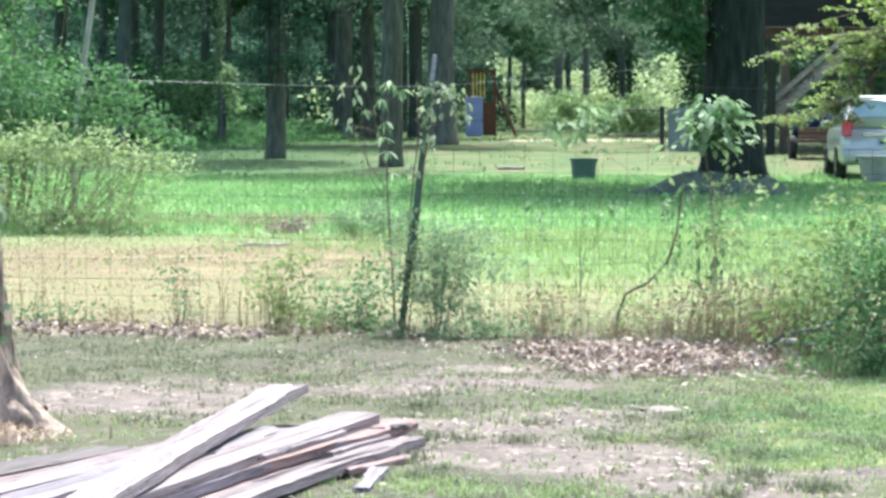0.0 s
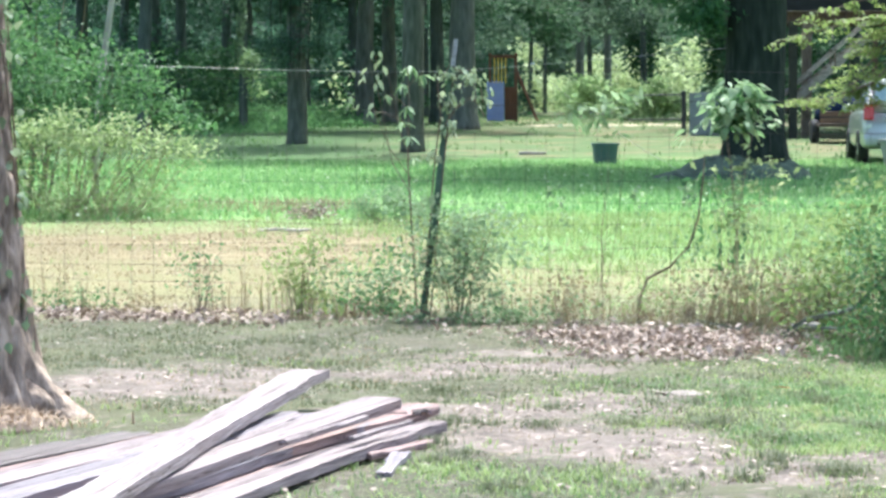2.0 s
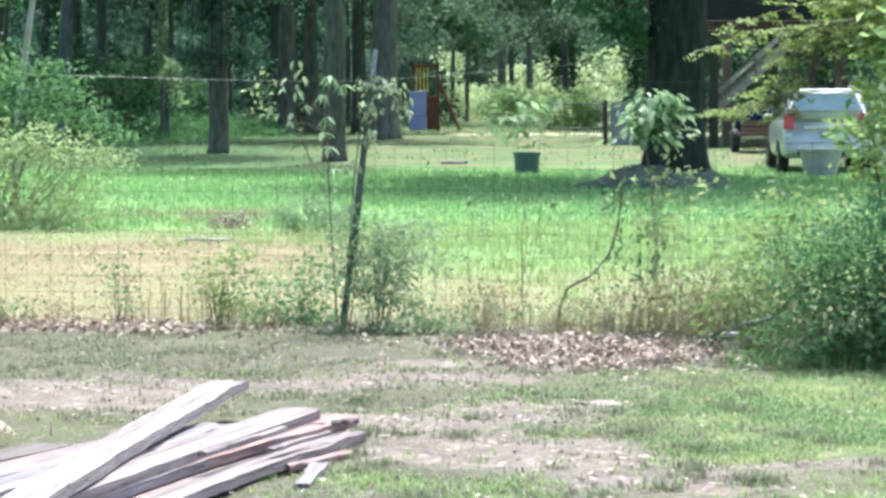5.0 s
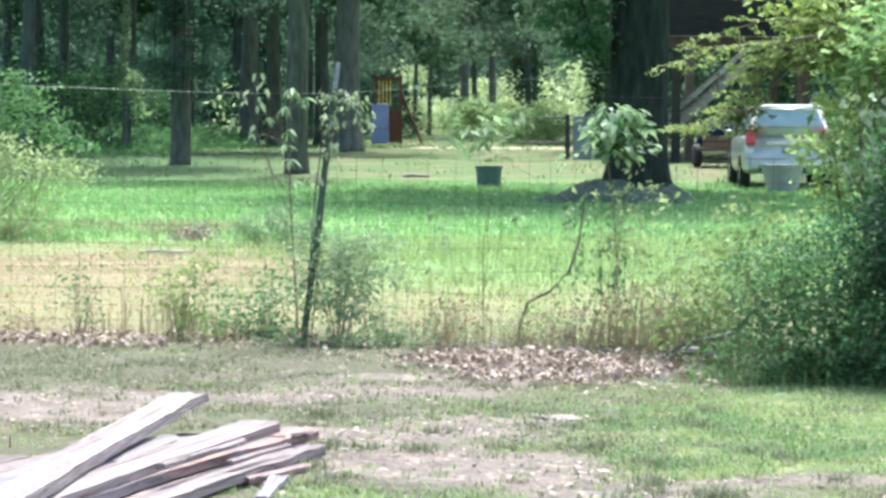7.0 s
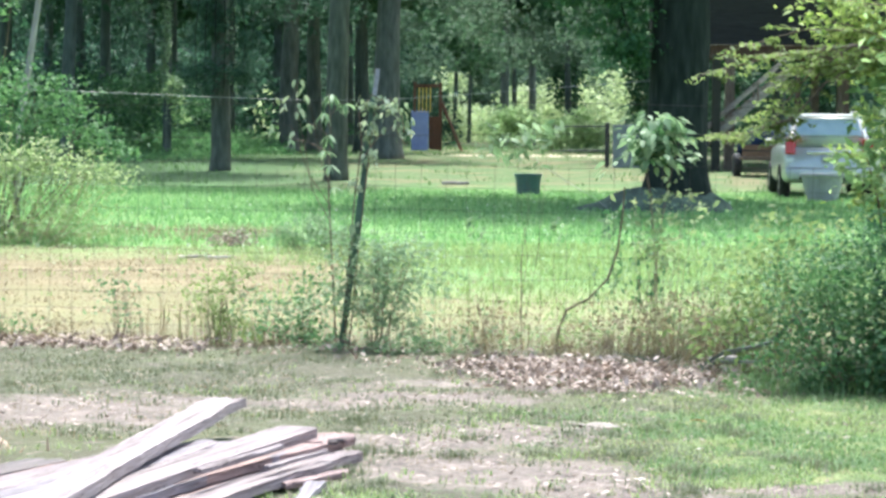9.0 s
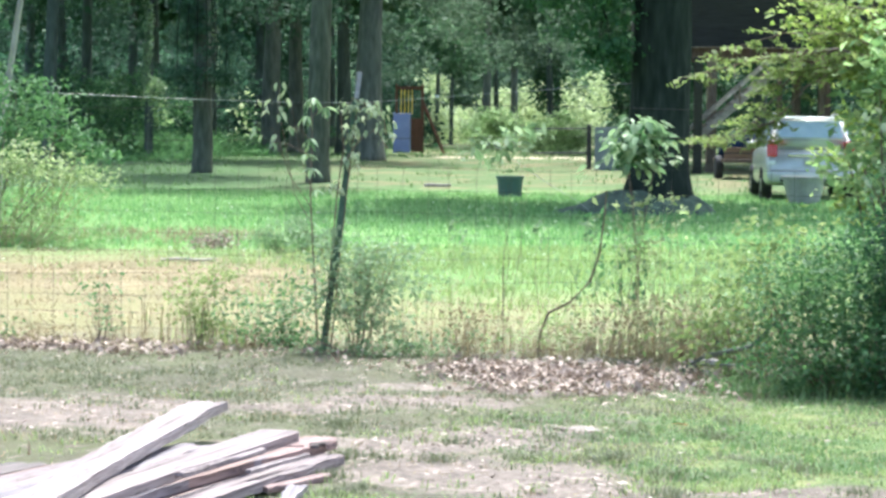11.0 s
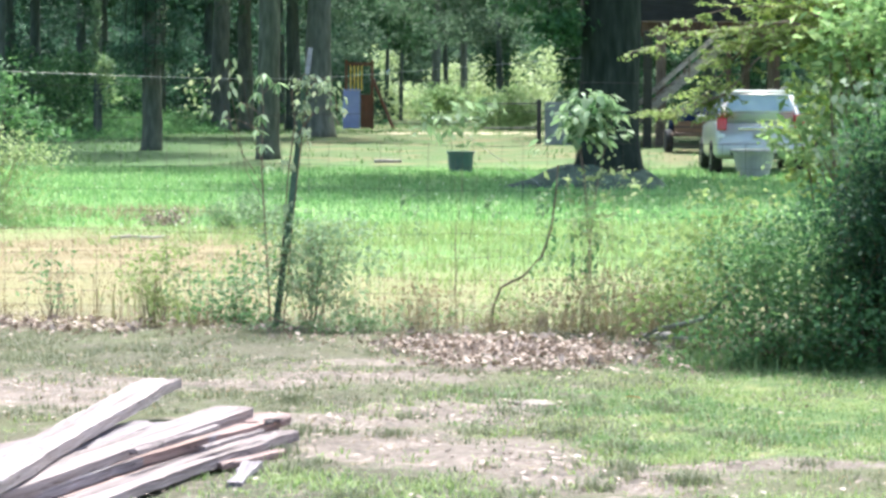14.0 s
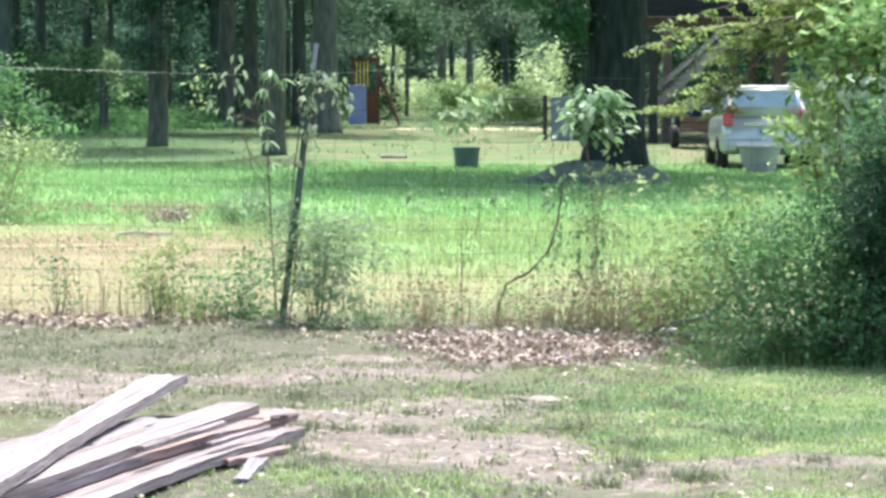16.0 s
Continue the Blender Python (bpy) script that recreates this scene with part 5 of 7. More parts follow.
def overhanging_bough():
    """A long thin bough with drooping yellow-green leaflets, reaching west from the small tree."""
    g = np.random.default_rng(88)
    t = thing("bough", "thin overhanging bough with yellow-green leaflets", "branch", pose(3.5, 16.85, 0))
    spines = [[(0.1, 0, 0.05), (0.08, 0, 1.2), (-0.1, 0, 1.85), (-0.6, -0.1, 1.95), (-1.1, -0.15, 1.88), (-1.55, -0.2, 1.76)],
              [(-0.1, 0, 1.85), (-0.5, 0.1, 2.05), (-0.9, 0.1, 2.05), (-1.3, 0.1, 1.93)], [(-0.3, 0, 1.9), (-0.7, 0, 1.83), (-1.0, 0, 1.75)],
              [(0, 0, 1.75), (-0.4, 0, 2.2), (-0.8, 0, 2.25)], [(-0.6, 0, 1.95), (-0.88, 0, 1.76), (-1.04, 0, 1.56), (-1.12, 0, 1.42)],
              [(-0.4, 0, 1.92), (-0.78, -0.1, 1.72), (-0.98, -0.12, 1.5), (-1.0, -0.12, 1.36)], [(-0.98, -0.12, 1.5), (-1.2, -0.12, 1.42), (-1.42, -0.12, 1.36)]]
    c = []
    for k, sp in enumerate(spines):
        part("branch", tube(sp, [0.02 - 0.0145 * i / (len(sp) - 1) for i in range(len(sp))] if k == 0 else [0.009 - 0.006 * i / (len(sp) - 1) for i in range(len(sp))], 6), twig_mat, t)
        pts = np.array(sp[2:] if k == 0 else sp)
        for j in range(40 if k == 0 else 24):      # side twigs, each with two rows of leaflets
            q = g.random() * (len(pts) - 1.001)
            i = int(q)
            b = pts[i] + (pts[i + 1] - pts[i]) * (q - i)
            a = g.uniform(0, 6.28)
            way = np.array([math.cos(a) - 0.4, math.sin(a), g.uniform(-0.35, 0.15)])
            ln = g.uniform(0.12, 0.24)
            part("twig", tube([b, b + way * ln * 0.5 + np.array([0, 0, 0.01]), b + way * ln - np.array([0, 0, 0.02])], [0.003, 0.0022, 0.0012], 4), twig_mat, t)
            side = np.array([-way[1], way[0], 0])
            for m in range(9):
                u = 0.2 + 0.8 * m / 8
                for s in (-1, 1):
                    c.append(b + way * ln * u + side * s * 0.024 + g.normal(size=3) * 0.007 - np.array([0, 0, 0.02 * u * u]))
    part("leaves", leaves("leaves", c, 0.046, 0.3, 2.0, 0.25, 0.42, g), leaf_lime_sun, t)


def pale_leaved_sapling():
    """Sapling with broad pale leaves that hang before the small tree."""
    g = np.random.default_rng(288)
    t = thing("sapling", "young sapling with broad pale leaves beside the shrub", "sapling", pose(3.2, 16.1, 0), "broad-leaved saplings")
    c = cloud(130, [(0.0, 0, 1.5, 0.28, 0.2, 0.14), (0.25, 0, 1.3, 0.25, 0.2, 0.18), (-0.12, 0, 1.22, 0.22, 0.18, 0.14), (0.3, 0, 1.65, 0.2, 0.2, 0.14)], g, 0.6)
    for k in range(5):
        tip = c[k * 23]
        part("stem", tube([(0.1, 0, -0.02), (0.1 + tip[0] * 0.2, 0.01, 0.6), (tip[0] * 0.6, tip[1] * 0.5, 1.05), tuple(tip)], [0.006, 0.005, 0.004, 0.002], 6), twig_mat, t)
    leaf_pieces(t, c, 0.082, leaf_piece_mesh("leaf", 0.6), leaf_piece_pale, g, 45)


pale_leaved_sapling()
sunlit_sprays()
overhanging_bough()
# tall weeds and shrub to the west, with the sapling that holds the cable
shrub("shrub", "tall yellow-green weeds with dry stems in the field", -4.25, 31.5,
      [(-0.9, 0, 0.98, 0.5, 0.4, 0.14), (-0.1, 0, 0.9, 0.55, 0.4, 0.14), (0.6, 0, 0.84, 0.45, 0.4, 0.12), (1.0, 0, 0.76, 0.28, 0.3, 0.1), (-0.45, 0.1, 1.15, 0.2, 0.3, 0.14), (0.3, 0.1, 1.06, 0.14, 0.2, 0.16), (0.85, 0, 0.98, 0.1, 0.1, 0.14), (-1.2, 0, 0.7, 0.3, 0.3, 0.2)],
      3600, 0.06, leaf_yellow, 40, 33, dry_stem, clump=7, radius=2.2, stem_r=0.005)
shrub("shrub", "thin pale green stalks and leaves of tall weeds", -4.2, 31.3,
      [(-0.8, 0, 0.45, 0.6, 0.4, 0.4), (0, 0, 0.5, 0.6, 0.4, 0.4), (0.6, 0, 0.4, 0.5, 0.4, 0.38), (-0.4, -0.2, 0.15, 0.9, 0.4, 0.14)],
      2400, 0.045, leaf_lime, 46, 133, dry_stem, clump=5, radius=3.2, stem_r=0.0035)
shrub("weed", "pale green grassy weeds at the foot of taller ones", -4.2, 30.7,
      [(-0.9, 0, 0.3, 0.6, 0.3, 0.3), (-0.1, 0, 0.32, 0.6, 0.3, 0.3), (0.6, 0, 0.25, 0.5, 0.3, 0.25), (1.1, 0, 0.18, 0.3, 0.3, 0.18)],
      1300, 0.055, leaf_yellow, 24, 233, leaf_lime, clump=5, radius=2.5, width=0.25, stem_r=0.004, category="weed")
shrub("shrub", "green shrub with pale leaf tips behind tall weeds", -4.9, 33.0,
      [(-0.6, 0, 1.5, 0.8, 0.6, 0.6), (0.3, 0, 1.35, 0.8, 0.6, 0.45), (1.1, 0, 1.4, 0.55, 0.5, 0.3), (-0.9, 0, 2.1, 0.7, 0.5, 0.4), (-0.8, 0, 0.7, 0.8, 0.6, 0.7), (-1.6, 0, 1.2, 0.8, 0.6, 1.0), (1.5, 0, 1.1, 0.35, 0.4, 0.3), (0.85, -0.1, 1.75, 0.5, 0.35, 0.22), (0.3, -0.1, 1.9, 0.4, 0.35, 0.25)],
      11000, 0.075, leaf_shrub, 20, 34, clump=9, stem_r=0.012)
shrub("small_tree", "small leafy tree with light green crown in the field", -6.0, 37.0,
      [(-0.2, 0, 2.3, 0.8, 0.7, 0.5), (0.4, 0, 1.9, 0.7, 0.6, 0.4), (-0.8, 0, 1.6, 0.8, 0.6, 0.6), (0.2, 0, 3.1, 0.9, 0.7, 0.4), (-0.6, 0, 3.6, 0.9, 0.7, 0.4)],
      6000, 0.09, leaf_shrub, 14, 134, clump=9, stem_r=0.02, category="tree")


# low growth and a heap of dry brush out in the meadow
shrub("shrub", "low grey-green bush in the meadow grass", -0.9, 30.2, [(0, 0, 0.2, 0.34, 0.3, 0.2), (0.2, 0, 0.3, 0.2, 0.2, 0.18), (-0.25, 0, 0.15, 0.2, 0.2, 0.13), (0.35, 0, 0.15, 0.18, 0.2, 0.13)], 1900, 0.038, leaf_gray, 14, 141, clump=7, stem_r=0.004)
brush = shrub("brush_heap", "low heap of dry brown brush in the meadow", -1.8, 31.2, [(0, 0, 0.06, 0.3, 0.25, 0.08), (0.15, 0, 0.1, 0.18, 0.15, 0.06)], 500, 0.05, litter_mat, 22, 142, dry_stem, clump=6, stem_r=0.005, category="brush")


def sapling():
    t = thing("sapling", "slender pale-barked sapling holding the cable", "tree", pose(-4.85, 35.6, 0))
    part("trunk", tube([(0, 0, -0.04), (0.02, 0, 0.8), (0.08, 0, 1.6), (0.2, 0, 2.4), (0.38, 0, 3.6), (0.55, 0, 5.0)], [0.05, 0.048, 0.045, 0.042, 0.035, 0.012], 9, 0.08), bark_pale, t, smooth=True)
    g = np.random.default_rng(55)
    lobes = [(g.uniform(-0.8, 1.2), g.uniform(-0.6, 0.6), g.uniform(3.6, 5.2), 0.5, 0.5, 0.3) for _ in range(8)]
    part("leaves", leaves("leaves", clumps(1500, lobes, 160, 0.12, g), 0.09, 0.4, 0.5, 0.3, 0.5, g), leaf_shrub, t)


sapling()
# bush and weeds at the steel post
def post_bush():
    """Feathery bush beside the post: a few leaning stems that fork into wide leafy sprays."""
    g = np.random.default_rng(35)
    t = thing("shrub", "feathery green bush on leaning stems beside a fence post", "shrub", pose(-0.03, 17.25, 0))
    c = []
    for k in range(8):
        top = np.array([-0.24 + 0.066 * k + g.normal() * 0.04, g.normal() * 0.1, g.uniform(0.5, 0.74)])
        foot = np.array([-0.06 + 0.012 * k, 0.02 * (k % 3), -0.02])
        fork = foot * 0.6 + top * 0.4 + np.array([0.03 - 0.006 * k, 0, 0.02])
        part("stem", tube([foot, foot * 0.6 + fork * 0.4 + np.array([0.012, 0, 0.01]), fork, fork * 0.4 + top * 0.6, top], [0.0042, 0.004, 0.0034, 0.0026, 0.0015], 6, seed=k), twig_mat, t)
        for m in range(8):
            b = foot + (top - foot) * (0.35 + 0.65 * m / 7)
            tip = b + np.array([g.normal() * 0.12, g.normal() * 0.1, g.uniform(-0.05, 0.08)])
            part("twig", tube([b, (b + tip) / 2 + np.array([0, 0, 0.012]), tip], [0.0026, 0.002, 0.0012], 4), twig_mat, t)
            for _ in range(16):
                u = g.uniform(0.1, 1.2)
                c.append(b + (tip - b) * u + g.normal(size=3) * np.array([0.035, 0.035, 0.022]))
    crown = clumps(1250, [(-0.12, 0, 0.6, 0.26, 0.2, 0.18), (0.12, 0, 0.5, 0.28, 0.2, 0.22), (-0.04, 0, 0.32, 0.3, 0.2, 0.16), (0.3, 0, 0.34, 0.16, 0.14, 0.2), (-0.28, 0, 0.7, 0.12, 0.1, 0.14), (-0.3, 0, 0.3, 0.14, 0.14, 0.16), (0.05, 0, 0.12, 0.36, 0.16, 0.1)], 300, 0.045, g)
    fringe = cloud(300, [(0.2, 0, 0.16, 0.2, 0.12, 0.12), (0.42, 0, 0.42, 0.16, 0.1, 0.16), (0.15, 0, 0.62, 0.25, 0.1, 0.1), (-0.42, 0.02, 0.72, 0.09, 0.06, 0.1), (-0.48, 0.02, 0.3, 0.12, 0.08, 0.08), (-0.36, 0, 0.88, 0.05, 0.05, 0.08)], g, 0.6)
    part("leaves", leaves("leaves", np.concatenate([np.array(c), crown, fringe]), 0.036, 0.45, 0.5, 0.25, 0.5, g), leaf_pale, t)


post_bush()
shrub("weed", "low weeds growing in the shade at the fence foot", 0.12, 17.0,
      [(0, 0, 0.05, 0.3, 0.2, 0.05), (0.25, 0, 0.04, 0.2, 0.2, 0.045), (-0.4, 0.05, 0.04, 0.3, 0.15, 0.04)], 650, 0.034, leaf_gray, 8, 36, clump=6, category="weed")
def upright_weed(x, h, n, w, label):
    g = np.random.default_rng(int(1000 + x * 10))
    t = thing("weed", label, "weed", pose(x, fence_y(x) + 0.08, 0))
    a = g.normal(size=(n, 2)) * np.array([w, 0.08])
    part("foliage", blades("foliage", np.stack([a[:, 0], a[:, 1], np.zeros(n)], 1), h, 0.004, 0.9, 0.5, g), leaf_lime, t)
    c = cloud(n * 4, [(0, 0, h * 0.5, w * 1.4, 0.1, h * 0.5), (0, 0, h * 0.85, w, 0.08, h * 0.25)], g)
    part("leaves", leaves("leaves", c, 0.03, 0.4, 0.4, -0.2, 0.36, g), leaf_lime, t)


upright_weed(-1.08, 0.36, 22, 0.11, "upright light green weed clump at the fence")
shrub("weed", "leafy light green weed at the fence", -1.05, 17.6, [(0, 0, 0.25, 0.16, 0.1, 0.25), (0.08, 0, 0.42, 0.12, 0.1, 0.16), (-0.12, 0, 0.3, 0.08, 0.1, 0.2)], 620, 0.036, leaf_lime, 14, 236, clump=5, radius=2.0, stem_r=0.003, category="weed")
shrub("weed", "thin leafy sprig growing through the wire fence", -1.75, 17.7, [(0, 0, 0.25, 0.1, 0.1, 0.2), (0.03, 0, 0.4, 0.06, 0.1, 0.1)], 80, 0.036, leaf_shrub, 8, 237, clump=4, radius=2.0, stem_r=0.003, category="weed")
upright_weed(-0.9, 0.16, 24, 0.08, "low light green weed clump at the fence")
for k, (x, w, h, n, m) in enumerate([(-0.72, 0.24, 0.35, 420, leaf_gray), (-0.48, 0.16, 0.5, 340, leaf_shrub), (-0.6, 0.3, 0.16, 320, leaf_shrub), (-1.7, 0.12, 0.3, 60, leaf_gray), (-2.6, 0.3, 0.12, 260, leaf_shrub),
                                     (1.5, 0.4, 0.75, 150, leaf_gray), (2.0, 0.4, 0.85, 330, leaf_gray), (1.1, 0.3, 0.2, 200, leaf_yellow), (2.4, 0.3, 0.7, 800, leaf_shrub), (0.62, 0.25, 0.2, 140, leaf_gray), (1.75, 0.5, 0.25, 420, leaf_yellow), (2.2, 0.35, 0.3, 600, leaf_gray)]):
    shrub("weed", "thin straggling weed growing through the wire fence", x, fence_y(x) + 0.1 * math.sin(k * 2.0),
          [(0, 0, h * 0.5, w, 0.15, h * 0.5), (w * 0.3, 0, h * 0.8, w * 0.6, 0.12, h * 0.3)], n, 0.038, m, 8, 400 + k, clump=5, radius=2.4, stem_r=0.003, category="weed")


for k, (x, w, h, n) in enumerate([(1.35, 0.3, 0.3, 260), (1.8, 0.35, 0.4, 420), (2.15, 0.3, 0.35, 300), (0.62, 0.16, 0.3, 300), (-2.2, 0.3, 0.15, 120)]):
    shrub("weed", "dry brown weed stalks standing along the fence", x, fence_y(x) - 0.25, [(0, 0, h * 0.5, w, 0.15, h * 0.5), (w * 0.3, 0, h * 0.8, w * 0.6, 0.12, h * 0.3)], n, 0.03, grass_straw, 16, 500 + k,
          dry_stem, clump=4, radius=2.4, stem_r=0.0025, category="weed")


def vine_on_post():
    """Small-leaved vine over the top of the leaning post."""
    g = np.random.default_rng(61)
    t = thing("vine", "climbing vine with pale leaves draped over the fence post", "vine", pose(-0.25, fence_y(-0.27) - 0.06, 0))
    paths = [[(0.03, 0, 0.0), (0.08, 0, 0.6), (0.13, 0, 1.1), (0.18, 0, 1.53), (0.28, 0, 1.6), (0.35, 0, 1.52), (0.37, 0, 1.38)],
             [(0.0, 0.02, 0.0), (0.02, 0, 0.5), (0.06, 0, 1.0), (0.1, 0, 1.3), (0.08, 0, 1.5), (0.16, 0, 1.62), (0.26, 0, 1.57)],
             [(0.1, 0, 1.2), (0.2, 0, 1.35), (0.3, 0, 1.42), (0.38, 0, 1.3)]]
    for k, pts in enumerate(paths):
        part("vine_stem", tube(pts, [0.005] * len(pts), 5, seed=k), twig_mat, t)
    lobes = [(0.16, 0, 1.58, 0.12, 0.08, 0.06), (0.3, 0, 1.55, 0.09, 0.08, 0.07), (0.37, 0, 1.42, 0.07, 0.06, 0.1), (0.17, 0, 1.42, 0.09, 0.07, 0.12), (0.15, 0, 1.24, 0.07, 0.06, 0.1), (0.08, 0, 1.05, 0.1, 0.05, 0.05), (0.04, 0, 0.75, 0.08, 0.05, 0.12)]
    leaf_pieces(t, cloud(230, lobes, g, 0.7), 0.052, leaf_piece_mesh("leaf", 0.5), leaf_piece_pale, g, 50)


def whorled_sapling():
    """Slender sapling whose long drooping leaves stand in whorls."""
    g = np.random.default_rng(63)
    x = -0.36
    t = thing("sapling", "slender sapling with whorls of drooping narrow leaves", "sapling", pose(x, fence_y(x) - 0.1, 0))
    part("stem", tube([(0.06, 0, -0.02), (0.03, 0, 0.5), (0.0, 0, 1.0), (0.01, 0, 1.4), (0.0, 0, 1.62)], [0.006, 0.006, 0.005, 0.004, 0.003], 6), twig_mat, t)
    shape = leaf_piece_mesh("leaf", 0.27)
    whorls = [(0.02, 1.62, 11, 0.115), (-0.03, 1.5, 9, 0.09), (0.0, 1.36, 9, 0.09), (-0.03, 1.26, 8, 0.085), (0.01, 1.17, 8, 0.085), (-0.24, 1.33, 5, 0.065), (-0.13, 1.43, 4, 0.065), (0.1, 1.56, 6, 0.095), (0.03, 1.03, 4, 0.07)]
    for wx, wz, n, ln in whorls:
        if wx:
            part("twig", tube([(0, 0, wz - 0.08), (wx * 0.6, 0, wz - 0.01), (wx, 0, wz)], [0.003, 0.0025, 0.002], 5), twig_mat, t)
        for k in range(n):
            ob = part("leaf", shape, leaf_piece_big, t)
            q = ln * g.uniform(0.8, 1.2)
            ob.matrix_basis = pose(wx, 0, wz, 0, 0, 360 * k / n + g.uniform(-18, 18)) @ pose(0, 0, 0, -g.uniform(15, 65), g.uniform(-25, 25), 0) @ Matrix.Diagonal((q, q, q, 1))
    # a wisp of thin twigs with single pale leaves reaching west
    spray = [(-0.2, 1.52), (-0.2, 1.7), (-0.24, 1.6), (-0.24, 1.42), (-0.36, 1.41), (-0.3, 1.55), (-0.1, 1.45), (-0.13, 1.6), (-0.2, 1.66)]
    for k in range(3):
        a, b = spray[k * 3], spray[k * 3 + 1]
        part("twig", tube([(0.02, 0, 0.8 + 0.1 * k), (a[0] * 0.5, 0, 1.0 + 0.1 * k), (a[0], 0, a[1]), (b[0], 0, b[1])], [0.003, 0.0028, 0.002, 0.0015], 5), twig_mat, t)
    pale = leaf_piece_mesh("leaf", 0.42)
    for px, pz in spray:
        for _ in range(2):
            ob = part("leaf", pale, leaf_piece_pale, t)
            q = 0.075 * g.uniform(0.8, 1.2)
            ob.matrix_basis = pose(px + g.normal() * 0.02, 0, pz + g.normal() * 0.02, 0, 0, g.uniform(0, 360)) @ pose(0, 0, 0, -g.uniform(40, 85), g.uniform(-30, 30), 0) @ Matrix.Diagonal((q, q, q, 1))


whorled_sapling()
vine_on_post()
# broad-leaved sapling on the fence in front of the great tree
def broadleaf():
    g = np.random.default_rng(38)
    t = thing("sapling", "broad-leaved sapling with large light green leaves at the fence", "sapling", pose(1.7, 17.0, 0), "broad-leaved saplings")
    for k in range(3):
        a = k * 2.1
        top = (0.16 * math.cos(a), 0.14 * math.sin(a), 1.42 - 0.09 * k)
        part("stem", tube([(0.02 * k - 0.04, 0, -0.02), (0.01 * k, 0.01, 0.5), (top[0] * 0.4, top[1] * 0.4, 1.0), top], [0.0035, 0.003, 0.0028, 0.002], 6), twig_mat, t)
    c = cloud(240, [(0.02, 0, 1.49, 0.2, 0.16, 0.05), (0.0, 0, 1.38, 0.25, 0.2, 0.08), (0.0, 0, 1.26, 0.24, 0.18, 0.09), (-0.27, 0, 1.19, 0.07, 0.08, 0.06)], g, 0.45)
    # darker green inside the crown paints the shade between the leaves
    part("inner_leaves", leaves("inner_leaves", cloud(150, [(0.0, 0.03, 1.36, 0.2, 0.14, 0.12), (0.0, 0.03, 1.24, 0.18, 0.12, 0.08)], g, 0.6), 0.075, 0.4, 0.6, 0.5, 0.5, g), leaf_hedge, t, "inner leaves in a darker green that paints shade")
    mesh = leaf_piece_mesh("leaf", 0.5)
    for p in c:
        ob = part("leaf", mesh, leaf_piece_big, t)
        q = 0.086 * g.uniform(0.65, 1.25)
        out = math.degrees(math.atan2(-(p[0] + 0.02), p[1])) + g.normal(0, 35)
        ob.matrix_basis = pose(*[float(v) for v in p], 0, 0, out) @ pose(0, 0, 0, -g.normal(30, 18), g.normal(0, 18), 0) @ Matrix.Diagonal((q, q, q, 1))


broadleaf()
shrub("weed", "pale green leafy weed growing through the fence", 1.75, 16.9, [(-0.03, 0, 0.96, 0.15, 0.1, 0.06), (-0.2, 0, 0.92, 0.1, 0.08, 0.05), (0.16, 0, 0.97, 0.1, 0.08, 0.06), (0, 0, 0.7, 0.16, 0.1, 0.2)], 260, 0.05, leaf_yellow, 10, 138, dry_stem, clump=5, stem_r=0.003, category="weed")
shrub("sapling", "thin sapling with arching pale leaves at the fence", 0.86, 17.2,
      [(0.0, 0, 1.28, 0.2, 0.1, 0.08), (0.04, 0, 1.16, 0.06, 0.08, 0.05), (0.15, 0, 1.36, 0.2, 0.1, 0.05)], 100, 0.085, leaf_gray, 4, 39, clump=4, radius=0.8, droop=0.6, width=0.4, stem_r=0.0026, category="sapling")


def bare_vines():
    t = thing("bare_vine", "bare curved vine stem twisting up through the fence", "vine", pose(1.06, fence_y(1.06) + 0.05, 0))
    part("stem", tube([(0.04, 0, 0.0), (0.05, 0, 0.14), (0.1, 0, 0.27), (0.24, 0, 0.34), (0.36, 0, 0.47), (0.42, 0, 0.65), (0.45, 0, 0.9), (0.46, 0, 1.05)],
                      [0.009, 0.009, 0.009, 0.008, 0.008, 0.007, 0.006, 0.004], 6, 0.15), twig_mat, t)
    g = np.random.default_rng(62)
    part("leaves", leaves("leaves", cloud(60, [(0.45, 0, 0.85, 0.16, 0.05, 0.2), (0.55, 0, 0.5, 0.22, 0.05, 0.2)], g), 0.06, 0.3, 0.1, 1.6, 0.5, g), leaf_hedge, t)
    for k, (x, h, l) in enumerate([(0.53, 0.85, 0.05), (0.74, 0.7, -0.1), (1.08, 0.85, 0.0), (-0.05, 0.6, 0.02), (1.3, 0.9, 0.1)]):
        u = thing("bare_vine", "thin dry vine stem climbing the wire fence", "vine", pose(x, fence_y(x), 0))
        part("stem", tube([(0, 0, -0.02), (0.02, 0, h * 0.3), (-0.01 + l * 0.4, 0, h * 0.6), (l, 0, h)], [0.0018, 0.0017, 0.0015, 0.001], 5), twig_mat, u)
        part("leaves", leaves("leaves", cloud(16, [(l, 0, h * 0.9, 0.06, 0.04, 0.1)], g), 0.05, 0.3, 0.3, 0.6, 0.5, g), leaf_gray, u)


bare_vines()


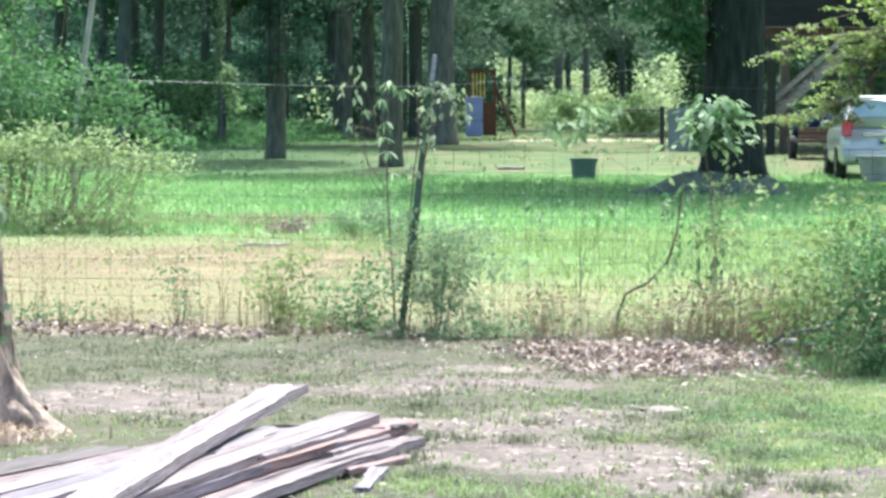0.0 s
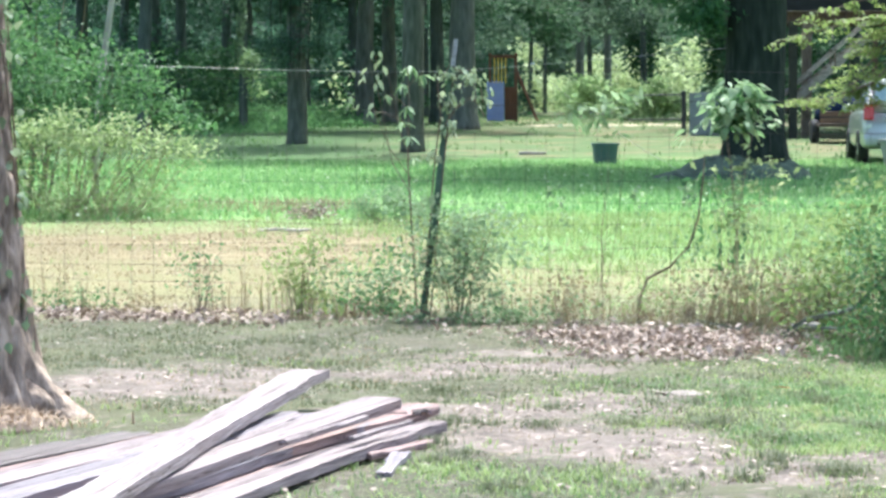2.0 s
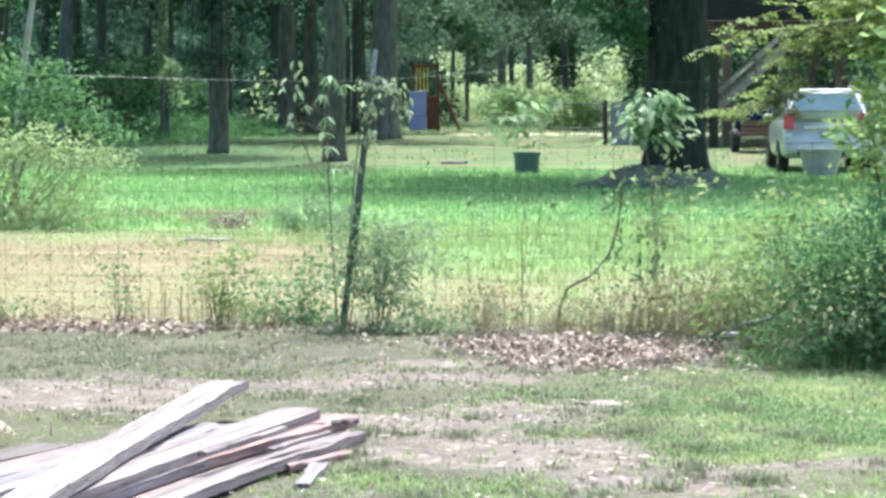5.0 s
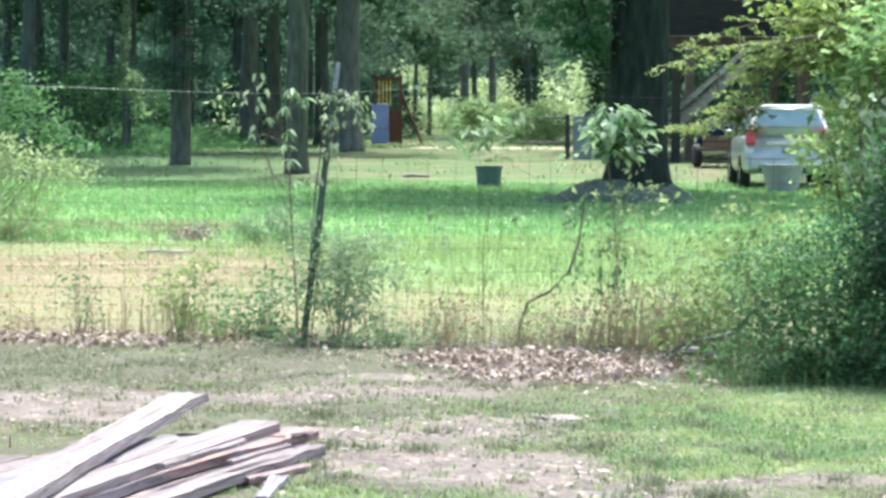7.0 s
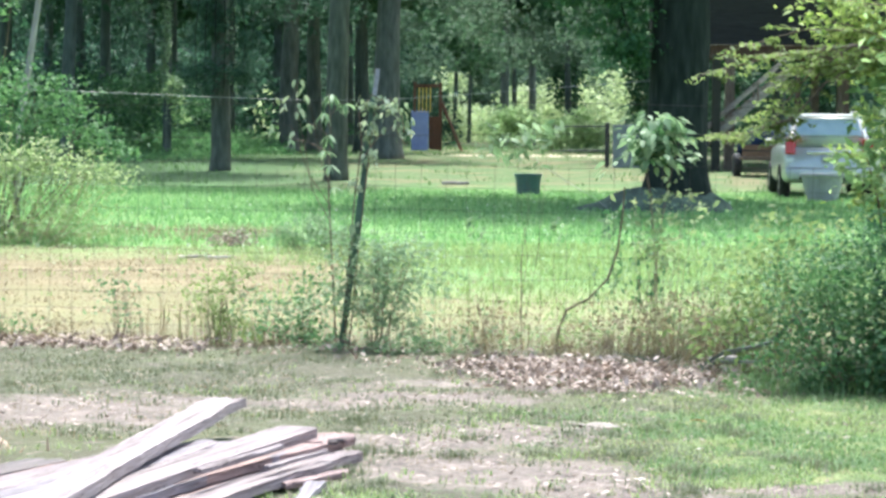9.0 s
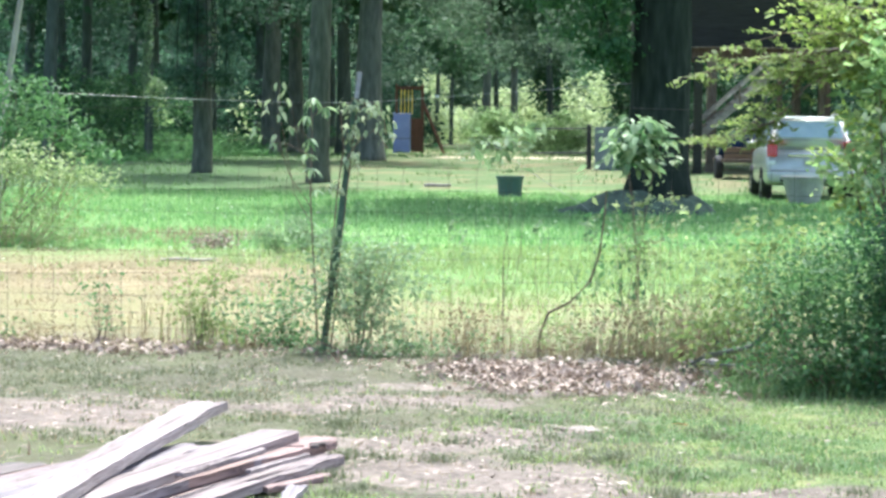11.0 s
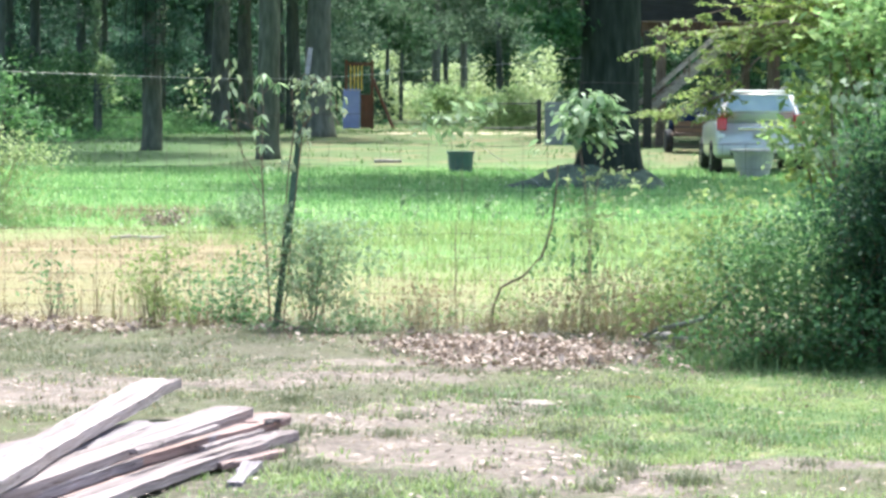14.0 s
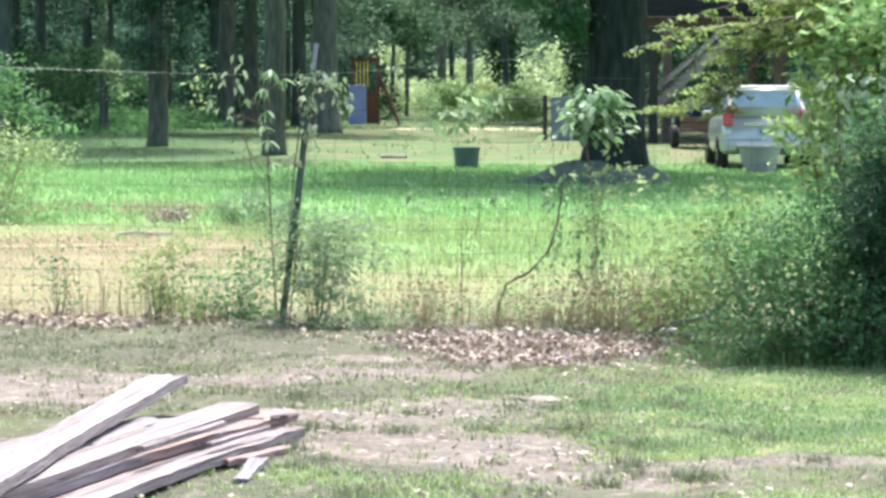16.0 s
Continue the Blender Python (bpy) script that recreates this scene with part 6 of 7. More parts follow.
# ---- woods behind: undergrowth and far trees ----
def undergrowth():
    g = np.random.default_rng(71)
    lobes = []
    for k in range(90):      # dark western undergrowth
        x, y = g.uniform(-22, -6.0), g.uniform(98, 130)
        lobes.append((x, y, g.uniform(0.6, 3.4), g.uniform(0.9, 1.8), g.uniform(0.9, 1.8), g.uniform(0.6, 1.3)))
    for k in range(30):
        x, y = g.uniform(-6, 2.5), g.uniform(128, 150)
        lobes.append((x, y, g.uniform(0.6, 6), g.uniform(0.9, 1.8), g.uniform(0.9, 1.8), g.uniform(0.6, 1.6)))
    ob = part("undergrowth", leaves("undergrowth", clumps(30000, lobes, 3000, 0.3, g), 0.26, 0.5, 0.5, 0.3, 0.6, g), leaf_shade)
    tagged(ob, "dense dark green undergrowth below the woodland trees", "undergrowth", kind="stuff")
    lobes = []
    for k in range(38):      # clearing shrubs, sunlight painted into the leaf colour
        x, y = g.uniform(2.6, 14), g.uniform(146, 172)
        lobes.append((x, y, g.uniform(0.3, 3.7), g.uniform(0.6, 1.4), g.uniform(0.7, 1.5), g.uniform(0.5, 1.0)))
    # bright bushes under the trees get the same sunlight-painted leaves
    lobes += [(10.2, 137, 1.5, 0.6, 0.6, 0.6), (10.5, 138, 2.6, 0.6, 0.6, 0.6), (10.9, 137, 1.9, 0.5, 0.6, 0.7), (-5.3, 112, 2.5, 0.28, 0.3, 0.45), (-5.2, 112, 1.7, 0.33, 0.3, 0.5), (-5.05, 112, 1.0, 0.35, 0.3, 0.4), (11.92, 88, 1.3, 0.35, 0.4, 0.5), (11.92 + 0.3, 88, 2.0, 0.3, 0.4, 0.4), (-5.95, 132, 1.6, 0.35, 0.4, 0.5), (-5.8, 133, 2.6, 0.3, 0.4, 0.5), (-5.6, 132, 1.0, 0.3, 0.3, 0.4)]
    ob = part("clearing_shrubs", leaves("clearing_shrubs", clumps(13000, lobes, 1300, 0.34, g), 0.26, 0.5, 0.5, 0.3, 0.6, g), leaf_sunlit)
    tagged(ob, "yellow-green shrubs behind the trees with sunlight painted into their leaves", "shrubs", kind="stuff")
    lobes = [(8.45, 130, z, 0.8, 0.8, 0.7) for z in (2.6, 3.4, 4.3, 5.2, 6.2)] + [(11.9, 126, z, 0.9, 1.0, 0.9) for z in (2.6, 3.8, 5.0, 6.4)] + [(12.6, 120, z, 1.2, 1.0, 0.9) for z in (1.6, 2.8, 4.2, 5.6)]
    lobes += [(g.uniform(1.0, 5.0), g.uniform(122, 134), g.uniform(4.2, 7.5), 0.8, 0.8, 0.45) for _ in range(12)]
    ob = part("drooping_boughs", leaves("drooping_boughs", clumps(12000, lobes, 1200, 0.26, g), 0.22, 0.5, 0.5, 0.6, 0.55, g), leaf_wood)
    tagged(ob, "dark drooping boughs before the sunlit clearing", "foliage", kind="stuff")
    lobes = [(g.uniform(4.2, 8.2), g.uniform(104, 116), g.uniform(0.25, 1.6), g.uniform(0.4, 0.8), 0.6, g.uniform(0.3, 0.6)) for _ in range(16)]
    # bush by the clad trunk: brighter leaves paint the sunlight on it
    lobes += [(-6.55, 82.2, 2.1, 0.3, 0.3, 0.35), (-6.35, 82.2, 1.55, 0.34, 0.3, 0.35), (-6.7, 82.2, 2.5, 0.2, 0.3, 0.3)]
    ob = part("edge_shrubs", leaves("edge_shrubs", clumps(9000, lobes, 1000, 0.2, g), 0.15, 0.5, 0.5, 0.3, 0.55, g), leaf_edge)
    tagged(ob, "green shrubs along the clearing and a brightened bush by a vine", "shrubs", kind="stuff")
    lobes = [(g.uniform(-26, 1.5), g.uniform(122, 136), g.uniform(0.2, 1.4), g.uniform(1.0, 2.0), 1.0, g.uniform(0.4, 0.8)) for _ in range(40)]
    ob = part("low_thicket", leaves("low_thicket", clumps(12000, lobes, 1200, 0.3, g), 0.24, 0.5, 0.5, 0.3, 0.6, g), leaf_wood)
    tagged(ob, "low dark thicket closing the wood floor", "undergrowth", kind="stuff")
    # ferns and low bushes along the edge of the western wood
    lobes = [(g.uniform(-20, -4.6), g.uniform(95, 108), g.uniform(0.2, 0.75), g.uniform(0.8, 1.5), 0.9, g.uniform(0.25, 0.45)) for _ in range(44)]
    bushes = [(g.uniform(-16, -6.2), g.uniform(84, 92), g.uniform(0.7, 2.7), g.uniform(0.5, 1.1), 0.8, g.uniform(0.4, 0.7)) for _ in range(30)]
    bushes = [q for q in bushes if q[0] < -7.6 or q[2] > 1.4]
    ob = part("woodland_bushes", leaves("woodland_bushes", clumps(11000, bushes, 1200, 0.24, g), 0.15, 0.5, 0.5, 0.3, 0.55, g), leaf_hedge)
    tagged(ob, "dark leafy bushes along the edge of the wood", "undergrowth", kind="stuff")
    lobes += [(-4.6, 104, 1.7, 0.35, 0.4, 0.8), (-4.4, 104, 0.8, 0.5, 0.5, 0.5)]
    ob = part("woodland_ferns", leaves("woodland_ferns", clumps(13000, lobes, 1500, 0.24, g), 0.15, 0.5, 0.5, 0.3, 0.55, g), leaf_fern)
    tagged(ob, "mid-green ferns and bushes along the edge of the wood", "undergrowth", kind="stuff")
    # a bank of lighter low growth where the grass runs in under the western trees
    lobes = [(g.uniform(-9.6, -3.6), g.uniform(91, 97), g.uniform(0.15, 0.5), g.uniform(0.5, 1.0), 0.8, g.uniform(0.2, 0.4)) for _ in range(34)]
    lobes += [(g.uniform(-8.6, -6.6), 94, g.uniform(0.5, 0.85), 0.4, 0.5, 0.2) for _ in range(4)]
    for _ in range(46):      # the growth rises from the grass edge into the wood
        q = g.random()
        x = g.uniform(-8.2, -5.0)
        lobes.append((x, 76 + 19 * q, 0.06 + 0.75 * q + g.normal() * 0.05, g.uniform(0.5, 0.9), 0.9, 0.12 + 0.2 * q))
    ob = part("fern_bank", leaves("fern_bank", clumps(20000, lobes, 2600, 0.14, g), 0.11, 0.5, 0.6, 0.3, 0.5, g), leaf_fern)
    tagged(ob, "low light green ferns and grass under the trees", "undergrowth", kind="stuff")
    lobes = []
    for k in range(70):      # dark trees and brush behind the house
        x, y = g.uniform(9.5, 30), g.uniform(92, 125)
        x = max(x, 0.1 * y + 1.2)
        lobes.append((x, y, g.uniform(0.6, 9), g.uniform(1.2, 2.4), g.uniform(1.2, 2.4), g.uniform(0.8, 1.8)))
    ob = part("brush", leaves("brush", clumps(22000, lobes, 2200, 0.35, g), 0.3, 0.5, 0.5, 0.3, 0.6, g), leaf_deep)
    tagged(ob, "dark leafy brush behind the raised house", "undergrowth", kind="stuff")
    lobes = []
    for k in range(150):     # leafy middle wood, open above the clearing
        x, y = g.uniform(-34, 30), g.uniform(135, 190)
        u = x / y
        if 0.016 < u < 0.1:
            z = g.uniform(4.6, 13)
        else:
            z = g.uniform(0.8, 12)
        lobes.append((x, y, z, g.uniform(1.5, 3), g.uniform(1.5, 3), g.uniform(1.0, 2.0)))
    # west takes the shade-darkened leaf colour, east the haze-greyed one
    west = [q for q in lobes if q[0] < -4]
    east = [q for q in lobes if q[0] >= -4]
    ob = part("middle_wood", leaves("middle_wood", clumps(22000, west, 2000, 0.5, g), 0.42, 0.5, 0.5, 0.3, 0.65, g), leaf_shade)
    tagged(ob, "dense boughs of the western wood, darkened for shade", "wood", kind="stuff")
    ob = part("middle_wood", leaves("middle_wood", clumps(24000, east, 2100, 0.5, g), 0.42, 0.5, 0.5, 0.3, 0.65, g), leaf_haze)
    tagged(ob, "leafy boughs over the clearing, greyed for haze", "wood", kind="stuff")
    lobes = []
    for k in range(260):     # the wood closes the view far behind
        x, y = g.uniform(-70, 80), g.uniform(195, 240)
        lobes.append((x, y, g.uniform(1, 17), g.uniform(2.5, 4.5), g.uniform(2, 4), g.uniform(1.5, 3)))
    # haze painted into the eastern leaves, shade into the western
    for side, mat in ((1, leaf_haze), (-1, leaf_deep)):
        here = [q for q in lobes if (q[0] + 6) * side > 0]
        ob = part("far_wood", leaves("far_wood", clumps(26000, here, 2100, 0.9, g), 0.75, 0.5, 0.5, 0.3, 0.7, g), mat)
        tagged(ob, "far wall of woodland greyed for haze" if side > 0 else "far wall of woodland darkened for shade", "wood", kind="stuff")
    lobes = []
    for k in range(60):      # low hanging boughs under the canopy
        x, y = g.uniform(-14, 13), g.uniform(86, 135)
        if -9 < x < -3 and 90 < y < 123:
            y = 124 + (y - 90) * 0.3
        lobes.append((x, y, g.uniform(4.2, 7.0), g.uniform(0.8, 1.6), g.uniform(0.8, 1.6), g.uniform(0.5, 1.0)))
    # again hazed leaf colour to the east, shaded to the west
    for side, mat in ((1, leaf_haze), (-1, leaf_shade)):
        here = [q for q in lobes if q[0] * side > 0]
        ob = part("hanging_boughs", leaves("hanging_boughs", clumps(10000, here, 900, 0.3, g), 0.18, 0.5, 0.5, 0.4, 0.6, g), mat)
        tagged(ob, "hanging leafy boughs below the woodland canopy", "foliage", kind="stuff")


undergrowth()


def far_backdrop():
    """Bumpy wall of far wood that closes the horizon all round."""
    n, h = 240, 14
    v, f = [], []
    for i in range(n):
        a = 2 * math.pi * i / n
        for j in range(h):
            t = j / (h - 1)
            r = 420 + 14 * noise.noise(Vector((math.cos(a) * 20, math.sin(a) * 20, t * 5))) + 30 * t * t
            top = 30 + 9 * noise.noise(Vector((math.cos(a) * 30, math.sin(a) * 30, 3)))
            v.append((r * math.sin(a), r * math.cos(a), -1 + top * t))
    for i in range(n):
        for j in range(h - 1):
            f.append((i * h + j, i * h + j + 1, ((i + 1) % n) * h + j + 1, ((i + 1) % n) * h + j))
    ob = part("backdrop", raw_mesh("backdrop", v, f), far_mat)
    tagged(ob, "far dark green wooded skyline", "wood", kind="structure")


far_backdrop()


# ---- ground cover ----
def ground_cover():
    def off_pile(x, y):
        return ~((y < 12.3) & (x < -0.1) & (x > -2.3))

    def yard_keep(x, y):
        thick = 0.45 * patchy(x, y, 1.1, 0.4) + 0.55 * patchy(x, y * 1.4, 4.6, 1.4)
        return np.clip(0.12 + 0.88 * (thick > 0.48), 0, 1) * off_pile(x, y) * (1 - 0.85 * bare_at(x, y)) * (1 - 0.7 * ((x > 1.4) & (y < 13.0)))
    r = tufts(15000, -4.2, 4.6, 8.5, 17.0, 9, 0.05, yard_keep)
    tagged(part("yard_grass", blades("yard_grass", r, 0.03, 0.0028, 2.2), grass_dull), "thin short grass tufts of the worn yard", "grass", kind="stuff")
    r = tufts(5000, -4.2, 4.6, 8.5, 17.2, 6, 0.04, lambda x, y: (0.2 + 0.6 * (patchy(x, y, 0.8, 2.0) > 0.55)) * off_pile(x, y) * (1 - 0.6 * bare_at(x, y)))
    tagged(part("yard_straw", blades("yard_straw", r, 0.02, 0.0025, 2.6), grass_straw), "dry straw lying among thin yard grass", "straw", kind="stuff")

    def lawn_keep(x, y):
        east = np.clip((x - 0.8 + 0.5 * patchy(x, y, 1.7, 0.3)) * 1.4, 0, 1) * (y < 15.4) * (y > 10.7)
        near = (np.hypot((x - 0.15) / 0.55, (y - 10.1) / 0.5) < 1) + (y < 9.9) * (patchy(x, y, 2.4, 0.3) > 0.45)
        far = np.clip((y - 0.8 * x - 11.6) / 1.2, 0, 1)
        return np.clip(east + near, 0, 1) * (1 - 0.92 * bare_at(x, y)) * (1 - 0.7 * far)

    def lush(x, y):
        return (0.65 * patchy(x, y * 1.6, 1.3, 0.9) + 0.35 * patchy(x, y, 4.1, 2.2)) > 0.5
    r = tufts(12000, -0.6, 4.8, 8.6, 15.6, 10, 0.045, lambda x, y: lawn_keep(x, y) * lush(x, y))
    r = r[(r[:, 1] > 10.7) | (rng.random(len(r)) < 0.2)]
    tagged(part("lawn_grass", blades("lawn_grass", r, 0.03, 0.003, 2.0), grass_lawn), "deep green short grass patches in the yard", "grass", kind="stuff")
    r = tufts(12000, -0.6, 4.8, 8.6, 15.6, 9, 0.045, lambda x, y: lawn_keep(x, y) * np.where(lush(x, y), 0.2, 0.9))
    tagged(part("lawn_lime", blades("lawn_lime", r, 0.028, 0.003, 2.2), grass_lime), "yellow-green sunlit short grass in the yard", "grass", kind="stuff")
    r = tufts(9000, -6.5, 7, 17.6, 32.0, 7, 0.07, lambda x, y: np.clip(0.45 + 0.35 * x + 0.5 * (y > 27), 0.04, 1) * np.clip((y - 18.5) / 7.5, 0.08, 1))
    tagged(part("field_grass", blades("field_grass", r, 0.075, 0.005, 1.3), grass_lime), "rough green field grass behind the fence", "grass", kind="stuff")
    r = tufts(4500, -6.5, 4, 17.4, 31.0, 7, 0.09, lambda x, y: np.clip(0.75 - 0.3 * x + 0.5 * (y < 22), 0.1, 1))
    tagged(part("field_straw", blades("field_straw", r, 0.03, 0.0045, 2.8), grass_straw), "dry straw-coloured mown grass behind the fence", "grass", kind="stuff")
    r = tufts(13000, -10, 12, 31.0, 56.0, 6, 0.1, lambda x, y: 0.5 + 0.5 * patchy(x, y, 0.5, 1.0))
    tagged(part("meadow_grass", blades("meadow_grass", r, 0.085, 0.009, 1.3), grass_green), "bright green meadow grass", "grass", kind="stuff")
    r = tufts(9000, -20, 24, 56.0, 130.0, 5, 0.15, lambda x, y: (0.25 + 0.5 * patchy(x, y, 0.3, 3.0)) * np.where((x > -4.5) & (y < 90), 0.35, 1.0))
    tagged(part("woodland_grass", blades("woodland_grass", r, 0.1, 0.014, 0.8), grass_lawn), "thin grass under the woodland trees", "grass", kind="stuff")
    r = tufts(700, -5.5, -1.4, 32.3, 35.8, 5, 0.12, lambda x, y: patchy(x, y, 0.9, 0.2))
    tagged(part("dry_band", blades("dry_band", r, 0.1, 0.005, 1.4), grass_straw), "band of dead brown stalks across the meadow", "grass", kind="stuff")
    # small pale flower heads and leaf tips standing over the grass
    n = 520
    x, y = rng.uniform(-5.0, 6.0, n), rng.uniform(25.0, 46.0, n)
    ok = rng.random(n) < 0.25 + 0.75 * patchy(x, y, 0.7, 1.7)
    c = np.stack([x[ok], y[ok], 0.1 + 0.12 * rng.random(n)[ok]], 1)
    tagged(part("meadow_flowers", leaves("meadow_flowers", c, 0.04, 0.5, 0.8, 0.0, 0.8), petal_mat), "small pale flower heads scattered over the meadow", "flowers", kind="stuff")
    # clods, chips and twigs on the bare soil
    n = 40000
    x, y = rng.uniform(-3.5, 3.5, n), rng.uniform(9.0, 16.5, n)
    ok = rng.random(n) < 0.08 + 0.55 * bare_at(x, y) * (0.3 + patchy(x, y, 2.3, 2.2))
    x, y = x[ok], y[ok]
    c = np.stack([x, y, 0.04 + 0 * x], 1)
    me = leaves("chips", c, 0.031, 1.0, 2.2, 0.0, 0.45)
    me.transform(Matrix.Diagonal((1, 1, 0.3, 1)))
    tagged(part("chips", me, chip_mat), "bark chips, twigs and dead leaves on bare soil", "chips", kind="stuff")
    # lush tufts where the mower does not reach: by the trunk, the pile and the near edge
    spots = [(-2.0, 11.5, 0.35, 0.5, 260), (-1.75, 12.2, 0.25, 0.35, 120), (-0.15, 10.6, 0.3, 0.35, 200), (0.45, 9.9, 0.4, 0.25, 220), (0.1, 10.1, 0.3, 0.25, 120), (1.75, 10.1, 0.2, 0.2, 140), (1.2, 10.9, 0.25, 0.3, 90),
             (0.35, 12.6, 0.3, 0.4, 120), (0.75, 13.4, 0.5, 0.5, 160), (-0.6, 14.6, 0.6, 0.5, 160)]
    k = np.concatenate([np.repeat(i, q[4]) for i, q in enumerate(spots)])
    q = np.array(spots)[k]
    c = q[:, :2] + rng.normal(size=(len(k), 2)) * q[:, 2:4]
    c = c[::4]
    k = np.repeat(np.arange(len(c)), 8)
    c = c[k] + rng.normal(size=(len(k), 2)) * 0.025
    c = np.stack([c[:, 0], c[:, 1], np.zeros(len(c)) - 0.004], 1)
    tagged(part("lush_tufts", blades("lush_tufts", c, 0.036, 0.0028, 1.9), grass_lime), "lush uncut grass tufts in the yard", "grass", kind="stuff")
    # longer grass at the foot of the east shrub, out of the mower's reach
    n = 2600
    x = rng.uniform(1.9, 4.6, n)
    c = np.stack([x, 15.0 - 0.3 * (x - 1.9) + rng.normal(size=n) * 0.25, np.zeros(n)], 1)
    tagged(part("shrub_fringe", blades("shrub_fringe", c, 0.075, 0.004, 1.4), grass_lawn), "longer uncut grass along the shrub's foot", "grass", kind="stuff")
    # single clumps of longer grass on the bare soil
    m = 30
    cx, cy = rng.uniform(-0.2, 2.1, m), rng.uniform(9.8, 13.6, m)
    k = np.repeat(np.arange(m), 110)
    c = np.stack([cx[k] + rng.normal(size=len(k)) * 0.05, cy[k] + rng.normal(size=len(k)) * 0.06, np.zeros(len(k)) - 0.004], 1)
    tagged(part("grass_clumps", blades("grass_clumps", c, 0.042, 0.003, 1.7), grass_dull), "scattered longer grass clumps on worn soil", "grass", kind="stuff")
    # tall dry stalks along the fence
    n = 1050
    x = np.where(rng.random(n) < 0.5, rng.uniform(-3.6, 3.4, n), rng.normal(1.75, 0.6, n))
    y = fence_y(x) - 0.1 * (x > 0.5) + rng.normal(size=n) * np.where(x > 0.5, 0.3, 0.12)
    tagged(part("fence_stalks", blades("fence_stalks", np.stack([x, y, np.zeros(n)], 1), 0.22 + 0.1 * np.sin(x * 4), 0.003, 0.8), grass_straw), "tall dry grass stalks along the fence", "grass", kind="stuff")
    # leaf litter blown against the fence
    n = 14000
    x = np.where(rng.random(n) < 0.48, rng.uniform(-3.8, 0.9, n), rng.normal(1.15, 0.42, n))
    x = x[(rng.random(n) > 0.8 * np.clip((x + 1.5) / 0.5, 0, 1) * np.clip((0.75 - x) / 0.5, 0, 1)) & (x < 2.1)]
    n = len(x)
    east = np.clip((x + 0.3) / 1.0, 0, 1)
    off = -0.38 - 1.3 * east + rng.normal(size=n) * (0.3 + 0.16 * east)
    c = np.stack([x, fence_y(x) + off, 0.012 + 0.035 * rng.random(n) ** 2 + 0.035 * (x > 0.5) * rng.random(n)], 1)
    c = c[rng.random(n) < 0.25 + 1.1 * patchy(c[:, 0], c[:, 1] * 2.0, 3.0, 0.9) ** 2]
    tagged(part("leaf_litter", leaves("leaf_litter", c, 0.04, 0.75, 1.2, 0.0, 0.5), litter_mat), "brown fallen leaves blown along the fence", "leaves", kind="stuff")


ground_cover()

# ---- small things lying about ----
bm = bmesh.new()
bmesh.ops.create_icosphere(bm, subdivisions=3, radius=1, matrix=Matrix.Diagonal((0.11, 0.05, 0.012, 1)))
for v in bm.verts:
    v.co += Vector((noise.noise(v.co * 20), noise.noise(v.co * 20 + Vector((5, 0, 0))), noise.noise(v.co * 20 + Vector((0, 7, 0))) * 0.3)) * 0.05
straw = thing("straw_heap", "dry reddish straw and bark heaped at a trunk's foot", "straw", pose(-2.05, 11.75, 0))
g = np.random.default_rng(97)
q = g.normal(size=(700, 2)) * np.array([0.18, 0.12])
tagged(part("straw", blades("straw", np.stack([q[:, 0], q[:, 1], 0.05 * np.exp(-(q ** 2).sum(1) / 0.04)], 1), 0.05, 0.004, 3.0, 0.5, g), litter_straw, straw), kind="stuff")
part("earth", lathe([(0.3, -0.02), (0.26, 0.02), (0.15, 0.05), (0.02, 0.06)], 20), turned_soil, straw, smooth=True)
rock = part("stone", bm, stone_mat)
rock.matrix_basis = pose(1.02, 12.84, 0.012, 0, 0, -12)
tagged(rock, "pale flat stone lying on the bare soil", "stone")
for k, (x, y, h, ln, w, red) in enumerate([(-0.215, 10.68, 5.0, 0.6, 0.07, 0), (-0.12, 11.05, 30.0, 0.5, 0.05, 1)]):
    o = board(x, y, 0.03, h, 0.0, ln, w, 0.022, board_red if red else board_gray, 90 + k, 0.04, "broken scrap of board on the grass beside the pile")
    o.name = "wood_scrap"

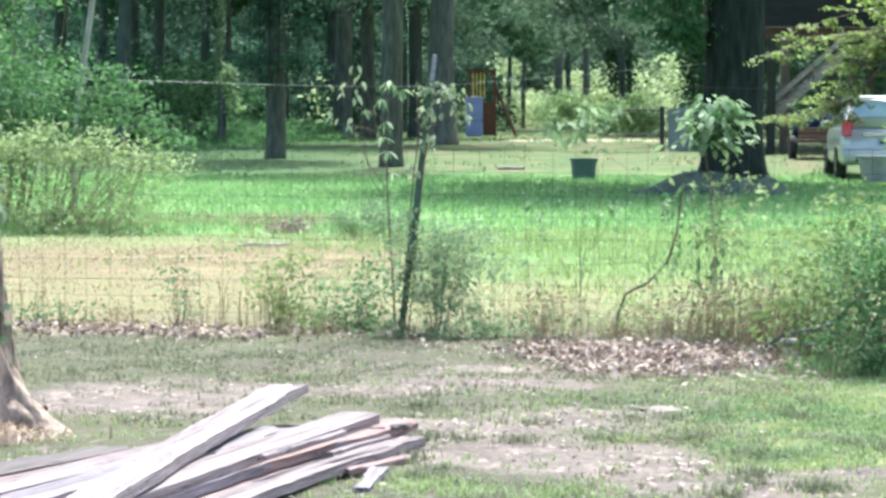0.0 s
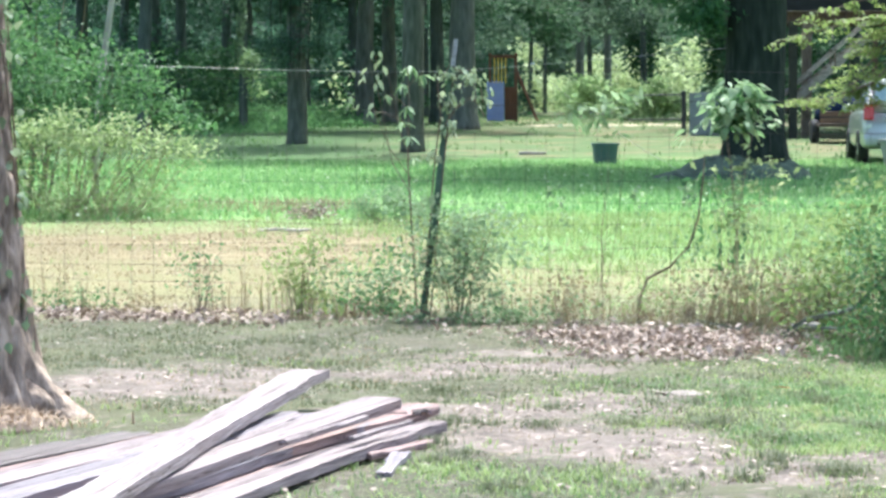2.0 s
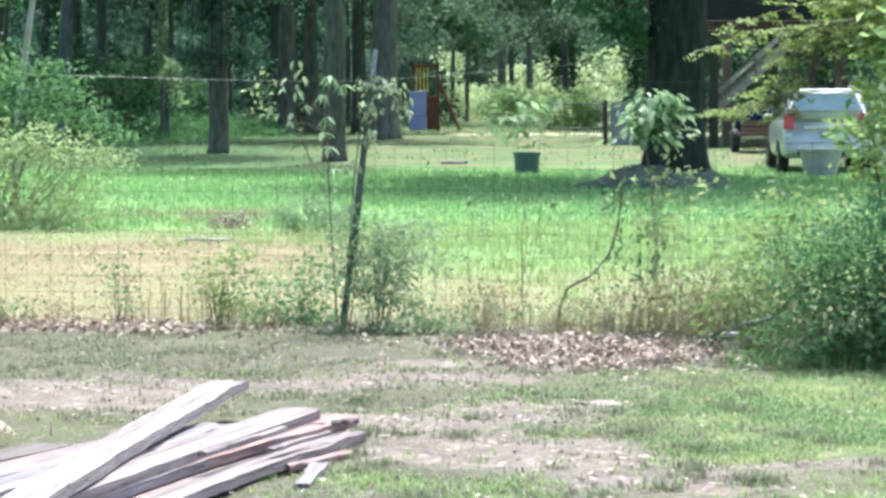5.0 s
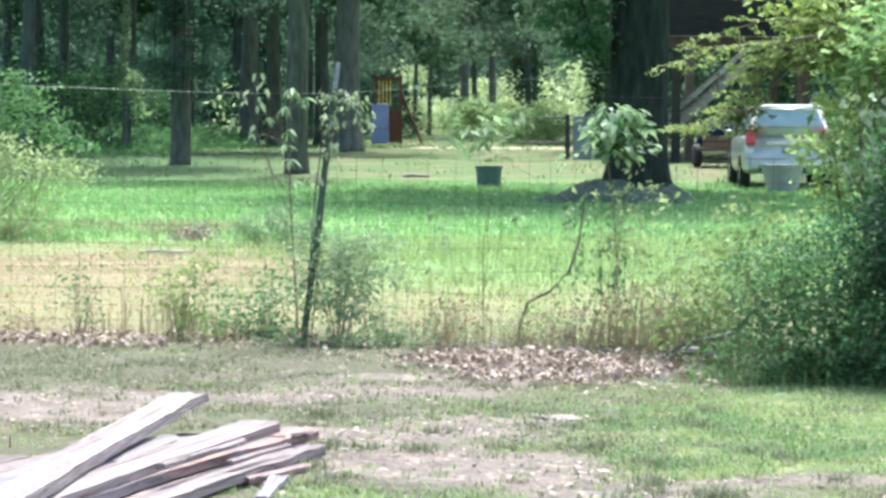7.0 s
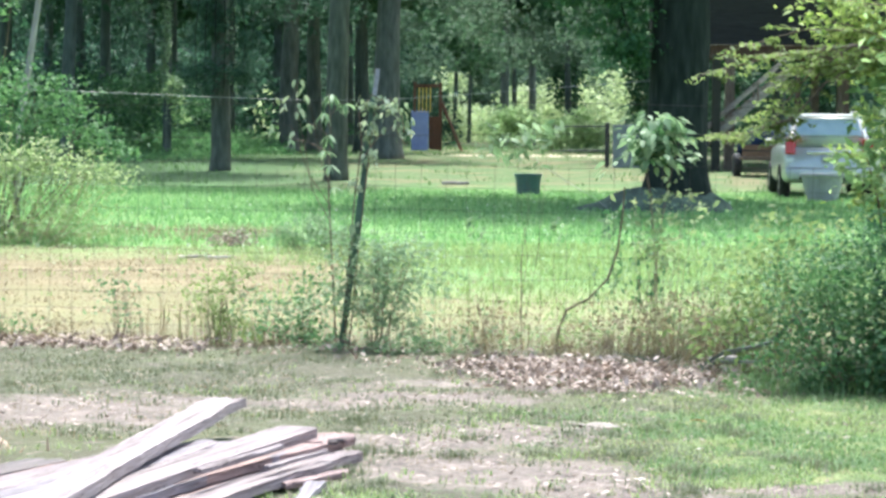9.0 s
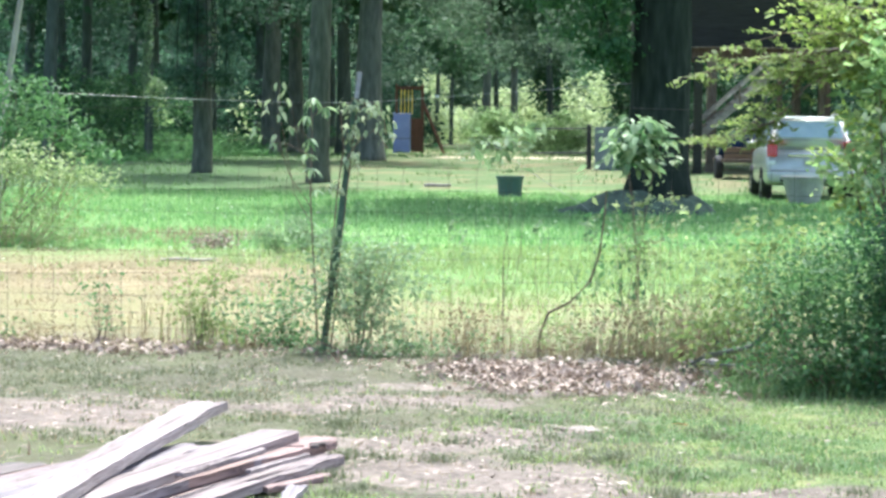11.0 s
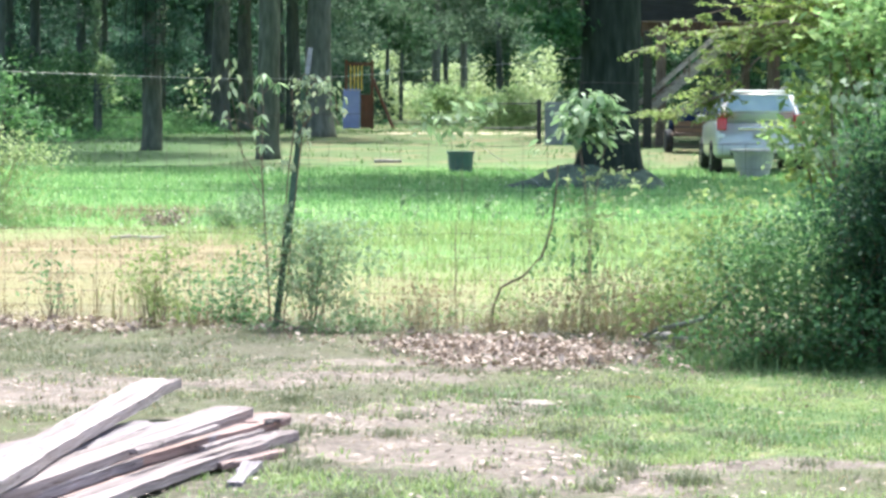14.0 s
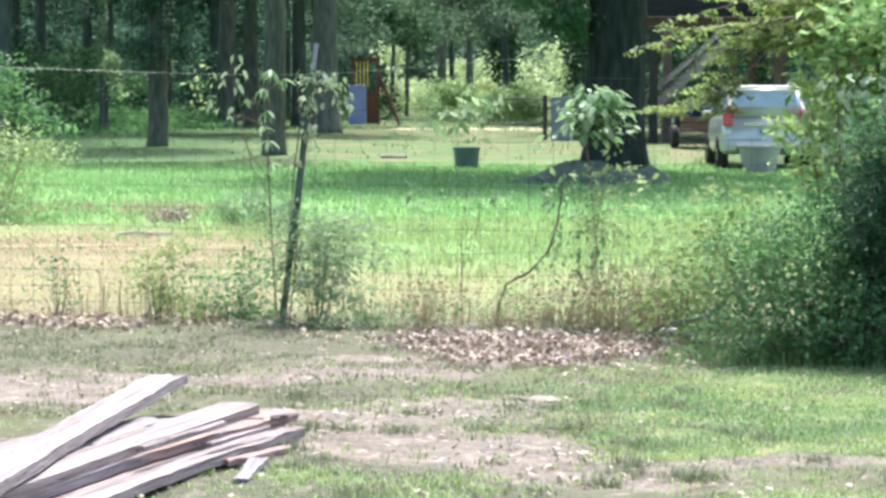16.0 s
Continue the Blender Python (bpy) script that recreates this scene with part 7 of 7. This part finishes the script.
log = part("log", tube([(-0.5, 0, 0), (-0.15, 0.02, 0.01), (0.2, -0.01, 0.0), (0.5, 0.02, 0.01)], [0.014, 0.018, 0.016, 0.012], 8, 0.1), pale_wood)
log.matrix_basis = pose(-1.86, 28.2, 0.02, 0, 0, -4) @ Matrix.Diagonal((0.58, 1, 1, 1))
tagged(log, "pale barkless log lying in the mown field", "log")
log = part("log", tube([(-0.5, 0, 0), (-0.15, 0.02, 0.01), (0.2, -0.01, 0.0), (0.5, 0.02, 0.01)], [0.035, 0.04, 0.035, 0.03], 8, 0.1), bark_pale)
log.matrix_basis = pose(1.5, 60.0, float(ground_z(1.5, 60)) + 0.03, 0, 0, 3) @ Matrix.Diagonal((0.6, 1, 1, 1))
tagged(log, "pale log lying under the trees", "log")
stick = thing("branch", "", "", pose(1.86, 15.78, 0.012))
for k, (a, b) in enumerate([((0.45, -0.9, 0.42), 0.012), ((0.36, -0.8, 0.22), 0.008), ((0.34, 0.1, 0.3), 0.006), ((0.5, -0.6, 0.36), 0.007), ((-0.5, 0.1, 0.1), 0.006)]):
    part("twig", tube([(-0.05 + 0.05 * k, 0.03 * k, 0.0), (a[0] * 0.3, 0.02, a[2] * 0.26), (a[0] * 0.62, a[1], a[2] * 0.58), a], [b, b * 0.9, b * 0.7, b * 0.4], 6, 0.2, seed=k), bark_gray, stick)
tagged(stick, "fallen grey-brown branch resting against the shrub", "branch")


# one orange leaf in the lawn and a short pale billet by the shrub
leaf = part("fallen_leaf", leaf_piece_mesh("fallen_leaf", 0.6), litter_orange)
leaf.matrix_basis = pose(1.56, 12.9, 0.03, 12, 8, 70) @ Matrix.Diagonal((0.09, 0.09, 0.09, 1))
tagged(leaf, "orange-brown fallen leaf lying on the lawn", "leaf")
billet = part("billet", tube([(-0.12, 0, 0), (0, 0.01, 0.006), (0.12, 0, 0.0)], [0.022, 0.026, 0.02], 9, 0.15), bark_pale, smooth=True)
billet.matrix_basis = pose(2.09, 16.28, 0.03, 0, 0, 6)
tagged(billet, "short pale billet of wood beside leaf litter", "log")
